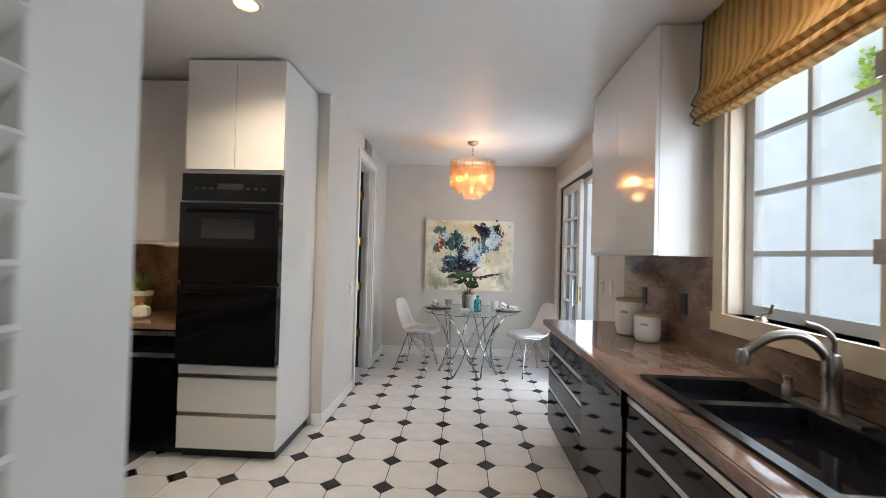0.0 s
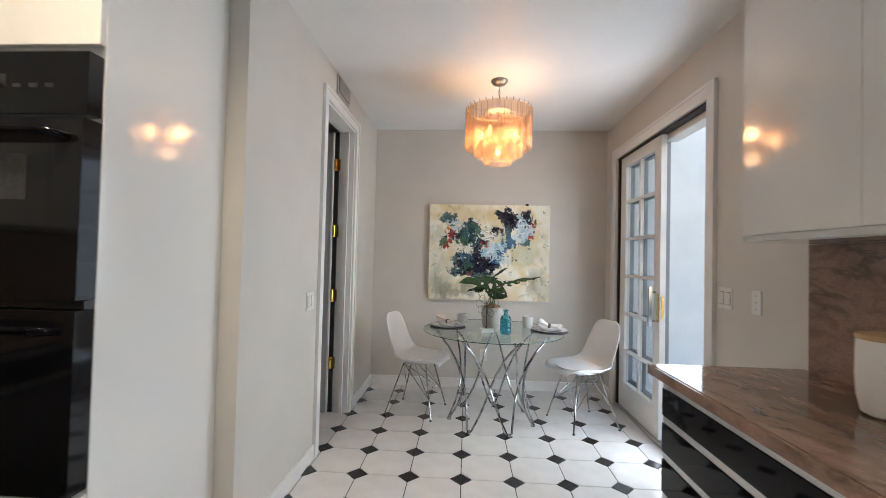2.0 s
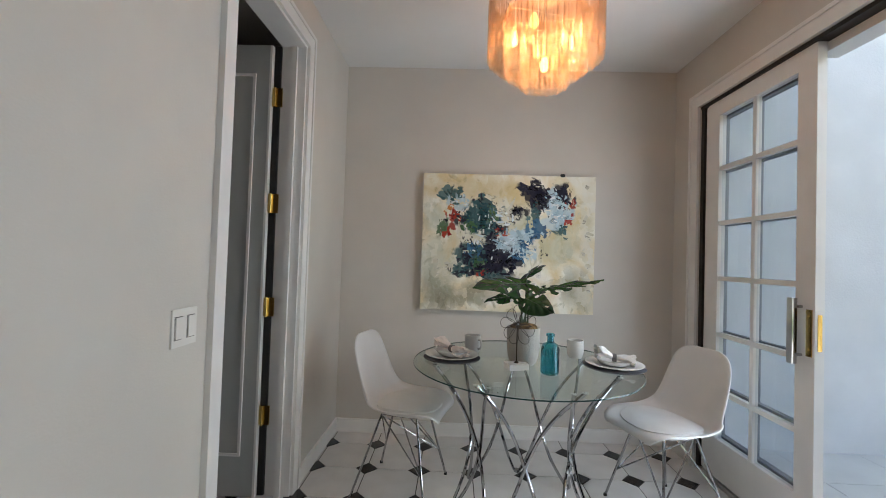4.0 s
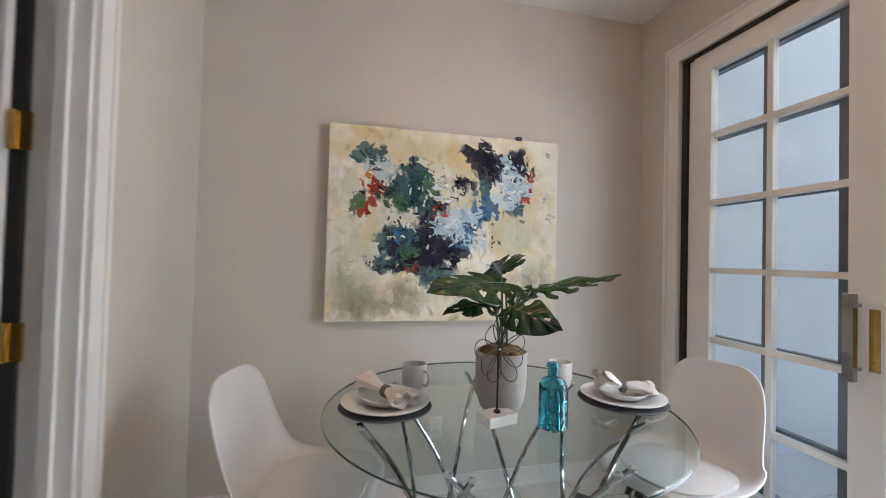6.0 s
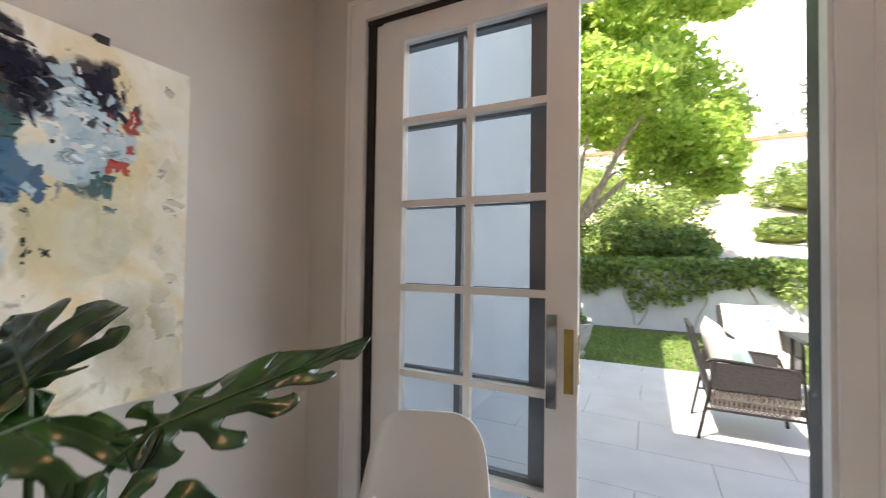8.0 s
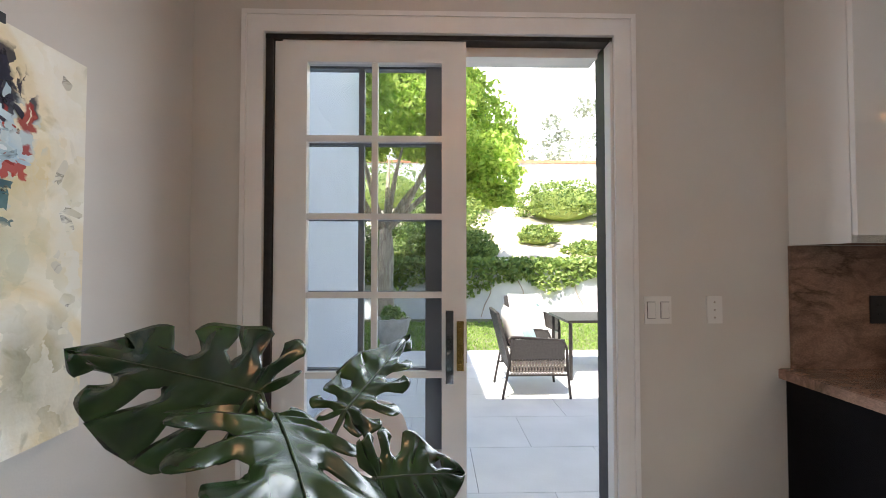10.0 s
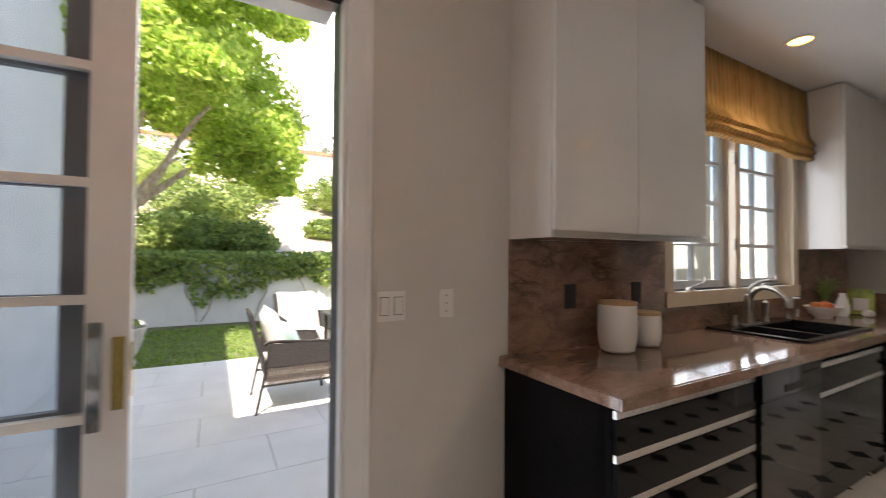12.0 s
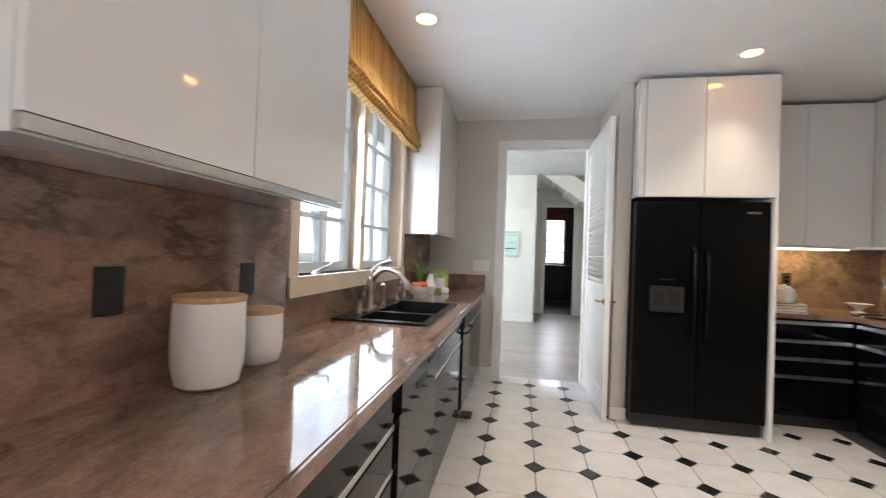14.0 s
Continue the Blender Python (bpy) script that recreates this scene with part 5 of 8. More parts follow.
# ---- patio furniture ----
M["wicker"] = pbr("brown_resin_wicker", (0.034, 0.029, 0.027), (0.018, 0.015, 0.013), 60, 0.55, bump=0.4, bscale=220)
M["wicker_light"] = pbr("faded_brown_wicker", (0.16, 0.13, 0.11), (0.09, 0.075, 0.065), 60, 0.6, bump=0.4, bscale=220)
M["dark_metal"] = pbr("dark_bronze_metal", (0.05, 0.042, 0.038), (0.03, 0.026, 0.024), 30, 0.45, metal=0.6)
M["cushion"] = pbr("cream_outdoor_cushion", (0.74, 0.71, 0.66), (0.68, 0.65, 0.60), 12, 0.9, bump=0.15, bscale=250)
M["cushion_teal"] = pbr("pale_teal_cushion", (0.42, 0.58, 0.55), (0.36, 0.50, 0.48), 14, 0.9, bump=0.15, bscale=250)


def pillow(c, w, h, t, m):
    """A soft square pillow centred at c in the frame m."""
    bm = bmesh.new()
    N = 8
    rows = {}
    for s in (1, -1):
        for i in range(N + 1):
            for j in range(N + 1):
                a, b = i / N * 2 - 1, j / N * 2 - 1
                if s == -1 and (i in (0, N) or j in (0, N)):
                    rows[s, i, j] = rows[1, i, j]
                    continue
                th = t * (1 - a ** 4) ** 0.6 * (1 - b ** 4) ** 0.6
                pin = 1 - 0.06 * (abs(a) * (1 - abs(b)) + abs(b) * (1 - abs(a)))
                rows[s, i, j] = bm.verts.new(m @ (Vector(c) + Vector((a * w / 2 * pin, s * th / 2, b * h / 2 * pin))))
        for i in range(N):
            for j in range(N):
                bm.faces.new((rows[s, i, j], rows[s, i + 1, j], rows[s, i + 1, j + 1], rows[s, i, j + 1]))
    return bm


def strap_weave(p0, du, dv, nu, nv, t=0.006):
    """Open diagonal weave over a rectangle."""
    bm = bmesh.new()
    p0, du, dv = Vector(p0), Vector(du), Vector(dv)
    for k in range(nu):
        for s in (0, 1):
            a = p0 + du * ((k + 0.5) / nu)
            pts_ = [a + dv * q + du * (0.35 / nu * math.sin((q * nv + s) * math.pi)) for q in [i / (nv * 2) for i in range(nv * 2 + 1)]]
            tube(pts_, t, 5, bm=bm)
    return bm


def patio_chair(m, pillows):
    c = new("patio_armchair")
    tagged(c, "dark wicker patio armchair with cream cushions", "armchair", "patio seating")
    for s in (-0.29, 0.29):
        part("side_frame", tube(smooth_path([(s, 0.33, 0.0), (s, 0.30, 0.30), (s, 0.27, 0.56), (s, 0.05, 0.60), (s, -0.24, 0.62), (s, -0.30, 0.60)], 4), 0.014, 8), M["dark_metal"], c, smooth=True)
        part("back_leg", tube([(s, -0.24, 0.62), (s, -0.30, 0.3), (s, -0.36, 0.0)], 0.014, 8), M["dark_metal"], c, smooth=True)
        part("side_panel", box(s - 0.012, s + 0.012, -0.28, 0.27, 0.40, 0.60), M["wicker"], c, bevel=0.006)
        part("side_weave", strap_weave((s, -0.28, 0.24), (0, 0.55, 0), (0, 0, 0.17), 18, 3), M["wicker_light"], c, "paler open wicker weave")
        part("lower_rail", tube([(s, -0.30, 0.24), (s, 0.29, 0.24)], 0.010, 6), M["dark_metal"], c)
    part("seat", box(-0.28, 0.28, -0.28, 0.30, 0.27, 0.32), M["wicker"], c, bevel=0.01)
    part("backrest", box(-0.28, 0.28, -0.015, 0.015, 0.0, 0.56, m=pose(0, -0.27, 0.32, 14, 0, 0)), M["wicker"], c, bevel=0.012)
    part("seat_cushion", box(-0.27, 0.27, -0.25, 0.29, 0.322, 0.42), M["cushion"], c, bevel=0.03, smooth=True)
    part("back_cushion", pillow((0, 0, 0), 0.54, 0.50, 0.16, pose(0, -0.20, 0.66, 14, 0, 0)), M["cushion"], c, smooth=True)
    if pillows:
        part("throw_pillow", pillow((0, 0, 0), 0.40, 0.38, 0.13, pose(0.03, -0.05, 0.58, 20, 0, 6)), M["cushion_teal"], c, "pale teal throw pillow", smooth=True)
    c.matrix_basis = m
    return c


ch = patio_chair(pose(4.14, 1.32, -0.03, 0, 0, 180), True)
copy_thing(ch, pose(5.55, 0.98, -0.03, 0, 0, 97))
copy_thing(ch, pose(5.2, -0.5, -0.03, 0, 0, 60))
copy_thing(ch, pose(4.0, 0.15, -0.03, 0, 0, -40))
pt = thing("patio_table", (4.9, 0.35, -0.03), "dark square patio table", "table")
part("tabletop", box(4.45, 5.25, -0.1, 0.82, 0.64, 0.67), M["dark_metal"], pt, bevel=0.006)
for x in (4.5, 5.2):
    for y in (-0.05, 0.77):
        part("leg", tube([(x, y, -0.03), (x, y, 0.64)], 0.022, 8), M["dark_metal"], pt)

# ---- hall beyond the kitchen ----
HF = -6.85
wall("wall_hall_south", "y", HF - 0.12, HF, 0.19, 3.1, 0, 5.0, [], M["hall_wall"], "pale painted hall wall with a small picture")
# the opening here is assumed, to let light into the hall
wall("wall_hall_east", "x", 3.1, 3.2, -6.97, -3.18, 0, 5.0, [(-6.4, -4.0, 0.9, 3.3)], M["hall_wall"], "hall wall with an assumed opening added for light")
wall("wall_hall_west", "x", -3.1, -3.0, -8.32, -3.18, 0, 5.0, [], M["hall_wall"], "pale painted hall wall")
wall("wall_hall_north", "y", YB - 0.132, YB - 0.131, -3.0, 3.1, 2.9, 5.0, [], M["hall_wall"], "upper hall wall")
structure("hall_ceiling", box(-3.1, 3.2, -8.9, -3.18, 5.0, 5.1), M["ceiling"], "white hall ceiling", "ceiling")
structure("wall_passage", box(0.19, 0.31, -8.2, HF - 0.12, 0, 2.76), M["hall_wall"], "passage side wall", "wall")
structure("passage_ceiling", box(-3.0, 0.31, -8.2, -7.85, 2.76, 2.80), M["ceiling"], "passage ceiling", "ceiling")
wall("wall_passage_end", "y", -8.32, -8.2, -3.0, 0.31, 0, 2.76, [(-0.687, -0.08, 0.0, 2.40)], M["hall_wall"], "passage end wall with a cased doorway")
wall("wall_stairwell", "y", -8.0, -7.9, -3.0, 3.1, 2.80, 5.0, [], M["hall_wall"], "pale wall of the stairwell")
casing("door_casing_passage", "y", -8.2, 1, -0.687, -0.08, 2.40, 0.09, 0.02, M["trim"], "white casing round the far doorway")
board("baseboard_hall", (0.19, 3.1, HF, HF + 0.016, 0, 0.15))
board("baseboard_passage", (0.174, 0.19, -8.2, HF, 0, 0.15))
board("baseboard_passage_end", (0.01, 0.174, -8.2, -8.184, 0, 0.15))
st = thing("staircase", (-0.3, -7.3, 2.4), "white staircase rising across the hall", "staircase")
for k in range(-4, 9):
    x0 = -0.665 + k * 0.27
    z = 2.58 + k * 0.18
    part("tread", box(x0, x0 + 0.29, -7.88, HF - 0.121, z - 0.035, z), M["trim"], st, bevel=0.006)
    part("riser", box(x0 + 0.255, x0 + 0.27, -7.88, HF - 0.125, z, z + 0.145), M["trim"], st)
sb = bmesh.new()
lo_, hi_ = [], []
for yv in (HF - 0.12, HF - 0.08):
    q = [(-1.75, 1.64), (1.77, 4.02), (1.77, 4.38), (-1.75, 2.02)]
    q = [sb.verts.new((x, yv, z)) for x, z in q]
    lo_.append(q)
for k in range(4):
    sb.faces.new((lo_[0][k], lo_[0][(k + 1) % 4], lo_[1][(k + 1) % 4], lo_[1][k]))
sb.faces.new(lo_[0]), sb.faces.new(lo_[1])
part("stringer", sb, M["trim"], st)
so = bmesh.new()
q = [so.verts.new(p) for p in ((-1.75, HF - 0.12, 1.66), (1.77, HF - 0.12, 4.04), (1.77, -7.88, 4.04), (-1.75, -7.88, 1.66))]
so.faces.new(q)
part("soffit", so, M["hall_wall"], st)
pic = thing("framed_picture", (0.68, HF, 1.5), "small seascape print in a pale frame", "picture")
M["frame_m"] = pbr("pale_teal_frame", (0.50, 0.56, 0.54), None, 10, 0.5)
M["sea"] = pbr("seascape_print", (0.30, 0.52, 0.52), (0.66, 0.68, 0.58), 5, 0.5, stretch=(0.4, 1, 7))
for b in ((0.50, 0.85, HF, HF + 0.025, 1.245, 1.275), (0.50, 0.85, HF, HF + 0.025, 1.725, 1.755), (0.50, 0.53, HF, HF + 0.025, 1.275, 1.725), (0.82, 0.85, HF, HF + 0.025, 1.275, 1.725)):
    part("frame", box(*b), M["frame_m"], pic, bevel=0.003)
part("print", box(0.53, 0.82, HF + 0.002, HF + 0.012, 1.275, 1.725), M["sea"], pic)
part("dark_band", box(0.545, 0.82, HF + 0.012, HF + 0.0125, 1.40, 1.415), M["black_matt"], pic, "dark shoreline")
# far room
M["wood_dark"] = pbr("dark_stained_wood", (0.035, 0.018, 0.012), (0.018, 0.010, 0.007), 6, 0.4, stretch=(1, 1, 8))
M["curtain"] = pbr("rust_red_curtain", (0.28, 0.10, 0.06), (0.18, 0.06, 0.04), 20, 0.9)
wall("wall_far_room", "y", -11.15, -11.0, -2.2, 1.2, 0, 2.76, [(-0.74, -0.27, 1.10, 2.38)], M["wood_dark"], "dark panelled wall of the far room")
structure("wall_far_room_west", box(-1.3, -1.2, -11.0, -8.32, 0, 2.76), M["wood_dark"], "dark panelled side wall", "wall")
structure("wall_far_room_east", box(0.3, 0.4, -11.0, -8.32, 0, 2.76), M["wood_dark"], "dark panelled side wall", "wall")
# ceiling colour is darkened for the far room's dimness
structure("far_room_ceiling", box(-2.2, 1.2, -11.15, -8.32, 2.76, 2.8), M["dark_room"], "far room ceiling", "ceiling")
structure("far_room_floor", box(-2.2, 1.2, -11.0, -8.2, -0.05, -0.001), M["wood_dark"], "dark wooden floor", "floor")
fw = thing("window_2", (-0.5, -11.0, 1.1), "far window with small panes and a rust-red valance", "window", kind="structure")
for b in ((-0.78, -0.74, -11.02, -10.98, 1.06, 2.42), (-0.27, -0.23, -11.02, -10.98, 1.06, 2.42), (-0.74, -0.27, -11.02, -10.98, 1.06, 1.10), (-0.74, -0.27, -11.02, -10.98, 2.38, 2.42)):
    part("window_frame", box(*b), M["trim"], fw)
for z in (1.42, 1.74, 2.06):
    part("glazing_bar", box(-0.74, -0.27, -11.03, -11.0, z - 0.012, z + 0.012), M["black_matt"], fw)
cu = thing("valance", (-0.5, -10.95, 2.4), "rust-red cloth valance over the far window", "curtain")
part("cloth", box(-0.82, -0.19, -10.97, -10.93, 2.33, 2.70), M["curtain"], cu, bevel=0.01)
dr = thing("sideboard", (-0.5, -10.7, 0), "low dark wooden sideboard under the far window", "sideboard")
part("body", box(-1.1, 0.1, -10.95, -10.5, 0.06, 1.02), M["wood_dark"], dr, bevel=0.01)
part("top", box(-1.13, 0.13, -10.97, -10.47, 1.02, 1.05), M["wood_dark"], dr, bevel=0.006)
for x in (-0.8, -0.5, -0.2):
    part("door", box(x - 0.14, x + 0.14, -10.5, -10.485, 0.12, 0.96), M["wood_dark"], dr, bevel=0.006)

# ---- dining corner ----
M["shell"] = pbr("white_moulded_plastic", (0.72, 0.71, 0.70), (0.69, 0.68, 0.67), 5, 0.38)
M["pad"] = pbr("white_leatherette_pad", (0.70, 0.69, 0.68), (0.66, 0.65, 0.64), 12, 0.45, bump=0.1, bscale=160)


def table_glass():
    m, n, l, b = node_mat("clear_table_glass")
    n.remove(b)
    tr, gl, mx, fr = (n.new("ShaderNodeBsdfTransparent"), n.new("ShaderNodeBsdfGlossy"), n.new("ShaderNodeMixShader"), n.new("ShaderNodeFresnel"))
    tr.inputs[0].default_value = (0.86, 0.93, 0.90, 1)
    gl.inputs["Roughness"].default_value = 0.01
    fr.inputs[0].default_value = 1.5
    l.new(fr.outputs[0], mx.inputs[0]), l.new(tr.outputs[0], mx.inputs[1]), l.new(gl.outputs[0], mx.inputs[2])
    l.new(mx.outputs[0], n["Material Output"].inputs[0])
    return m


M["table_glass"] = table_glass()
_m, _n, _l, _b = node_mat("clear_glass_underside")
_n.remove(_b)
_t = _n.new("ShaderNodeBsdfTransparent")
_t.inputs[0].default_value = (0.97, 0.99, 0.98, 1)
_l.new(_t.outputs[0], _n["Material Output"].inputs[0])
M["glass_under"] = _m
M["glass_edge"] = pbr("green_glass_edge", (0.025, 0.06, 0.052), (0.015, 0.04, 0.036), 10, 0.08)

TC = Vector((0.237, 2.575, 0))
TR, TZ = 0.585, 0.75
tb = thing("dining_table", TC, "round glass dining table on crossing chrome rods", "table")
part("tabletop", lathe([(0, TZ), (TR - 0.004, TZ), (TR - 0.001, TZ - 0.003)], 96, TC), M["table_glass"], tb, "clear round glass top", smooth=True)
part("underside", lathe([(TR - 0.001, TZ - 0.009), (TR - 0.004, TZ - 0.012), (0, TZ - 0.012)], 96, TC), M["glass_under"], tb, smooth=True)
part("rim", lathe([(TR - 0.001, TZ - 0.003), (TR, TZ - 0.005), (TR, TZ - 0.008), (TR - 0.001, TZ - 0.009)], 96, TC), M["glass_edge"], tb, "green polished glass edge", smooth=True)
NF = 7
for k in range(NF):
    a0 = radians(187 + k * 360 / NF)
    for s in (1, -1):
        pts_ = []
        for i in range(7):
            t = i / 6
            a = a0 + s * radians(3 + 52 * t)
            r = 0.355 * (1 - t) ** 2 + 0.30 * t * (1 - t) + 0.475 * t ** 2
            pts_.append(TC + Vector((r * math.cos(a), r * math.sin(a), 0.012 + t * 0.722)))
        part("rod", tube(smooth_path(pts_, 5), 0.0085, 8), M["chrome"], tb, smooth=True)
        e = pts_[-1]
        part("pad", lathe([(0, 0), (0.013, 0), (0.013, 0.004), (0, 0.004)], 12, (e.x, e.y, 0.7336)), M["pad"], tb, "clear bumper")
    f = TC + Vector((0.352 * math.cos(a0), 0.352 * math.sin(a0), 0.0))
    part("foot", lathe([(0, 0), (0.019, 0), (0.017, 0.014), (0, 0.016)], 12, f), M["chrome"], tb, smooth=True)


def shell_chair(m):
    """Moulded shell side chair with a seat pad on a wire base; it faces +y."""
    c = new("dining_chair")
    tagged(c, "white moulded shell chair with padded seat on chrome wire legs", "chair", "chairs round the table")
    # side profile from the front lip over the seat up the back: (y, z, half width, side lift)
    prof = [(0.235, 0.415, 0.150, 0.010), (0.225, 0.437, 0.185, 0.014), (0.17, 0.448, 0.215, 0.022), (0.08, 0.438, 0.230, 0.034), (-0.02, 0.427, 0.234, 0.046), (-0.11, 0.428, 0.230, 0.062), (-0.175, 0.455, 0.218, 0.075), (-0.21, 0.52, 0.205, 0.070), (-0.228, 0.60, 0.196, 0.052), (-0.243, 0.68, 0.186, 0.036), (-0.256, 0.75, 0.168, 0.024), (-0.264, 0.795, 0.130, 0.016), (-0.267, 0.812, 0.080, 0.010)]
    P3 = smooth_path([(p[0], p[1], 0) for p in prof], 3)
    WL = smooth_path([(p[2], p[3], 0) for p in prof], 3)
    bm = bmesh.new()
    rows = []
    n = len(P3)
    for i, (p, w) in enumerate(zip(P3, WL)):
        a, b = P3[max(i - 1, 0)], P3[min(i + 1, n - 1)]
        tan = (b - a).normalized()
        nor = Vector((tan.y, -tan.x, 0))
        if nor.y < 0 and i < n // 2:
            nor = -nor
        nor = Vector((-tan.y, tan.x, 0)) if (Vector((-tan.y, tan.x, 0)).dot(Vector((0.6, 1, 0))) > 0) else Vector((tan.y, -tan.x, 0))
        row = []
        for k in range(15):
            u_ = k / 7 - 1
            lift = w.y * abs(u_) ** 2.6
            row.append(bm.verts.new((u_ * w.x, p.x + nor.x * lift, p.y + nor.y * lift)))
        rows.append(row)
    for a, b in zip(rows, rows[1:]):
        for k in range(14):
            bm.faces.new((a[k], a[k + 1], b[k + 1], b[k]))
    sh = part("shell", bm, M["shell"], c, smooth=True)
    md = sh.modifiers.new("thickness", "SOLIDIFY")
    md.thickness, md.offset = 0.007, 0
    pb = bmesh.new()
    top, bot = [], []
    R = 26
    for ring in range(6):
        q = ring / 5
        row = []
        for k in range(R):
            a = 2 * math.pi * k / R
            x = 0.185 * math.copysign(abs(math.cos(a)) ** 0.8, math.cos(a)) * q
            y = 0.035 + 0.175 * math.copysign(abs(math.sin(a)) ** 0.8, math.sin(a)) * q
            row.append(pb.verts.new((x, y, 0.470 - 0.016 * q ** 5 + 0.02 * abs(x / 0.2) ** 2)))
        top.append(row)
    under = [pb.verts.new((v.co.x, v.co.y, v.co.z - 0.03)) for v in top[-1]]
    for a, b in zip(top, top[1:]):
        for k in range(R):
            pb.faces.new((a[k], a[(k + 1) % R], b[(k + 1) % R], b[k]))
    for k in range(R):
        pb.faces.new((top[-1][k], top[-1][(k + 1) % R], under[(k + 1) % R], under[k]))
    bmesh.ops.remove_doubles(pb, verts=pb.verts, dist=1e-4)
    part("seat_pad", pb, M["pad"], c, "white padded seat cushion", smooth=True)
    feet = [(-0.205, 0.20), (0.205, 0.20), (-0.205, -0.215), (0.205, -0.215)]
    tops = [(-0.10, 0.11), (0.10, 0.11), (-0.10, -0.09), (0.10, -0.09)]
    for (fx, fy), (tx, ty) in zip(feet, tops):
        leg = part("leg", tube([(fx, fy, 0.004), (tx, ty, 0.41)], 0.0065, 8), M["chrome"], c, "chrome wire leg", smooth=True)
        part("glide", lathe([(0, 0), (0.010, 0), (0.009, 0.012), (0, 0.014)], 10, (fx, fy, 0)), M["black_matt"], leg)
    for (a, b) in ((0, 3), (1, 2), (0, 1), (2, 3), (0, 2), (1, 3)):
        f, t = feet[a], tops[b]
        q = 0.36
        p0 = (f[0] + (tops[a][0] - f[0]) * q, f[1] + (tops[a][1] - f[1]) * q, 0.004 + 0.406 * q)
        part("brace", tube([p0, (t[0], t[1], 0.405)], 0.004, 6), M["chrome"], c, smooth=True)
    part("mount_ring", tube([(x, y, 0.412) for x, y in ((-0.1, 0.11), (0.1, 0.11), (0.1, -0.09), (-0.1, -0.09))], 0.006, 6, closed=True), M["chrome"], c)
    c.matrix_basis = m @ Matrix.Diagonal((1, 1, 1.04, 1))
    return c


chair = shell_chair(pose(-0.405, 2.70, 0, 0, 0, -104))
c2 = copy_thing(chair, pose(0.985, 2.575, 0, 0, 0, 108))

# ---- painting ----
PX0, PX1, PZ0, PZ1, PY = -0.388, 0.852, 0.918, 1.906, 3.34


DAB = {"navy": ((0.010, 0.010, 0.022), (0.032, 0.030, 0.048)), "stem": ((0.015, 0.018, 0.022), (0.04, 0.04, 0.04)), "teal": ((0.02, 0.065, 0.075), (0.085, 0.16, 0.165)), "green": ((0.05, 0.13, 0.06), (0.10, 0.16, 0.07)), "sky_blue": ((0.34, 0.49, 0.58), (0.55, 0.66, 0.70)), "blue": ((0.035, 0.10, 0.20), (0.07, 0.18, 0.30)), "cream": ((0.74, 0.72, 0.64), (0.64, 0.60, 0.44)), "red": ((0.26, 0.02, 0.018), (0.42, 0.05, 0.03)), "sage": ((0.34, 0.40, 0.29), (0.44, 0.48, 0.34)), "olive": ((0.34, 0.33, 0.23), (0.22, 0.21, 0.14)), "white": ((0.82, 0.83, 0.80), (0.62, 0.72, 0.78)), "ochre": ((0.60, 0.47, 0.20), (0.66, 0.55, 0.30)), "orange": ((0.52, 0.16, 0.04), (0.56, 0.22, 0.06))}
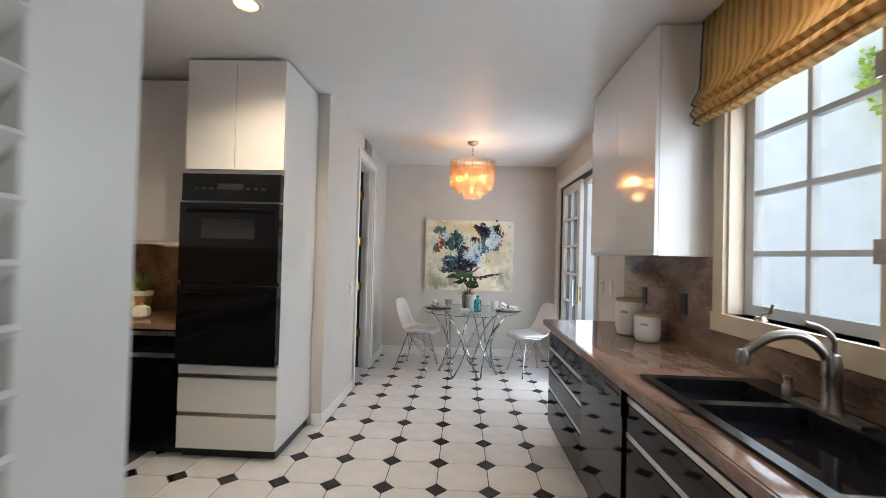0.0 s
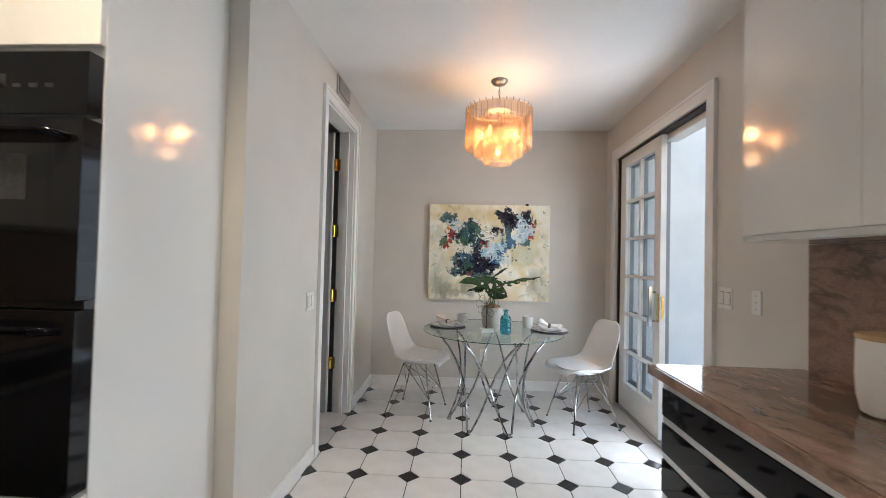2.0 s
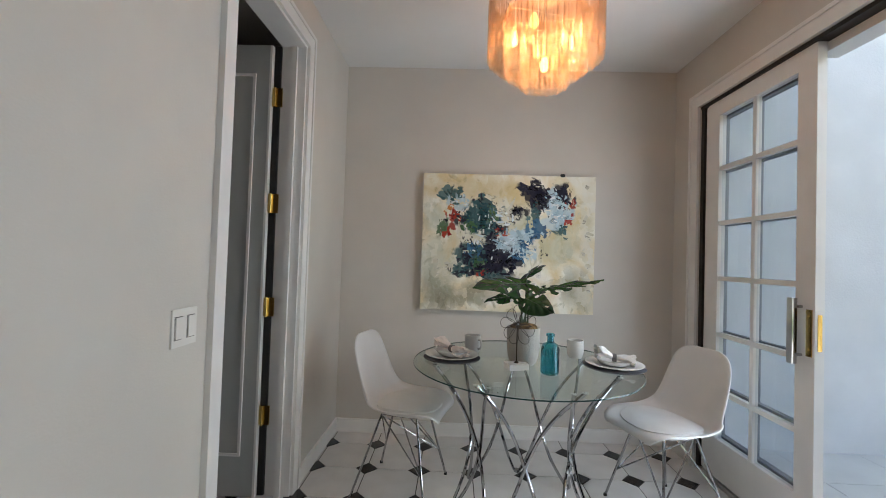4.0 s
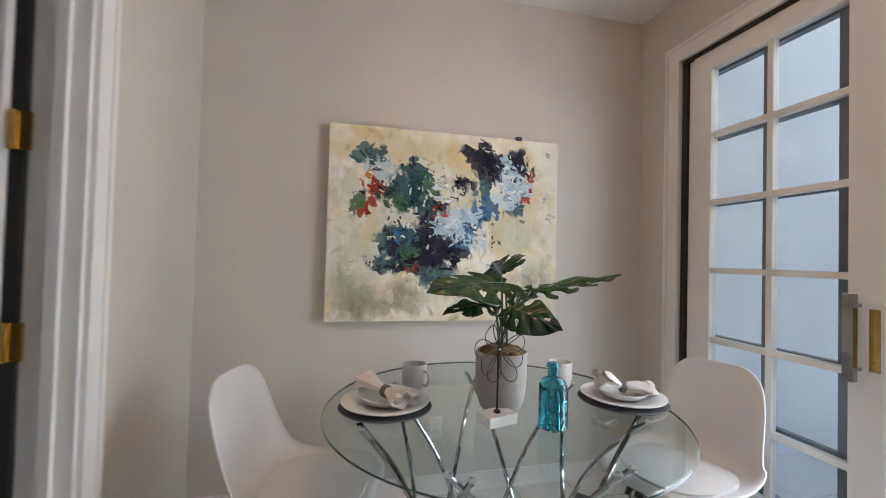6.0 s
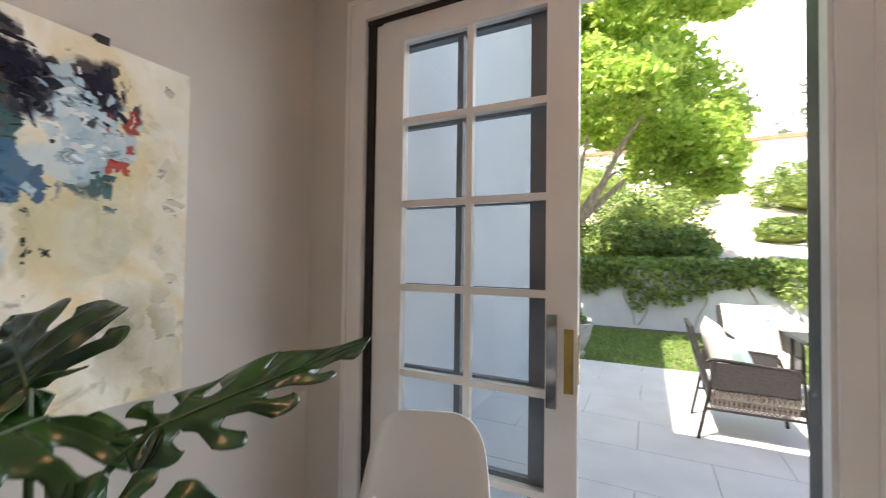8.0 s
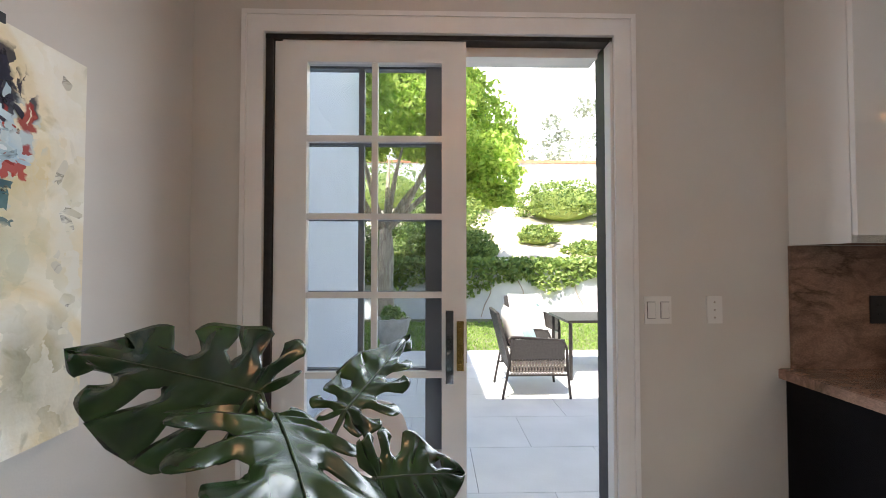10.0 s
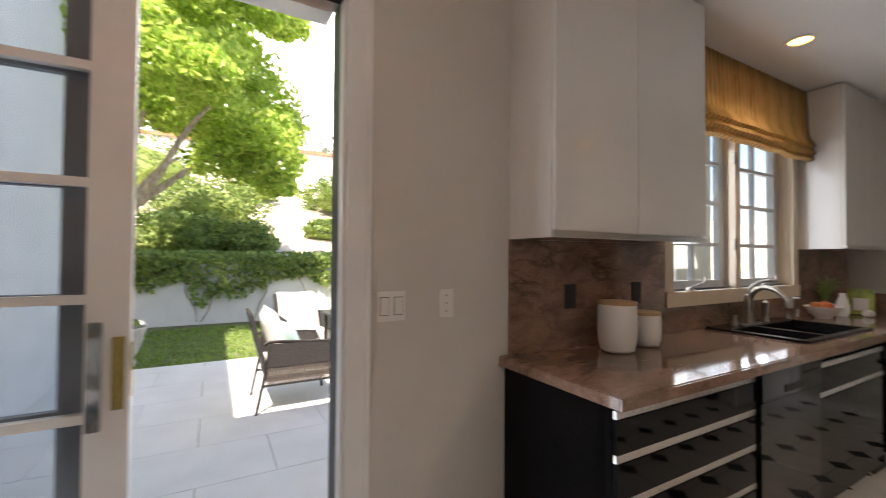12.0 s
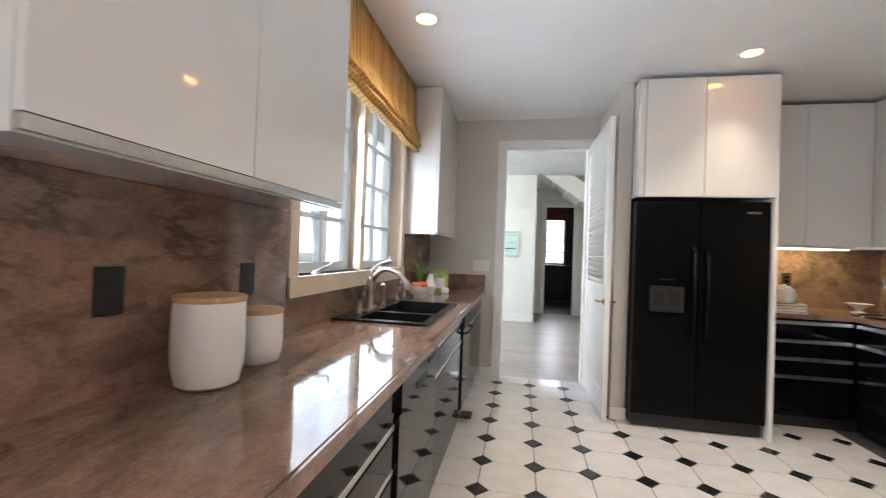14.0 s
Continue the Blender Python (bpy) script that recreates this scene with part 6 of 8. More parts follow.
# for each colour: centre (across, down; 0 to 1), spread, number and size of its strokes
STROKES = {
    "ochre": [(.25, .12, .16, .05, 16, .07), (.50, .14, .10, .07, 14, .07), (.86, .30, .04, .14, 12, .06), (.56, .40, .09, .05, 10, .05)],
    "olive": [(.08, .85, .04, .09, 14, .06), (.16, .91, .06, .04, 12, .05), (.33, .88, .05, .04, 10, .05), (.90, .82, .05, .07, 10, .05)],
    "sage": [(.06, .33, .03, .05, 8, .05), (.79, .52, .06, .07, 14, .05), (.10, .65, .05, .10, 10, .05), (.60, .36, .06, .06, 10, .05), (.30, .47, .06, .06, 12, .05)],
    "cream": [(.20, .23, .035, .05, 12, .035), (.47, .30, .055, .07, 16, .04), (.15, .70, .045, .05, 12, .04), (.21, .40, .018, .05, 8, .03), (.32, .50, .04, .045, 12, .035), (.63, .55, .03, .05, 8, .035), (.96, .50, .02, .30, 14, .04), (.58, .82, .09, .06, 10, .05)],
    "teal": [(.17, .15, .04, .035, 18, .028), (.36, .27, .045, .06, 34, .034), (.30, .33, .045, .055, 28, .034), (.37, .38, .04, .045, 22, .03), (.29, .60, .045, .055, 24, .03), (.23, .70, .03, .025, 14, .026), (.66, .28, .012, .065, 14, .024), (.82, .38, .018, .025, 8, .024), (.43, .75, .06, .03, 14, .03)],
    "green": [(.34, .65, .03, .028, 14, .026), (.27, .38, .028, .035, 12, .026), (.12, .40, .018, .04, 9, .024), (.40, .30, .018, .03, 8, .024)],
    "sky_blue": [(.53, .48, .05, .045, 30, .032), (.48, .53, .045, .035, 20, .03), (.58, .45, .035, .03, 16, .028), (.75, .15, .025, .055, 16, .03), (.80, .24, .045, .055, 26, .032), (.78, .33, .045, .035, 16, .03), (.22, .18, .028, .028, 10, .024), (.60, .57, .028, .028, 10, .026)],
    "blue": [(.665, .41, .022, .045, 18, .026), (.57, .60, .03, .025, 12, .026), (.60, .50, .028, .018, 10, .022), (.30, .56, .028, .028, 10, .024)],
    "navy": [(.64, .12, .045, .035, 34, .03), (.68, .17, .035, .045, 26, .03), (.62, .09, .03, .016, 14, .022), (.81, .11, .026, .035, 20, .028), (.825, .17, .018, .035, 12, .024), (.55, .26, .028, .022, 18, .022), (.52, .32, .008, .03, 8, .014), (.43, .60, .045, .055, 40, .032), (.50, .63, .045, .045, 34, .03), (.40, .50, .035, .035, 22, .026), (.38, .69, .06, .018, 22, .024), (.27, .72, .05, .008, 12, .016), (.33, .19, .012, .018, 8, .018), (.44, .39, .028, .018, 14, .02), (.26, .58, .018, .04, 12, .02), (.20, .31, .028, .016, 10, .02)],
    "stem": [(.40, .45, .10, .06, 14, .012), (.33, .36, .08, .08, 12, .012), (.70, .22, .06, .08, 10, .012), (.695, .55, .003, .07, 14, .010), (.725, .58, .012, .014, 6, .014), (.24, .50, .05, .006, 8, .010), (.47, .40, .012, .03, 8, .010), (.42, .22, .015, .012, 6, .012)],
    "white": [(.21, .25, .03, .05, 10, .020), (.47, .33, .045, .05, 14, .022), (.52, .47, .045, .04, 20, .020), (.31, .50, .035, .04, 12, .020), (.80, .28, .035, .05, 12, .020), (.76, .16, .02, .04, 8, .018), (.36, .31, .03, .05, 8, .014), (.44, .57, .03, .05, 6, .012)],
    "red": [(.175, .31, .014, .035, 16, .020), (.16, .42, .010, .028, 10, .018), (.45, .40, .014, .010, 8, .016), (.84, .31, .010, .018, 8, .014), (.85, .22, .003, .035, 8, .010), (.37, .74, .018, .005, 5, .012)],
    "orange": [(.155, .26, .010, .028, 8, .018)],
}
DABS = [(col, *row) for col, rows in STROKES.items() for row in rows]


def paint_masses(n, l, gen, under):
    """Knife-laid masses of paint over the ground colour: soft ellipses broken up by stroke-shaped cells."""
    coords = []
    for ang, sc, amt in ((0.5, 30, 0.035), (-0.7, 22, 0.04), (1.3, 40, 0.03)):
        mp, vo, no = n.new("ShaderNodeMapping"), n.new("ShaderNodeTexVoronoi"), n.new("ShaderNodeTexNoise")
        mp.inputs["Rotation"].default_value, mp.inputs["Scale"].default_value = (0, ang, 0), (1.0, 0.0, 0.45)
        l.new(gen, mp.inputs[0])
        no.inputs["Scale"].default_value, no.inputs["Detail"].default_value = 30, 6
        l.new(gen, no.inputs["Vector"])
        wob = n.new("ShaderNodeVectorMath")
        wob.operation = "MULTIPLY_ADD"
        wob.inputs[1].default_value = (0.05, 0.0, 0.05)
        l.new(no.outputs["Color"], wob.inputs[0]), l.new(mp.outputs[0], wob.inputs[2])
        vo.inputs["Scale"].default_value = sc
        l.new(wob.outputs[0], vo.inputs["Vector"])
        s1, s2 = n.new("ShaderNodeVectorMath"), n.new("ShaderNodeVectorMath")
        s1.operation, s2.operation = "MULTIPLY_ADD", "MULTIPLY_ADD"
        s1.inputs[1].default_value = (amt * 2, 0, amt * 2)
        s2.inputs[1].default_value = (0.05, 0, 0.05)
        off = n.new("ShaderNodeVectorMath")
        off.inputs[1].default_value = (-amt - 0.025, 0, -amt - 0.025)
        l.new(gen, off.inputs[0])
        l.new(vo.outputs["Color"], s1.inputs[0]), l.new(off.outputs[0], s1.inputs[2])
        l.new(no.outputs["Color"], s2.inputs[0]), l.new(s1.outputs[0], s2.inputs[2])
        coords.append((s2.outputs[0], vo.outputs["Color"]))
    out = under
    for i, (col, cu_, cv_, su_, sv_, cnt, size) in enumerate(d for d in DABS if d[0] not in ("white", "stem")):
        co, cell = coords[i % 3]
        wash = col in ("sage", "olive", "ochre", "cream")
        f_ = 0.6 if col in ("red", "orange", "stem") else 1.3
        sx, sz = 1 / (su_ * f_ + 0.012), 1 / (sv_ * f_ + 0.012)
        q, ln, mr, mx, cm = n.new("ShaderNodeVectorMath"), n.new("ShaderNodeVectorMath"), n.new("ShaderNodeMapRange"), n.new("ShaderNodeMix"), n.new("ShaderNodeMix")
        q.operation, ln.operation = "MULTIPLY_ADD", "LENGTH"
        q.inputs[1].default_value, q.inputs[2].default_value = (sx, 0, sz), (-cu_ * sx, 0, -(1 - cv_) * sz)
        l.new(co, q.inputs[0]), l.new(q.outputs[0], ln.inputs[0])
        mr.inputs[1].default_value, mr.inputs[2].default_value = (1.7, 0.5) if wash else (1.25, 0.95)
        mr.inputs[4].default_value = {"ochre": 0.55, "olive": 0.75, "sage": 0.5, "cream": 0.8, "sky_blue": 0.8}.get(col, 0.93)
        l.new(ln.outputs["Value"], mr.inputs[0])
        cm.data_type = mx.data_type = "RGBA"
        cm.inputs[6].default_value, cm.inputs[7].default_value = (*DAB[col][0], 1), (*DAB[col][1], 1)
        sp = n.new("ShaderNodeSeparateColor")
        l.new(cell, sp.inputs[0]), l.new(sp.outputs[i % 3], cm.inputs[0])
        l.new(mr.outputs[0], mx.inputs[0]), l.new(out, mx.inputs[6]), l.new(cm.outputs[2], mx.inputs[7])
        out = mx.outputs[2]
    return out


def canvas_mat():
    m, n, l, b = node_mat("cream_painted_canvas")
    tc = n.new("ShaderNodeTexCoord")
    a, c, w = n.new("ShaderNodeTexNoise"), n.new("ShaderNodeTexNoise"), n.new("ShaderNodeTexNoise")
    a.inputs["Scale"].default_value, a.inputs["Detail"].default_value, a.inputs["Distortion"].default_value = 3.2, 8, 1.5
    c.inputs["Scale"].default_value, c.inputs["Detail"].default_value, c.inputs["Distortion"].default_value = 5.5, 10, 2.5
    w.inputs["Scale"].default_value, w.inputs["Detail"].default_value = 60, 6
    for t in (a, c, w):
        l.new(tc.outputs["Object"], t.inputs["Vector"])
    r1, r2 = n.new("ShaderNodeValToRGB"), n.new("ShaderNodeValToRGB")
    e = r1.color_ramp.elements
    e[0].position, e[0].color, e[1].position, e[1].color = 0.36, (0.72, 0.60, 0.36, 1), 0.60, (0.83, 0.81, 0.71, 1)
    l.new(a.outputs["Fac"], r1.inputs[0])
    e = r2.color_ramp.elements
    e[0].position, e[0].color, e[1].position, e[1].color = 0.58, (1, 1, 1, 1), 0.75, (0.50, 0.50, 0.40, 1)
    l.new(c.outputs["Fac"], r2.inputs[0])
    mx = n.new("ShaderNodeMix")
    mx.data_type, mx.blend_type = "RGBA", "MULTIPLY"
    mx.inputs[0].default_value = 1
    l.new(r1.outputs[0], mx.inputs[6]), l.new(r2.outputs[0], mx.inputs[7])
    l.new(paint_masses(n, l, tc.outputs["Generated"], mx.outputs[2]), b.inputs["Base Color"])
    b.inputs["Roughness"].default_value = 0.55
    b.inputs["Specular IOR Level"].default_value = 0.15
    bp = n.new("ShaderNodeBump")
    bp.inputs["Strength"].default_value, bp.inputs["Distance"].default_value = 0.5, 0.004
    l.new(w.outputs["Fac"], bp.inputs["Height"]), l.new(bp.outputs[0], b.inputs["Normal"])
    return m


pa = thing("painting", ((PX0 + PX1) / 2, YF, PZ0), "large abstract canvas in cream, teal, navy and red", "painting")
part("canvas", box(PX0, PX1, PY, YF - 0.003, PZ0, PZ1), canvas_mat(), pa, bevel=0.004)
def ragged(m, top):
    """Dry-brush edges: the paint skips over parts of the canvas."""
    n, l = m.node_tree.nodes, m.node_tree.links
    b, o = n["Principled BSDF"], n["Material Output"]
    tc, mp, no, st = n.new("ShaderNodeTexCoord"), n.new("ShaderNodeMapping"), n.new("ShaderNodeTexNoise"), n.new("ShaderNodeMapRange")
    mp.inputs["Scale"].default_value, mp.inputs["Rotation"].default_value = (1, 1, 2.6), (0, 0.6, 0)
    no.inputs["Scale"].default_value, no.inputs["Detail"].default_value, no.inputs["Distortion"].default_value = 15, 5, 1.2
    l.new(tc.outputs["Object"], mp.inputs[0]), l.new(mp.outputs[0], no.inputs["Vector"])
    st.inputs[1].default_value, st.inputs[2].default_value = 0.28, 0.44
    st.inputs[4].default_value = top
    l.new(no.outputs["Fac"], st.inputs[0]), l.new(st.outputs[0], b.inputs["Alpha"])
    return m


for k, (a, b) in DAB.items():
    M["paint_" + k] = ragged(pbr("paint_" + k, a, b, 14, 0.5, bump=0.15, bscale=70, spec=0.15, per_object=0.16, island=True, stretch=(1, 1, 0.6)), 0.30 if k in ("sage", "olive", "ochre") else 0.93)
dr_ = random.Random(11)
layer = 0
for col, cu_, cv_, su_, sv_, cnt, size in DABS:
    if col in ("sage", "olive", "ochre"):
        continue
    bm = bmesh.new()
    for _ in range(int(cnt * (0.5 if col == "red" else 0.9))):
        layer += 1
        x = PX0 + (PX1 - PX0) * min(0.975, max(0.025, dr_.gauss(cu_, su_ * 0.75)))
        z = PZ1 - (PZ1 - PZ0) * min(0.97, max(0.03, dr_.gauss(cv_, sv_ * 0.75)))
        yv = PY - 0.0012 - max(0, layer + dr_.gauss(0, 260)) * 0.0000012 - layer * 1e-9
        th = dr_.choice((0.2, 1.1, 1.6, 2.4, 2.9)) + dr_.uniform(-0.4, 0.4)
        ln, wd = size * dr_.choice((0.35, 0.6, 0.9, 1.5)) * dr_.uniform(0.6, 1.1), size * dr_.uniform(0.10, 0.5)
        N = 11
        vs = []
        for k in range(N):
            a = 2 * math.pi * k / N
            e_ = dr_.uniform(0.62, 1.15)
            p, q = ln * e_ * math.copysign(abs(math.cos(a)) ** 0.6, math.cos(a)), wd * e_ * math.copysign(abs(math.sin(a)) ** 0.6, math.sin(a))
            xx, zz = x + p * math.cos(th) - q * math.sin(th), z + p * math.sin(th) + q * math.cos(th)
            vs.append(bm.verts.new((min(max(xx, PX0 + 0.006), PX1 - 0.006), yv, min(max(zz, PZ0 + 0.006), PZ1 - 0.006))))
        bm.faces.new(vs)
    part("paint_layer", bm, M["paint_" + col], pa, col.replace("_", " ") + " brush strokes", kind="stuff")
part("hanging_clip", box(0.60, 0.63, PY - 0.004, PY + 0.02, PZ1 - 0.006, PZ1 + 0.016), M["black_matt"], pa, "small dark clip")

# ---- chandelier ----


def rod_mat():
    """Frosted peach glass: lit through from the bulbs, with rippled glints."""
    m, n, l, b = node_mat("peach_fluted_glass")
    n.remove(b)
    tl, gl, tr, di = n.new("ShaderNodeBsdfTranslucent"), n.new("ShaderNodeBsdfGlossy"), n.new("ShaderNodeBsdfTransparent"), n.new("ShaderNodeBsdfDiffuse")
    tc, no, r = n.new("ShaderNodeTexCoord"), n.new("ShaderNodeTexNoise"), n.new("ShaderNodeValToRGB")
    no.inputs["Scale"].default_value, no.inputs["Detail"].default_value = 55, 4
    l.new(tc.outputs["Object"], no.inputs["Vector"])
    e = r.color_ramp.elements
    e[0].position, e[0].color, e[1].position, e[1].color = 0.42, (0.34, 0.19, 0.12, 1), 0.60, (0.66, 0.45, 0.32, 1)
    l.new(no.outputs["Fac"], r.inputs[0]), l.new(r.outputs[0], tl.inputs[0]), l.new(r.outputs[0], di.inputs[0])
    gl.inputs["Roughness"].default_value = 0.07
    gl.inputs["Color"].default_value = (1.0, 0.9, 0.8, 1)
    bp = n.new("ShaderNodeBump")
    bp.inputs["Strength"].default_value, bp.inputs["Distance"].default_value = 1.0, 0.012
    l.new(no.outputs["Fac"], bp.inputs["Height"]), l.new(bp.outputs[0], gl.inputs["Normal"])
    tr.inputs[0].default_value = (1.0, 0.93, 0.85, 1)
    m0, m1, m2 = n.new("ShaderNodeMixShader"), n.new("ShaderNodeMixShader"), n.new("ShaderNodeMixShader")
    m0.inputs[0].default_value, m1.inputs[0].default_value, m2.inputs[0].default_value = 0.25, 0.89, 0.10
    l.new(tl.outputs[0], m0.inputs[1]), l.new(di.outputs[0], m0.inputs[2])
    l.new(m0.outputs[0], m1.inputs[1]), l.new(tr.outputs[0], m1.inputs[2])
    l.new(m1.outputs[0], m2.inputs[1]), l.new(gl.outputs[0], m2.inputs[2])
    l.new(m2.outputs[0], n["Material Output"].inputs[0])
    return m


M["rod_glass"] = rod_mat()
CH = Vector((0.222, 2.178, 0))
cd = thing("chandelier", CH + Vector((0, 0, CEIL)), "three-tier chandelier of peach glass rods, lit", "chandelier")
part("canopy", lathe([(0, CEIL - 0.045), (0.012, CEIL - 0.045), (0.045, CEIL - 0.032), (0.062, CEIL - 0.012), (0.064, CEIL - 0.001), (0, CEIL - 0.001)], 32, CH), M["nickel"], cd, "brushed nickel ceiling canopy", smooth=True)
for k in range(5):
    zc = CEIL - 0.065 - k * 0.030
    d = Vector((1, 0, 0)) if k % 2 else Vector((0, 1, 0))
    part("chain_link", tube([CH + Vector((0, 0, zc)) + d * 0.008 * math.cos(a) + Vector((0, 0, 0.021 * math.sin(a))) for a in [i * math.pi / 6 for i in range(12)]], 0.0022, 6, closed=True), M["nickel"], cd)
# plate is added to cut the lamps' bright spot on the ceiling
part("top_plate", lathe([(0, 2.462), (0.08, 2.462), (0.08, 2.466), (0, 2.468)], 40, CH), M["trim"], cd, "thin white plate added to block upward light", smooth=True)
part("stem", tube([CH + Vector((0, 0, 2.46)), CH + Vector((0, 0, 2.50))], 0.006), M["nickel"], cd)
part("centre_rod", tube([CH + Vector((0, 0, 2.20)), CH + Vector((0, 0, 2.50))], 0.006), M["nickel"], cd)
TIERS = [(0.240, 2.470, 0.300, 62), (0.172, 2.385, 0.270, 44), (0.098, 2.300, 0.245, 26)]
for r, ztop, ln, cnt in TIERS:
    ring = part("ring", tube([CH + Vector((r * math.cos(a), r * math.sin(a), ztop)) for a in [i * 2 * math.pi / 48 for i in range(48)]], 0.003, 6, closed=True), M["trim"], cd, "thin white tier ring", smooth=True)
    for k in range(4):
        a = k * math.pi / 2 + 0.3
        part("spoke", tube([CH + Vector((0, 0, ztop + 0.01)), CH + Vector((r * math.cos(a), r * math.sin(a), ztop))], 0.0025, 6), M["trim"], cd)
    rb_ = bmesh.new()
    N = 9
    prof_ = [(0.0, 0.0), (0.007, 0.002), (0.0115, 0.010), (0.0115, ln - 0.008), (0.008, ln), (0, ln)]
    lathe([(q * (1.0), z - ln) for q, z in prof_], N, (0, 0, 0), rb_)
    for v in rb_.verts:
        if abs(v.co.x) + abs(v.co.y) > 1e-4:
            f_ = 1 + 0.22 * math.cos(3 * math.atan2(v.co.y, v.co.x))
            v.co.x *= f_
            v.co.y *= f_
    me = bpy.data.meshes.new("glass_rod")
    bmesh.ops.recalc_face_normals(rb_, faces=rb_.faces)
    rb_.to_mesh(me)
    rb_.free()
    me.materials.append(M["rod_glass"])
    for p_ in me.polygons:
        p_.use_smooth = True
    hk = bpy.data.meshes.new("hook")
    hb = tube([(0, 0, -0.004), (0.002, 0, 0.010), (0.006, 0, 0.015)], 0.0026, 5)
    hb.to_mesh(hk)
    hb.free()
    hk.materials.append(M["black_matt"])
    for k in range(cnt):
        a = 2 * math.pi * k / cnt
        for nm, d_, rr_ in (("glass_rod", me, r + 0.006 * (k % 2) - 0.003), ("hook", hk, r + 0.003)):
            if nm == "hook" and k % 2:
                continue
            ob = new(nm, d_)
            ob.parent = cd
            ob.location = (rr_ * math.cos(a), rr_ * math.sin(a), ztop - CEIL)
            ob.rotation_euler = (0, 0, a + (0 if nm == "hook" else k * 2.4))
BULB = glow_mat("lit_bulb", (1.0, 0.62, 0.26), 1.8)
for k in range(5):
    a = k * 2 * math.pi / 5 + 0.4
    rr_, z = (0.135, 2.30) if k < 4 else (0.0, 2.17)
    p_ = CH + Vector((rr_ * math.cos(a), rr_ * math.sin(a), z))
    part("bulb", lathe([(0, -0.045), (0.012, -0.04), (0.019, -0.02), (0.016, 0.0), (0.008, 0.02), (0, 0.022)], 14, p_), BULB, cd, "lit candle bulb", smooth=True)
for k, (dx, dy, z) in enumerate(((0.067, 0.111, 2.27), (-0.120, -0.05, 2.27), (0.085, -0.098, 2.27), (0, 0, 2.12))):
    point_lamp("chandelier_lamp", CH + Vector((dx, dy, z)), 1.45 if k < 3 else 0.3, (1.0, 0.64, 0.36), 0.05)

# ---- things on the table ----


def monstera_mat():
    m, n, l, b = node_mat("waxy_monstera_leaf")
    tc, no, r = n.new("ShaderNodeTexCoord"), n.new("ShaderNodeTexNoise"), n.new("ShaderNodeValToRGB")
    no.inputs["Scale"].default_value, no.inputs["Detail"].default_value = 9, 5
    l.new(tc.outputs["Object"], no.inputs["Vector"])
    e = r.color_ramp.elements
    e[0].position, e[0].color, e[1].position, e[1].color = 0.35, (0.008, 0.030, 0.012, 1), 0.72, (0.033, 0.088, 0.015, 1)
    l.new(no.outputs["Fac"], r.inputs[0]), l.new(r.outputs[0], b.inputs["Base Color"])
    b.inputs["Roughness"].default_value = 0.23
    b.inputs["Specular IOR Level"].default_value = 0.5
    tl, ms = n.new("ShaderNodeBsdfTranslucent"), n.new("ShaderNodeMixShader")
    tl.inputs[0].default_value = (0.10, 0.22, 0.03, 1)
    ms.inputs[0].default_value = 0.07
    l.new(b.outputs[0], ms.inputs[1]), l.new(tl.outputs[0], ms.inputs[2])
    l.new(ms.outputs[0], n["Material Output"].inputs[0])
    return m


M["monstera"] = monstera_mat()
M["stem"] = pbr("green_plant_stem", (0.05, 0.09, 0.03), (0.03, 0.06, 0.02), 12, 0.5)
M["pot"] = pbr("grey_cement_pot", (0.40, 0.37, 0.335), (0.33, 0.305, 0.275), 9, 0.85, bump=0.3, bscale=120)
M["moss"] = pbr("brown_moss", (0.24, 0.14, 0.05), (0.10, 0.06, 0.02), 40, 0.95, bump=1.0, bscale=90)


RIM = ((-0.10, 0.10), (-0.11, 0.30), (0.02, 0.46), (0.22, 0.51), (0.44, 0.46), (0.64, 0.35), (0.84, 0.18), (1.0, 0.0))
ROOT = (0.0, 0.01, 0.04, 0.12, 0.25, 0.43, 0.66, 0.98)


def along(values, p):
    x = p * (len(values) - 1)
    k = min(int(x), len(values) - 2)
    return values[k] + (values[k + 1] - values[k]) * (x - k)


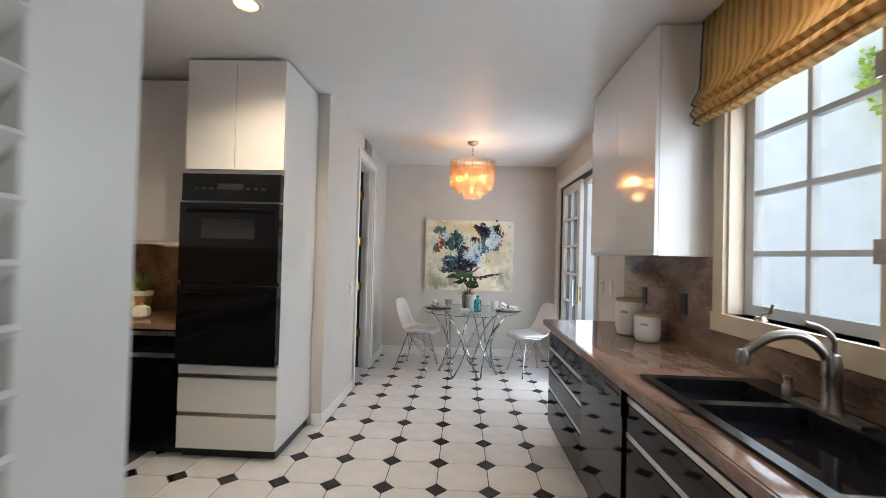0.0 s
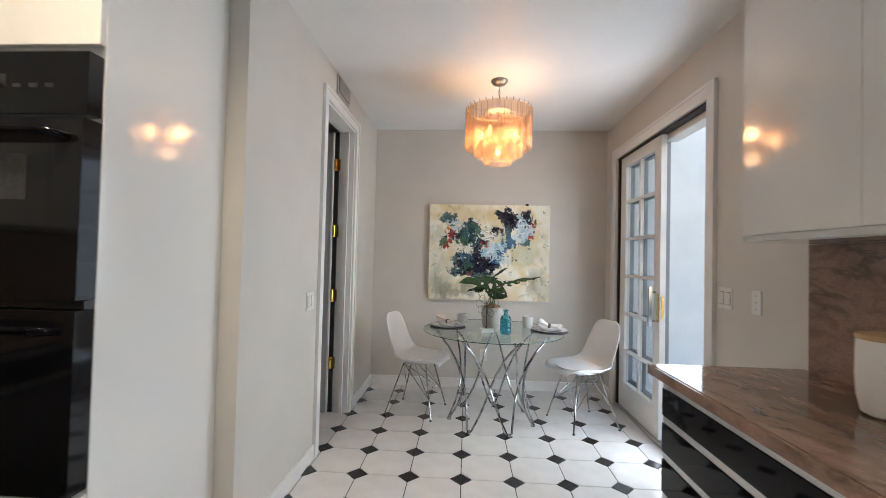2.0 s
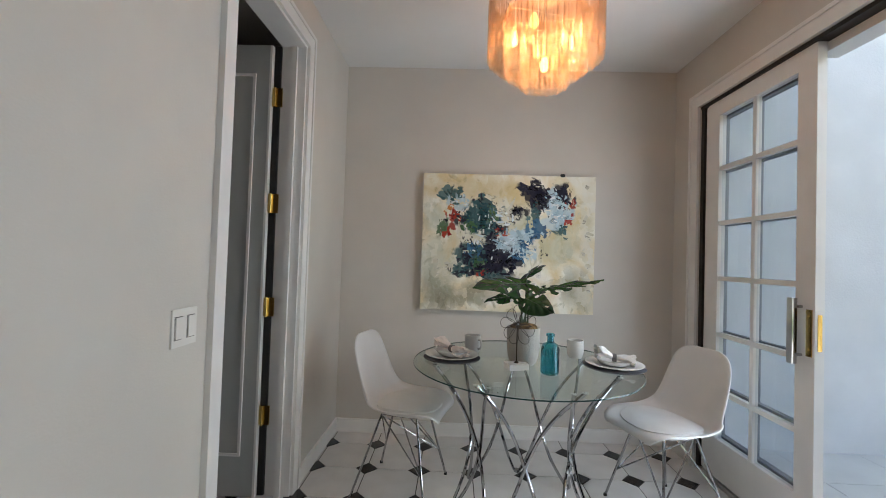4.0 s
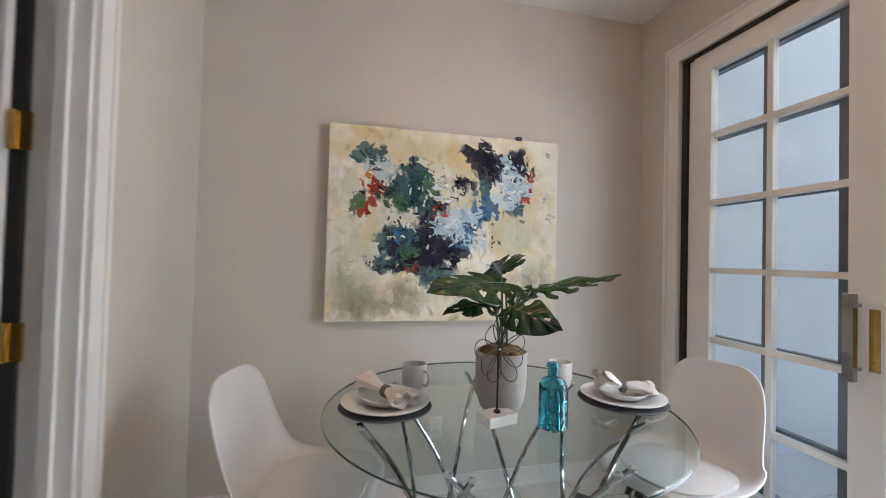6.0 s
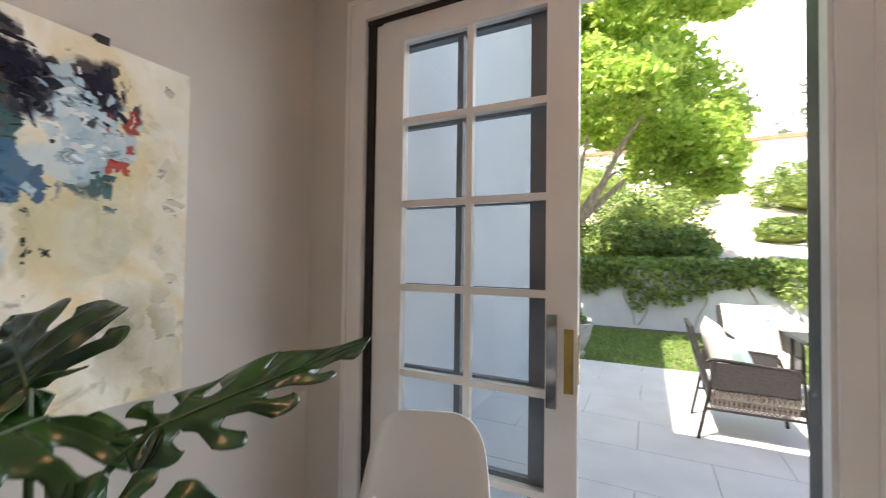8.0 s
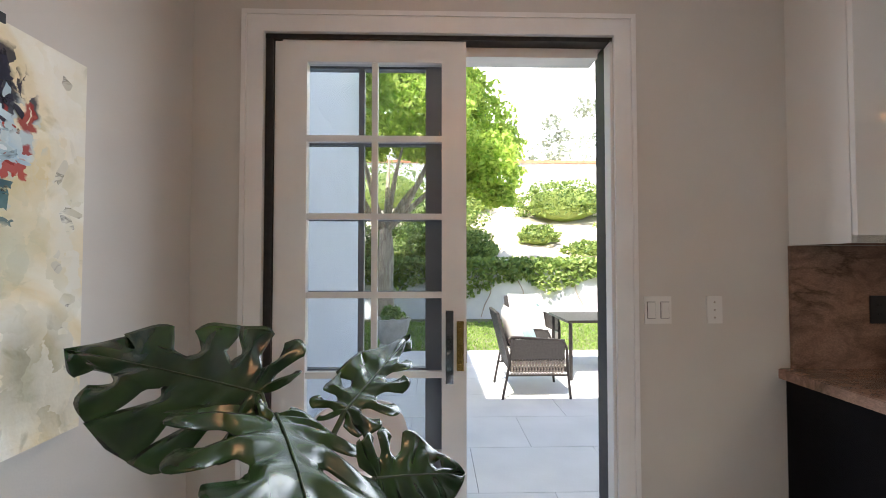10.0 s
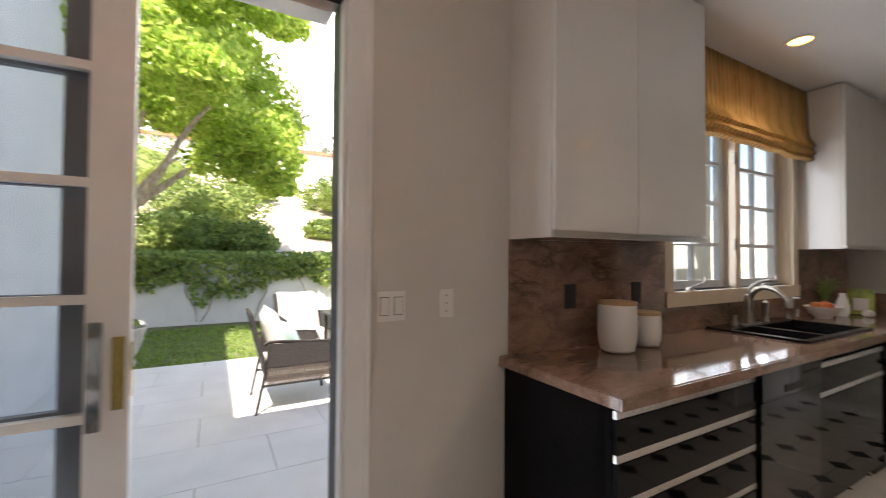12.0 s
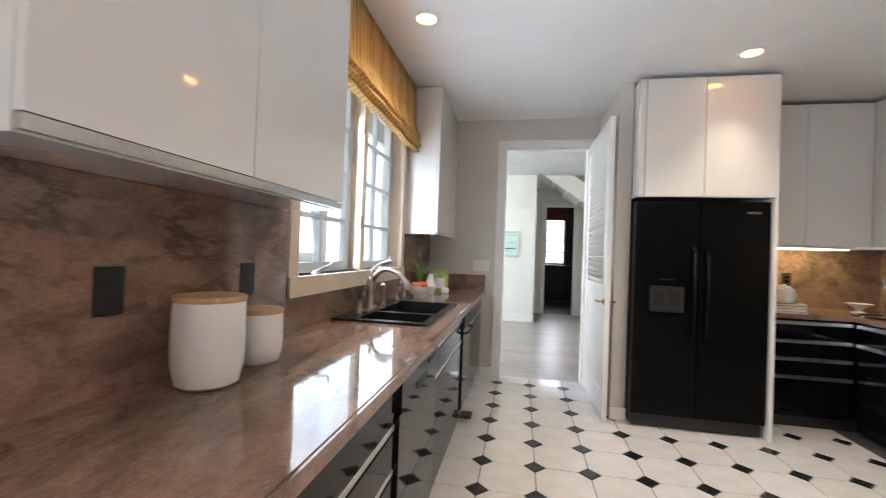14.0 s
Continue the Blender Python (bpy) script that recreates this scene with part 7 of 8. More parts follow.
def monstera_leaf(base, tip, normal, width, droop, parent, seed, cup=0.3):
    """A heart-shaped split leaf: swept fingers with rounded slits, quilted between the veins."""
    base, tip = Vector(base), Vector(tip)
    d = tip - base
    L = d.length
    d.normalize()
    nrm = (Vector(normal) - d * Vector(normal).dot(d)).normalized()
    side = d.cross(nrm)
    rl = random.Random(seed)
    bm = bmesh.new()
    K, NA, NB = 6, 8, 15

    def at(u_, v_):
        z = -droop * L * u_ * abs(u_) - cup * (v_ * width) ** 2 / width
        return base + d * (u_ * L) + side * (v_ * width) + nrm * z
    for s in (1, -1):
        slit = [False, rl.random() < 0.6, True, True, rl.random() < 0.8, rl.random() < 0.5, False]
        cut = [0.26 + 0.20 * rl.random() for _ in range(K + 1)]
        closed = [rl.random() < 0.25 for _ in range(K + 1)]
        bulge = [rl.uniform(0.94, 1.06) for _ in range(K)]
        for k in range(K):
            rows = []
            for j in range(NB):
                q = j / (NB - 1)
                gap = []
                for e_ in (k, k + 1):
                    w_ = max(0.0, (q - cut[e_]) / (1 - cut[e_]))
                    g_ = 0.42 * min(1.0, w_ * 5) ** 0.5 * (1 - 0.45 * w_)
                    if closed[e_]:
                        g_ *= max(0.0, 1 - w_ * 1.5)
                    gap.append(g_ * 0.75 if slit[e_] else 0.0)
                row = []
                for i in range(NA):
                    t = i / (NA - 1)
                    p_ = (k + gap[0] + t * (1 - gap[0] - gap[1])) / K
                    notch = 1.0
                    if slit[k] and not closed[k]:
                        notch -= 0.10 * max(0.0, 1 - 2.5 * t) ** 2
                    if slit[k + 1] and not closed[k + 1]:
                        notch -= 0.22 * max(0.0, 2.2 * t - 1.2) ** 2
                    qq = q * (1 + (notch * bulge[k] - 1) * q ** 3)
                    ru = along([a_ for a_, _ in RIM], p_)
                    rv = along([b_ for _, b_ in RIM], p_)
                    u0 = along(ROOT, p_)
                    uu = u0 + (ru - u0) * (0.55 * qq + 0.45 * qq * qq)
                    pt_ = at(uu, s * rv * qq)
                    pt_ += nrm * (0.028 * width * math.cos(2 * math.pi * (t - 0.5)) * math.sin(math.pi * min(1, q * 1.05)) + 0.006 * math.sin(p_ * 17 + seed) * q * q)
                    row.append(bm.verts.new(pt_))
                rows.append(row)
            for a, b in zip(rows, rows[1:]):
                for i in range(NA - 1):
                    bm.faces.new((a[i], a[i + 1], b[i + 1], b[i]))
    bmesh.ops.remove_doubles(bm, verts=bm.verts, dist=0.0006)
    lf = part("leaf", bm, M["monstera"], parent, smooth=True)
    lf.modifiers.new("thickness", "SOLIDIFY").thickness = 0.0012
    rib = [at(i / 8 * 0.96, 0) + nrm * 0.0012 for i in range(9)]
    part("midrib", tube(rib, 0.0018, 6, taper=[1 - 0.8 * i / 8 for i in range(9)]), M["stem"], lf, "pale green midrib", smooth=True)
    return lf


PC = Vector((0.224, 2.53, TZ))
pl = thing("potted_monstera", PC, "monstera with split leaves in a grey cement pot", "plant")
part("pot", lathe([(0, 0), (0.052, 0), (0.066, 0.012), (0.078, 0.045), (0.084, 0.10), (0.085, 0.190), (0.083, 0.195), (0.077, 0.193), (0.076, 0.168), (0, 0.168)], 40, PC), M["pot"], pl, smooth=True)
mo = bmesh.new()
bmesh.ops.create_icosphere(mo, subdivisions=3, radius=1, matrix=Matrix.Translation(PC + Vector((0, 0, 0.182))) @ Matrix.Diagonal((0.075, 0.075, 0.036, 1)))
for v in mo.verts:
    v.co += 0.012 * Vector(noise.noise_vector(v.co * 40))
part("moss", mo, M["moss"], pl, "dry brown moss", smooth=True)
TOPP = PC + Vector((0, 0, 0.18))
LEAVES = [((0.255, 2.584, 1.165), (-0.045, 2.42, 1.18), (0.05, -0.42, 1.0), 0.25, 0.10), ((0.245, 2.60, 1.195), (0.32, 2.93, 1.25), (-0.75, -0.25, 0.75), 0.215, 0.06), ((0.315, 2.505, 1.146), (0.595, 2.425, 1.21), (-0.25, -0.25, 1.0), 0.135, 0.02), ((0.215, 2.445, 1.10), (0.325, 2.315, 1.055), (-0.45, -0.75, 0.6), 0.14, 0.12), ((0.19, 2.555, 1.10), (0.015, 2.49, 1.095), (0.1, -0.35, 1.0), 0.12, 0.15)]
for i, (b, t, nv, w, dp_) in enumerate(LEAVES):
    monstera_leaf(b, t, nv, w, dp_, pl, 20 + i)
    s0 = TOPP + Vector((0.02 * math.cos(i * 1.1), 0.02 * math.sin(i * 1.1), 0))
    mid = (s0 + Vector(b)) / 2 + Vector((0, 0, 0.05))
    part("stem", tube(smooth_path([s0, mid, b], 6), 0.0042, 7), M["stem"], pl, smooth=True)

sc = thing("wire_flower_sculpture", (0.176, 2.432, TZ), "dark wire flower sculpture on a white marble block", "sculpture")
M["marble"] = pbr("white_marble", (0.76, 0.75, 0.73), (0.64, 0.63, 0.62), 7, 0.25, spread=(0.42, 0.5))
M["wire"] = pbr("dark_bronze_wire", (0.07, 0.055, 0.045), (0.04, 0.03, 0.025), 20, 0.35, metal=0.8)
RM = pose(0.176, 2.432, TZ, 0, 0, 18)
part("base", box(-0.052, 0.052, -0.035, 0.035, 0, 0.03, m=RM), M["marble"], sc, "white marble base", bevel=0.003)
part("rod", tube([RM @ Vector((0, 0, 0.03)), RM @ Vector((0, 0, 0.215))], 0.0032, 8), M["wire"], sc)
part("foot", lathe([(0, 0.03), (0.012, 0.03), (0.008, 0.038), (0, 0.04)], 12, (0, 0, 0), m=RM), M["wire"], sc)
part("bud", lathe([(0, -0.009), (0.007, -0.006), (0.009, 0), (0.007, 0.006), (0, 0.009)], 12, RM @ Vector((0, 0, 0.222))), M["chrome"], sc, smooth=True)
for k in range(9):
    a = k * 2 * math.pi / 9 + 0.2
    lp = []
    for i in range(17):
        t = i / 16
        r = 0.098 * math.sin(math.pi * t)
        wv = 0.026 * math.sin(2 * math.pi * t)
        fw_ = -0.030 * math.sin(math.pi * t) ** 2 * (1 if k % 2 else 0.2)
        lp.append(RM @ Vector((r * math.cos(a) - wv * math.sin(a), -0.006 + fw_, 0.222 + r * math.sin(a) + wv * math.cos(a))))
    part("petal", tube(lp, 0.0015, 6), M["wire"], sc)

M["teal_glass"] = glass_mat("teal_bottle_glass", (0.22, 0.62, 0.70), 0.03)
bt = thing("glass_bottle", (0.325, 2.362, TZ), "embossed teal glass bottle on the table", "bottle")
part("body", lathe([(0, 0.002), (0.034, 0.0), (0.042, 0.006), (0.042, 0.040), (0.0435, 0.043), (0.042, 0.046), (0.042, 0.084), (0.0435, 0.087), (0.042, 0.090), (0.042, 0.128), (0.034, 0.144), (0.017, 0.153), (0.0155, 0.178), (0.021, 0.182), (0.021, 0.192), (0.016, 0.194), (0.012, 0.190), (0.012, 0.153), (0.037, 0.126), (0.038, 0.01), (0, 0.008)], 32, (0.325, 2.362, TZ)), M["teal_glass"], bt, smooth=True)
for k in range(8):
    a = k * math.pi / 4
    part("rib", tube([(0.325 + 0.0423 * math.cos(a), 2.362 + 0.0423 * math.sin(a), TZ + z) for z in (0.01, 0.05, 0.12)], 0.0022, 6), M["teal_glass"], bt)

M["china"] = pbr("white_glazed_china", (0.74, 0.73, 0.71), (0.70, 0.69, 0.67), 8, 0.16)
M["grey_mug"] = pbr("grey_glazed_mug", (0.46, 0.46, 0.45), (0.42, 0.42, 0.41), 10, 0.3)
M["slate"] = pbr("dark_slate_mat", (0.10, 0.10, 0.11), (0.07, 0.07, 0.08), 20, 0.7, bump=0.2)
M["linen"] = pbr("blush_linen_napkin", (0.72, 0.64, 0.59), (0.66, 0.58, 0.53), 30, 0.9, bump=0.2, bscale=300)
M["linen_white"] = pbr("white_linen_napkin", (0.74, 0.72, 0.70), (0.68, 0.66, 0.64), 30, 0.9, bump=0.2, bscale=300)
M["ring_stone"] = pbr("grey_stone_ring", (0.17, 0.16, 0.155), (0.12, 0.11, 0.105), 25, 0.5)


def crumple(c, r, m, seed):
    bm = bmesh.new()
    bmesh.ops.create_icosphere(bm, subdivisions=3, radius=1)
    for v in bm.verts:
        q = v.co.copy()
        f = 1 + 0.22 * noise.noise(q * 1.6 + Vector((seed, 0, 0))) + 0.14 * noise.noise(q * 4 + Vector((0, seed, 0)))
        v.co = m @ (Vector(c) + Vector((q.x * r[0], q.y * r[1], q.z * r[2])) * f)
    return bm


def folded_cloth(m, length, spread, seed):
    """A gathered napkin end: tight in the ring, fanning out in deep soft pleats with doubled-over layers."""
    bm = bmesh.new()
    NU, NV = 12, 40
    rows = []
    for i in range(NU + 1):
        t = i / NU
        half = 0.013 + (spread - 0.013) * t ** 0.7
        row = []
        for k in range(NV):
            a = 2 * math.pi * k / NV
            pleat = 1 + 0.16 * t * math.sin(5 * a + seed) + 0.10 * t * math.sin(9 * a + 2 * seed)
            wob = noise.noise(Vector((t * 3 + seed, math.cos(a) * 1.4, math.sin(a) * 1.4)))
            end = length * t * (1 + 0.14 * noise.noise(Vector((seed, math.cos(a) * 2, math.sin(a) * 2))))
            row.append(bm.verts.new(m @ Vector((end, half * pleat * math.cos(a) + 0.008 * wob * t, (0.013 + 0.012 * t) * pleat * math.sin(a) + 0.012 * wob * t + 0.006 * t * math.sin(6 * half / spread * math.cos(a))))))
        rows.append(row)
    for a, b in zip(rows, rows[1:]):
        for k in range(NV):
            bm.faces.new((a[k], a[(k + 1) % NV], b[(k + 1) % NV], b[k]))
    bm.faces.new(list(reversed(rows[0])))
    mouth = [bm.verts.new(m @ (m.inverted() @ v.co + Vector((-0.018, 0, -0.002)))) for v in rows[-1]]
    c = bm.verts.new(sum((v.co for v in mouth), Vector()) / NV)
    for k in range(NV):
        bm.faces.new((rows[-1][k], rows[-1][(k + 1) % NV], mouth[(k + 1) % NV], mouth[k]))
        bm.faces.new((mouth[k], mouth[(k + 1) % NV], c))
    return bm


def place_setting(x, y, turn, napkin, nm):
    B = pose(x, y, TZ, 0, 0, turn)
    mt = thing("placemat", (x, y, TZ), "round dark slate placemat on the glass table", "placemat", "place settings")
    part("disc", lathe([(0, 0.0), (0.153, 0.0), (0.155, 0.002), (0.153, 0.004), (0, 0.004)], 48, (x, y, TZ)), M["slate"], mt, smooth=True)
    p1 = thing("dinner_plate", (x, y, TZ + 0.004), "white stepped dinner plate under a salad bowl", "plate", "place settings")
    part("plate", lathe([(0, 0.004), (0.088, 0.004), (0.095, 0.009), (0.118, 0.012), (0.121, 0.015), (0.145, 0.018), (0.147, 0.021), (0.143, 0.022), (0.116, 0.017), (0.093, 0.013), (0.083, 0.008), (0, 0.008)], 56, (x, y, TZ + 0.001)), M["china"], p1, smooth=True)
    p2 = thing("salad_bowl", (x, y, TZ + 0.012), "shallow white bowl holding a folded napkin", "bowl", "place settings")
    part("bowl", lathe([(0, 0.0), (0.05, 0.0), (0.075, 0.012), (0.093, 0.03), (0.095, 0.032), (0.091, 0.032), (0.072, 0.017), (0.048, 0.006), (0, 0.005)], 48, (x, y, TZ + 0.0095)), M["china"], p2, smooth=True)
    nk = thing("napkin", (x, y, TZ + 0.03), nm, "napkin", "place settings")
    part("gathered_cloth", folded_cloth(B @ Matrix.Translation((-0.012, 0, 0.05)) @ Matrix.Rotation(radians(205), 4, "Z") @ Matrix.Rotation(radians(-24), 4, "Y"), 0.085, 0.052, x * 9), napkin, nk, smooth=True)
    part("spread_cloth", folded_cloth(B @ Matrix.Translation((0.012, 0, 0.05)) @ Matrix.Rotation(radians(6), 4, "Y"), 0.088, 0.05, y * 7), napkin, nk, smooth=True)
    part("napkin_ring", lathe([(0.016, -0.011), (0.021, -0.009), (0.022, 0), (0.021, 0.009), (0.016, 0.011), (0.016, -0.011)], 20, (0, 0, 0), m=B @ Matrix.Translation((0, 0, 0.047)) @ Matrix.Rotation(radians(90), 4, "Y")), M["ring_stone"], nk, "grey stone napkin ring", smooth=True)


place_setting(-0.145, 2.625, -55, M["linen"], "blush linen napkin in a grey ring")
place_setting(0.705, 2.555, -20, M["linen_white"], "white linen napkin in a grey ring")


def mug(x, y, mat, label, handle_deg):
    t = thing("mug", (x, y, TZ), label, "mug")
    part("cup", lathe([(0, 0), (0.034, 0), (0.041, 0.007), (0.047, 0.040), (0.046, 0.085), (0.045, 0.098), (0.0415, 0.098), (0.0415, 0.08), (0.0415, 0.013), (0, 0.011)], 32, (x, y, TZ)), mat, t, smooth=True)
    if handle_deg is not None:
        B = pose(x, y, TZ, 0, 0, handle_deg)
        part("handle", tube(smooth_path([B @ Vector(q) for q in ((0.044, 0, 0.076), (0.066, 0, 0.074), (0.071, 0, 0.048), (0.062, 0, 0.028), (0.044, 0, 0.026))], 4), 0.0055, 8), mat, t, smooth=True)


mug(-0.025, 2.775, M["grey_mug"], "grey glazed stoneware mug on the table", -50)
mug(0.555, 2.735, M["china"], "white glazed cup on the table", None)

# ---- things on the counters ----
CZ = 0.908
M["ceramic"] = pbr("satin_white_ceramic", (0.74, 0.725, 0.70), (0.71, 0.695, 0.67), 6, 0.32)
M["bamboo"] = pbr("bamboo_lid", (0.50, 0.33, 0.17), (0.40, 0.25, 0.12), 12, 0.5, stretch=(1, 9, 1))
M["print_grey"] = pbr("faded_grey_print", (0.30, 0.29, 0.26), None, 10, 0.7)
M["print_green"] = pbr("faded_green_print", (0.20, 0.28, 0.17), None, 10, 0.7)


def canister(x, y, r, h, inks, label):
    t = thing("canister", (x, y, CZ), label, "canister", "counter canisters")
    part("jar", lathe([(0, 0), (r * 0.72, 0), (r * 0.86, 0.008), (r * 0.97, h * 0.25), (r, h * 0.5), (r * 0.985, h * 0.9), (r * 0.97, h), (r * 0.93, h), (r * 0.93, h * 0.9), (0, h * 0.88)], 48, (x, y, CZ)), M["ceramic"], t, smooth=True)
    lid = part("lid", lathe([(0, h), (r * 0.99, h), (r, h + 0.004), (r, h + 0.012), (r * 0.98, h + 0.015), (0, h + 0.015)], 48, (x, y, CZ)), M["bamboo"], t, "bamboo lid with leather tab", smooth=True)
    part("tab", box(r * 0.93, r + 0.018, -0.012, 0.012, h + 0.0045, h + 0.0095, m=pose(x, y, CZ, 0, 0, -70)), M["bamboo"], lid, bevel=0.002)
    for k, (a0, a1, ink) in enumerate(inks):
        bm = bmesh.new()
        vs = []
        for i in range(7):
            a = radians(a0 + (a1 - a0) * i / 6)
            rr = r * 0.99 + 0.0012
            vs.append([bm.verts.new((x + rr * math.cos(a), y + rr * math.sin(a), CZ + z)) for z in (h * 0.66, h * 0.74)])
        for p, q in zip(vs, vs[1:]):
            bm.faces.new((p[0], q[0], q[1], p[1]))
        part("label_bar", bm, ink, t, "faded printed label")


canister(1.255, 0.335, 0.089, 0.222, [(212, 242, M["print_grey"])], "tall white ceramic canister with bamboo lid")
canister(1.27, 0.105, 0.076, 0.158, [(216, 232, M["print_grey"]), (233, 248, M["print_green"])], "short white ceramic canister with bamboo lid")

fb = thing("fruit_bowl", (1.25, -1.98, CZ), "white scalloped bowl of red apples", "bowl")
part("bowl", lathe([(0, 0), (0.045, 0), (0.05, 0.012), (0.085, 0.04), (0.11, 0.085), (0.113, 0.092), (0.107, 0.09), (0.08, 0.05), (0.04, 0.022), (0, 0.018)], 36, (1.25, -1.98, CZ)), M["ceramic"], fb, smooth=True)
M["apple"] = pbr("red_apple_skin", (0.42, 0.03, 0.025), (0.50, 0.18, 0.05), 9, 0.3)
for dx, dy, dz in ((-0.035, 0.02, 0.09), (0.03, 0.035, 0.088), (0.0, -0.04, 0.092), (0.045, -0.02, 0.085)):
    t = thing("apple", (1.25 + dx, -1.98 + dy, CZ + dz - 0.033), "shiny red apple in the white bowl", "fruit", "apples in the bowl")
    part("fruit", lathe([(0, 0.004), (0.012, 0.0), (0.028, 0.012), (0.035, 0.035), (0.031, 0.055), (0.016, 0.064), (0.006, 0.06), (0, 0.054)], 20, (1.25 + dx, -1.98 + dy, CZ + dz - 0.03)), M["apple"], t, smooth=True)
    part("stalk", tube([(1.25 + dx, -1.98 + dy, CZ + dz + 0.024), (1.253 + dx, -1.98 + dy, CZ + dz + 0.045)], 0.0015, 5), M["bark"], t)
M["clear_bottle"] = glass_mat("clear_soap_bottle", (0.93, 0.95, 0.97), 0.08)
sb_ = thing("soap_bottle", (1.33, -1.70, CZ), "clear hand-soap pump bottle", "bottle")
part("bottle", lathe([(0, 0), (0.032, 0), (0.034, 0.01), (0.034, 0.09), (0.022, 0.11), (0.012, 0.115), (0.012, 0.125), (0, 0.125)], 24, (1.33, -1.70, CZ)), M["clear_bottle"], sb_, smooth=True)
part("label_bar", box(1.30, 1.301, -1.72, -1.68, CZ + 0.025, CZ + 0.08), M["sash"], sb_, "pale blue label")
part("pump", tube([(1.33, -1.70, CZ + 0.125), (1.33, -1.70, CZ + 0.16), (1.29, -1.70, CZ + 0.162)], 0.006, 8), M["ceramic"], sb_)
va = thing("bud_vase", (1.235, -2.30, CZ), "small white ceramic vase", "vase")
part("vase", lathe([(0, 0), (0.032, 0), (0.043, 0.03), (0.045, 0.07), (0.034, 0.12), (0.020, 0.16), (0.022, 0.18), (0.018, 0.18), (0.016, 0.16), (0, 0.15)], 28, (1.235, -2.30, CZ)), M["ceramic"], va, smooth=True)
hp = thing("potted_fern", (1.33, -2.27, CZ), "green fern in a dark pot in the counter corner", "plant")
part("pot", lathe([(0, 0), (0.045, 0), (0.06, 0.09), (0.055, 0.09), (0, 0.08)], 24, (1.33, -2.27, CZ)), M["ceramic"], hp, smooth=True)
fr_ = random.Random(9)
for k in range(34):
    a, ln, up = fr_.uniform(0, 6.283), fr_.uniform(0.10, 0.19), fr_.uniform(0.10, 0.24)
    q = [(1.33 + ln * t * math.cos(a) * (0.75 if math.cos(a) > 0 else 1) * 0.55, -2.27 + ln * t * math.sin(a), CZ + 0.085 + up * math.sin(t * 2.0)) for t in (0, 0.3, 0.6, 0.85, 1.0)]
    part("frond", tube(smooth_path(q, 3), 0.006, 4, taper=[max(0.15, 1 - i / 12) for i in range(13)]), M["leaf_ivy"], hp)
bk = thing("recipe_card_stand", (1.19, -2.52, CZ), "green and yellow framed recipe card on a stand", "picture")
M["card_green"] = pbr("green_yellow_print", (0.42, 0.47, 0.10), (0.16, 0.24, 0.05), 16, 0.4)
part("card", box(-0.075, 0.075, -0.006, 0.006, 0.0, 0.205, m=pose(1.19, -2.52, CZ + 0.004, 10, 0, 12)), M["card_green"], bk, bevel=0.002)
part("picture_panel", box(-0.045, 0.045, 0.0065, 0.008, 0.03, 0.13, m=pose(1.19, -2.52, CZ + 0.004, 10, 0, 12)), M["ceramic"], bk, "pale central print")


def pumpkin(x, y, z, r, label):
    t = thing("ceramic_pumpkin", (x, y, z), label, "ornament", "ceramic pumpkins")
    bm = lathe([(0.0, 0.004), (0.5 * r, 0.0), (0.9 * r, 0.25 * r), (r, 0.75 * r), (0.85 * r, 1.2 * r), (0.4 * r, 1.45 * r), (0.12 * r, 1.38 * r), (0, 1.36 * r)], 40, (0, 0, 0))
    for v in bm.verts:
        a = math.atan2(v.co.y, v.co.x)
        f = 1 - 0.09 * abs(math.cos(4 * a)) ** 6
        v.co = Vector((v.co.x * f + x, v.co.y * f + y, v.co.z + z))
    part("body", bm, M["ceramic"], t, smooth=True)
    part("stalk", tube([(x, y, z + 1.35 * r), (x + 0.1 * r, y, z + 1.7 * r)], 0.14 * r, 8), M["ceramic"], t, smooth=True)


pumpkin(1.12, -2.42, CZ, 0.036, "small white ceramic pumpkin by the vase")
LZ = 0.9035
pumpkin(-2.16, 0.37, LZ, 0.060, "white ceramic pumpkin beside the grass pot")
gp = thing("grass_pot", (-2.35, 0.62, LZ), "tan and white pot of dark ornamental grass", "plant")
M["tan_pot"] = pbr("tan_rope_pot", (0.46, 0.30, 0.14), (0.36, 0.22, 0.10), 30, 0.85, bump=0.4, stretch=(1, 1, 6))
part("pot", lathe([(0, 0), (0.045, 0), (0.062, 0.13), (0, 0.13)], 28, (-2.35, 0.62, LZ)), M["tan_pot"], gp, smooth=True)
part("rim", lathe([(0.0625, 0.128), (0.067, 0.13), (0.070, 0.165), (0.064, 0.165), (0.06, 0.14), (0, 0.14)], 28, (-2.35, 0.62, LZ)), M["ceramic"], gp, "white glazed rim", smooth=True)
for k in range(60):
    a, ln, up = fr_.uniform(0, 6.283), fr_.uniform(0.06, 0.26), fr_.uniform(0.08, 0.2)
    q = [(-2.35 + ln * t * math.cos(a), 0.62 + min(ln * t * math.sin(a), 0.16), LZ + 0.15 + up * math.sin(t * 1.9)) for t in (0, 0.35, 0.7, 1.0)]
    part("blade", tube(smooth_path(q, 3), 0.0035, 4, taper=[max(0.12, 1 - i / 10) for i in range(10)]), M["leaf_hedge"], gp)
ck = thing("cookbook", (-2.62, 0.50, LZ), "green and yellow cookbook open on a wire stand", "book")
M["cover_green"] = pbr("cookbook_green", (0.30, 0.34, 0.06), (0.22, 0.28, 0.05), 8, 0.35)
M["cover_food"] = pbr("cookbook_food_photo", (0.66, 0.50, 0.08), (0.34, 0.30, 0.05), 22, 0.35)

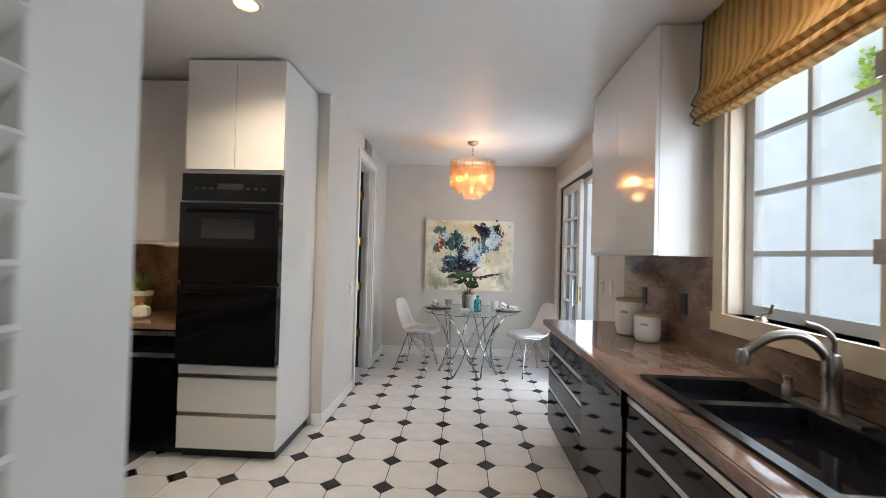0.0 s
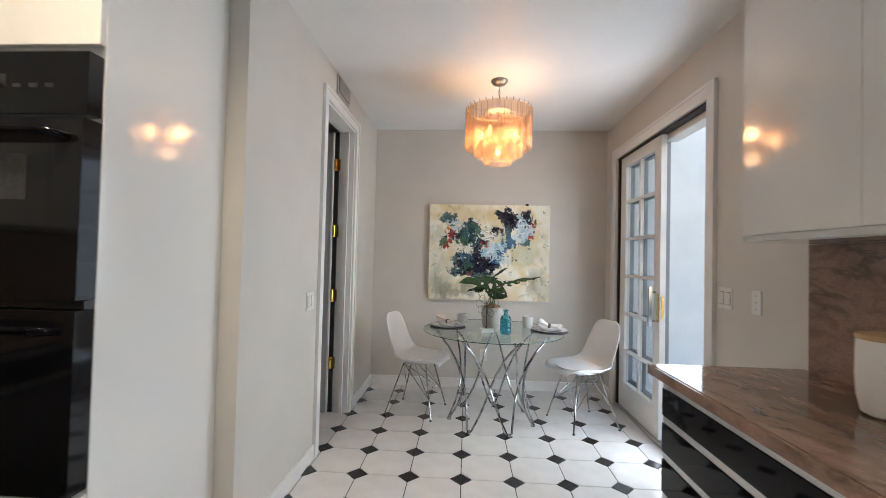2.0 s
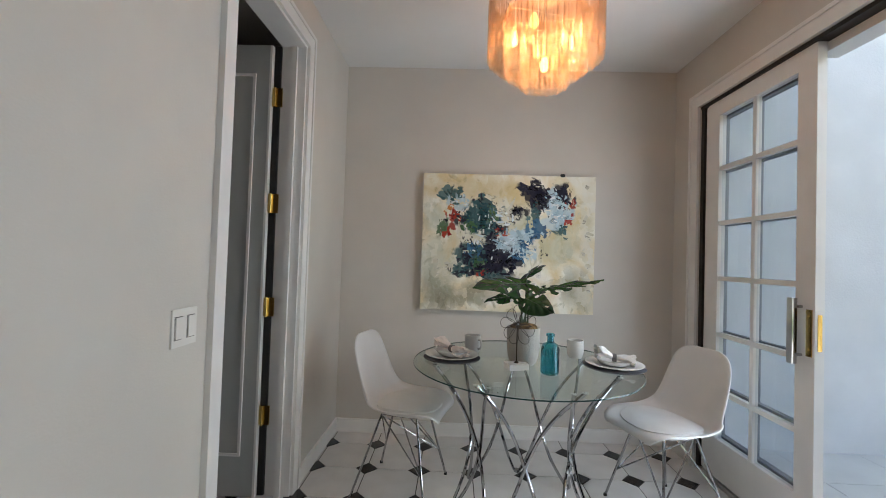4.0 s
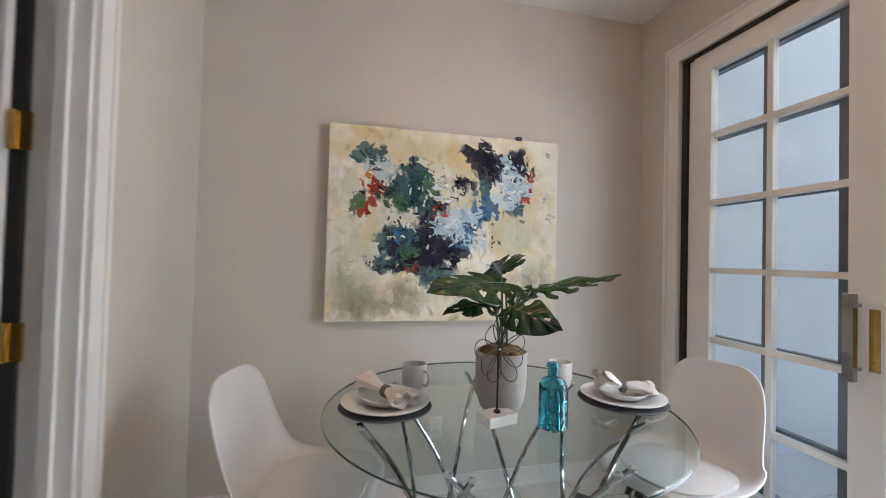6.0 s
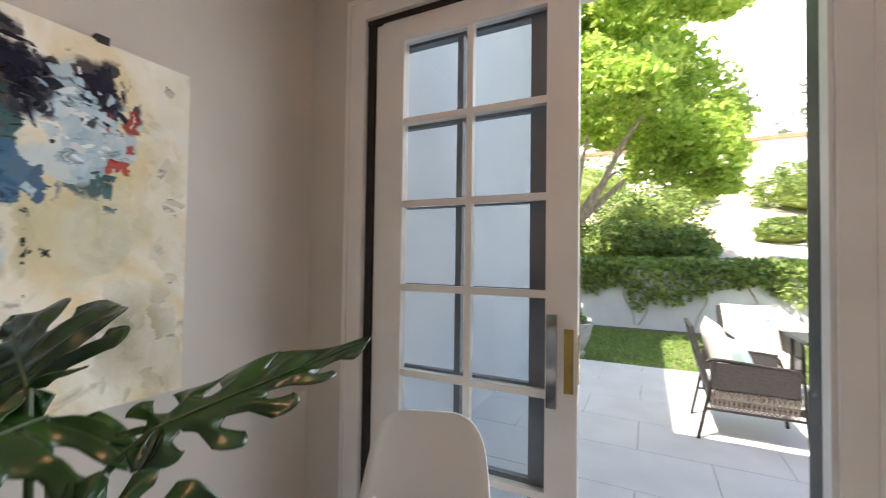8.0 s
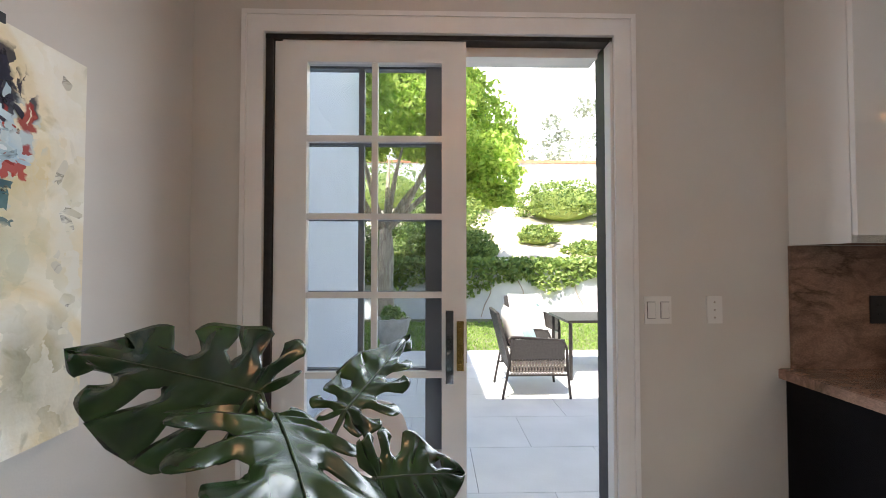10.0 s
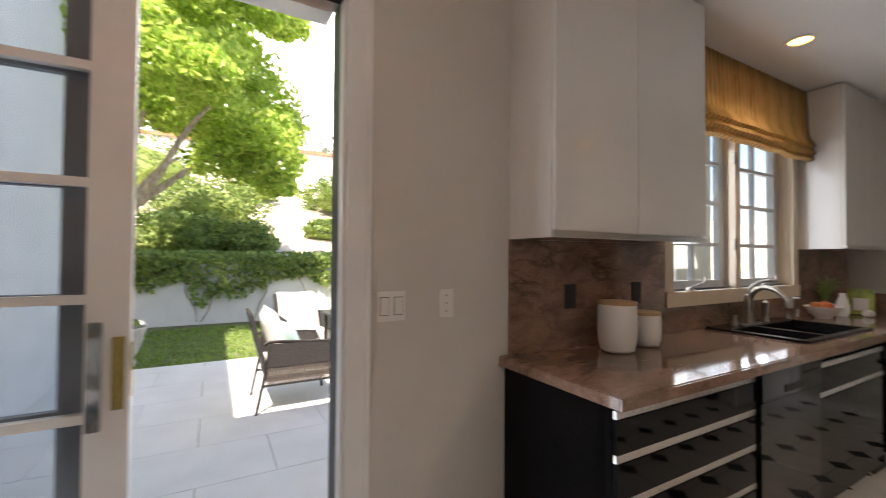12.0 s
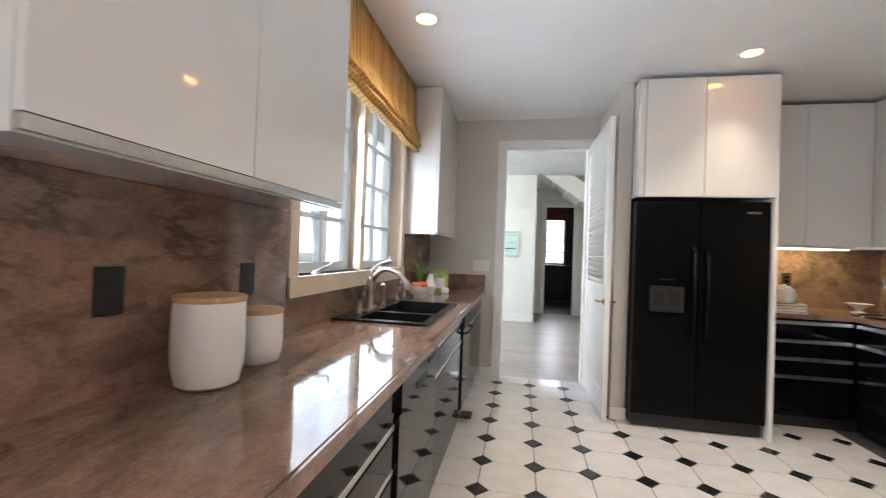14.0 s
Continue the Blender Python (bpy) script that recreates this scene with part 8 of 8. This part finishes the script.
BK = pose(-2.50, 0.50, LZ + 0.03, 0, 0, 24) @ pose(0, 0, 0, -14, 0, 0)
part("book_block", box(-0.155, 0.155, 0.001, 0.02, 0.0, 0.245, m=BK), M["ceramic"], ck, bevel=0.002)
cov = part("cover", box(-0.157, 0.157, -0.002, 0.0009, -0.002, 0.247, m=BK), M["cover_green"], ck, bevel=0.001)
part("food_photo", box(-0.15, 0.15, -0.0032, -0.0022, 0.005, 0.135, m=BK), M["cover_food"], cov, "yellow food photograph")
tx = bpy.data.curves.new("title", "FONT")
tx.body, tx.size, tx.align_x, tx.extrude = "FLORENCE", 0.048, "CENTER", 0.0004
to = new("title_curve", tx)
dg = bpy.context.evaluated_depsgraph_get()
tm = bpy.data.meshes.new_from_object(to.evaluated_get(dg))
bpy.data.objects.remove(to)
tm.transform(BK @ pose(0.0, -0.0042, 0.145, 90, 0, 0))
tm.materials.clear()
tm.materials.append(M["ceramic"])
tob = new("title", tm)
tob.parent = cov
tob.matrix_parent_inverse = world_of(cov).inverted()
for sx_ in (-0.08, 0.08):
    part("stand_wire", tube(smooth_path([BK @ Vector(q) for q in ((sx_, 0.03, 0.2), (sx_, 0.03, 0.0), (sx_, -0.03, -0.012), (sx_, -0.035, 0.02), (sx_ + 0.03, -0.02, 0.04))], 4), 0.0035, 6), M["black_matt"], ck, "black wire stand", smooth=True)
part("stand_scroll", tube([BK @ Vector((0.05 * math.cos(a), -0.012, 0.045 + 0.03 * math.sin(a))) for a in [i * math.pi / 8 for i in range(16)]], 0.003, 6, closed=True), M["black_matt"], ck)
tw_ = solid("folded_towel", crumple((0, 0, 0), (0.10, 0.12, 0.035), pose(-2.52, -0.12, LZ + 0.036), 3.3), M["linen"], "folded blush towel on the counter", "towel", smooth=True)

# beside the refrigerator
for k, (c_, w_) in enumerate((((0.66, 0.56, 0.42), 0.24), ((0.52, 0.22, 0.12), 0.235), ((0.16, 0.27, 0.20), 0.23))):
    M["book%d" % k] = pbr("book_cover_" + "abc"[k], c_, None, 12, 0.5)
    b_ = thing("book", (-1.74, -2.62, LZ + k * 0.022), "hardback book in a low stack on the counter", "book", "stacked books")
    part("pages", box(-w_ / 2 + 0.004, w_ / 2 - 0.004, -0.075, 0.075, 0.002, 0.019, m=pose(-1.74, -2.62, LZ + k * 0.022, 0, 0, 4 * k)), M["ceramic"], b_)
    for z0_, z1_ in ((0.0, 0.0025), (0.0185, 0.021)):
        part("cover", box(-w_ / 2, w_ / 2, -0.078, 0.078, z0_, z1_, m=pose(-1.74, -2.62, LZ + k * 0.022, 0, 0, 4 * k)), M["book%d" % k], b_)
cj = thing("round_jar", (-1.725, -2.62, LZ + 0.066), "round white ceramic jar standing on books", "jar")
part("jar", lathe([(0, 0), (0.06, 0), (0.078, 0.02), (0.08, 0.07), (0.072, 0.11), (0.05, 0.125), (0, 0.128)], 32, (-1.725, -2.62, LZ + 0.066)), M["ceramic"], cj, smooth=True)
part("lid", lathe([(0.05, 0.126), (0.045, 0.138), (0.012, 0.142), (0.012, 0.152), (0, 0.155)], 24, (-1.725, -2.62, LZ + 0.066)), M["ceramic"], cj, smooth=True)
t = thing("outlet", (-1.97, YB + 0.018, 1.15), "black outlet plate on the granite backsplash", "outlet")
part("plate", box(-2.005, -1.935, YB + 0.018, YB + 0.024, 1.09, 1.21), M["black_matt"], t, bevel=0.002)
for z in (1.13, 1.17):
    part("socket", box(-1.985, -1.955, YB + 0.024, YB + 0.0255, z - 0.013, z + 0.013), M["black_gloss"], t, bevel=0.001)
pf = thing("prep_faucet", (-2.42, -2.55, LZ), "chrome prep-sink faucet in the cooking corner", "faucet")
part("base", lathe([(0, 0), (0.028, 0), (0.022, 0.02), (0.018, 0.14), (0, 0.15)], 20, (-2.42, -2.55, LZ)), M["chrome"], pf, smooth=True)
part("spout", tube(smooth_path([(-2.42, -2.55, LZ + 0.13), (-2.41, -2.53, LZ + 0.27), (-2.36, -2.48, LZ + 0.32), (-2.30, -2.42, LZ + 0.28), (-2.29, -2.41, LZ + 0.22)], 5), 0.013, 10), M["chrome"], pf, smooth=True)
ps = thing("prep_sink", (-2.32, -2.42, LZ), "small round black prep sink in the counter", "sink")
part("rim", lathe([(0.15, 0.002), (0.152, 0.006), (0.19, 0.006), (0.195, 0.0008)], 36, (-2.33, -2.45, LZ)), SINKB, ps, smooth=True)
wb = thing("white_bowl", (-2.36, -2.76, LZ), "white footed bowl on the counter", "bowl")
part("bowl", lathe([(0, 0), (0.05, 0), (0.02, 0.015), (0.02, 0.03), (0.09, 0.075), (0.088, 0.078), (0.02, 0.038), (0, 0.036)], 32, (-2.36, -2.76, LZ)), M["ceramic"], wb, smooth=True)

# lit strips under the upper cabinets of the cooking corner
M["strip"] = glow_mat("warm_strip_lens", (1.0, 0.74, 0.38), 3)
ul = thing("under_cabinet_light", (-1.9, -2.9, 1.43), "warm lit strip light under the upper cabinets", "strip light", "under-cabinet lights")
part("lens", box(-2.35, -1.40, -2.92, -2.88, 1.424, 1.4315), M["strip"], ul, "glowing strip lens")
area_lamp("under_cabinet_lamp", (-1.88, -2.90, 1.42), (-1.88, -2.92, 0.9), 0.95, 0.05, 0.5, (1.0, 0.88, 0.38))
ul = thing("under_cabinet_light", (-2.62, 0.0, 1.43), "warm lit strip light under the upper cabinets", "strip light", "under-cabinet lights")
part("lens", box(-2.64, -2.60, -0.6, 0.45, 1.424, 1.4315), M["strip"], ul, "glowing strip lens")
area_lamp("under_cabinet_lamp", (-2.62, -0.1, 1.42), (-2.6, -0.1, 0.9), 0.05, 1.0, 0.7, (1.0, 0.74, 0.34))

# ---- tiled floor: octagons with dark corner insets ----
fl = box(XW, XR + 0.005, YB - 0.07, YF, -0.06, -0.004)
floor = structure("floor", fl, M["grout"], "white octagon floor tiles with charcoal diamond insets", "floor")
CUT, G = 0.066, 0.0028


def octagon(z0, z1):
    h = P / 2 - G
    c = CUT
    pts = [(-h + c, -h), (h - c, -h), (h, -h + c), (h, h - c), (h - c, h), (-h + c, h), (-h, h - c), (-h, -h + c)]
    return prism(pts, z0, z1)


def diamond(z0, z1):
    d = CUT - 2 * G
    return prism([(d, 0), (0, d), (-d, 0), (0, -d)], z0, z1)


def prism(pts, z0, z1):
    bm = bmesh.new()
    b = 0.0015
    lo = [bm.verts.new((x, y, z0)) for x, y in pts]
    mid = [bm.verts.new((x, y, z1 - 0.001)) for x, y in pts]
    hi = [bm.verts.new((x * (1 - b / 0.1), y * (1 - b / 0.1), z1)) for x, y in pts]
    n = len(pts)
    for a, c in ((lo, mid), (mid, hi)):
        for k in range(n):
            bm.faces.new((a[k], a[(k + 1) % n], c[(k + 1) % n], c[k]))
    bm.faces.new(hi)
    return bm


def piece_mesh(name, bm, material):
    me = bpy.data.meshes.new(name)
    bm.to_mesh(me)
    bm.free()
    me.materials.append(material)
    return me


TILE_ME, DOT_ME = piece_mesh("tile", octagon(-0.006, 0.0), M["tile"]), piece_mesh("tile_inset", diamond(-0.006, -0.0003), M["dot"])


def lay(name, me, material, cx, cy, r, regions):
    for x0, x1, y0, y1 in regions:
        if cx + r <= x0 or cx - r >= x1 or cy + r <= y0 or cy - r >= y1:
            continue
        if x0 <= cx - r and cx + r <= x1 and y0 <= cy - r and cy + r <= y1:
            data, at = me, (cx, cy, 0)
        else:
            bm = bmesh.new()
            bm.from_mesh(me)
            bmesh.ops.translate(bm, verts=bm.verts, vec=(cx, cy, 0))
            clipped(bm, x0, x1, y0, y1)
            if not bm.faces:
                bm.free()
                continue
            bmesh.ops.translate(bm, verts=bm.verts, vec=(-cx, -cy, 0))
            data, at = piece_mesh(name, bm, material), (cx, cy, 0)
        ob = new(name, data)
        ob.location = at
        ob.parent = floor


REGIONS = [(-2.0, XR, YB - 0.07, 0.82), (XL, XR, 0.82, YF), (-1.7, XL, 1.83, 2.56)]
for i in range(-8, 6):
    for j in range(-11, 12):
        lay("tile", TILE_ME, M["tile"], (i + 0.5) * P, (j + 0.5) * P, P / 2, REGIONS)
        lay("tile_inset", DOT_ME, M["dot"], i * P, j * P, CUT, REGIONS)


# ---- hall planks ----
hall = structure("hall_floor", box(-3.0, 3.1, -8.2, YB - 0.07, -0.05, -0.008), M["dark"], "grey-washed wooden plank floor", "floor")
pr = random.Random(3)
y = YB - 0.072
while y > -8.2:
    x = -2.0 - pr.uniform(0, 1.2)
    while x < 2.6:
        ln = pr.uniform(0.9, 1.6)
        a, b = max(x, -1.6), min(x + ln, 2.2)
        if b - a > 0.05:
            ob = mesh_object("plank", box(a + 0.001, b - 0.001, max(y - 0.18, -8.2) + 0.001, y - 0.001, -0.02, -0.001), M["plank"])
            ob.parent = hall
        x += ln
    y -= 0.18
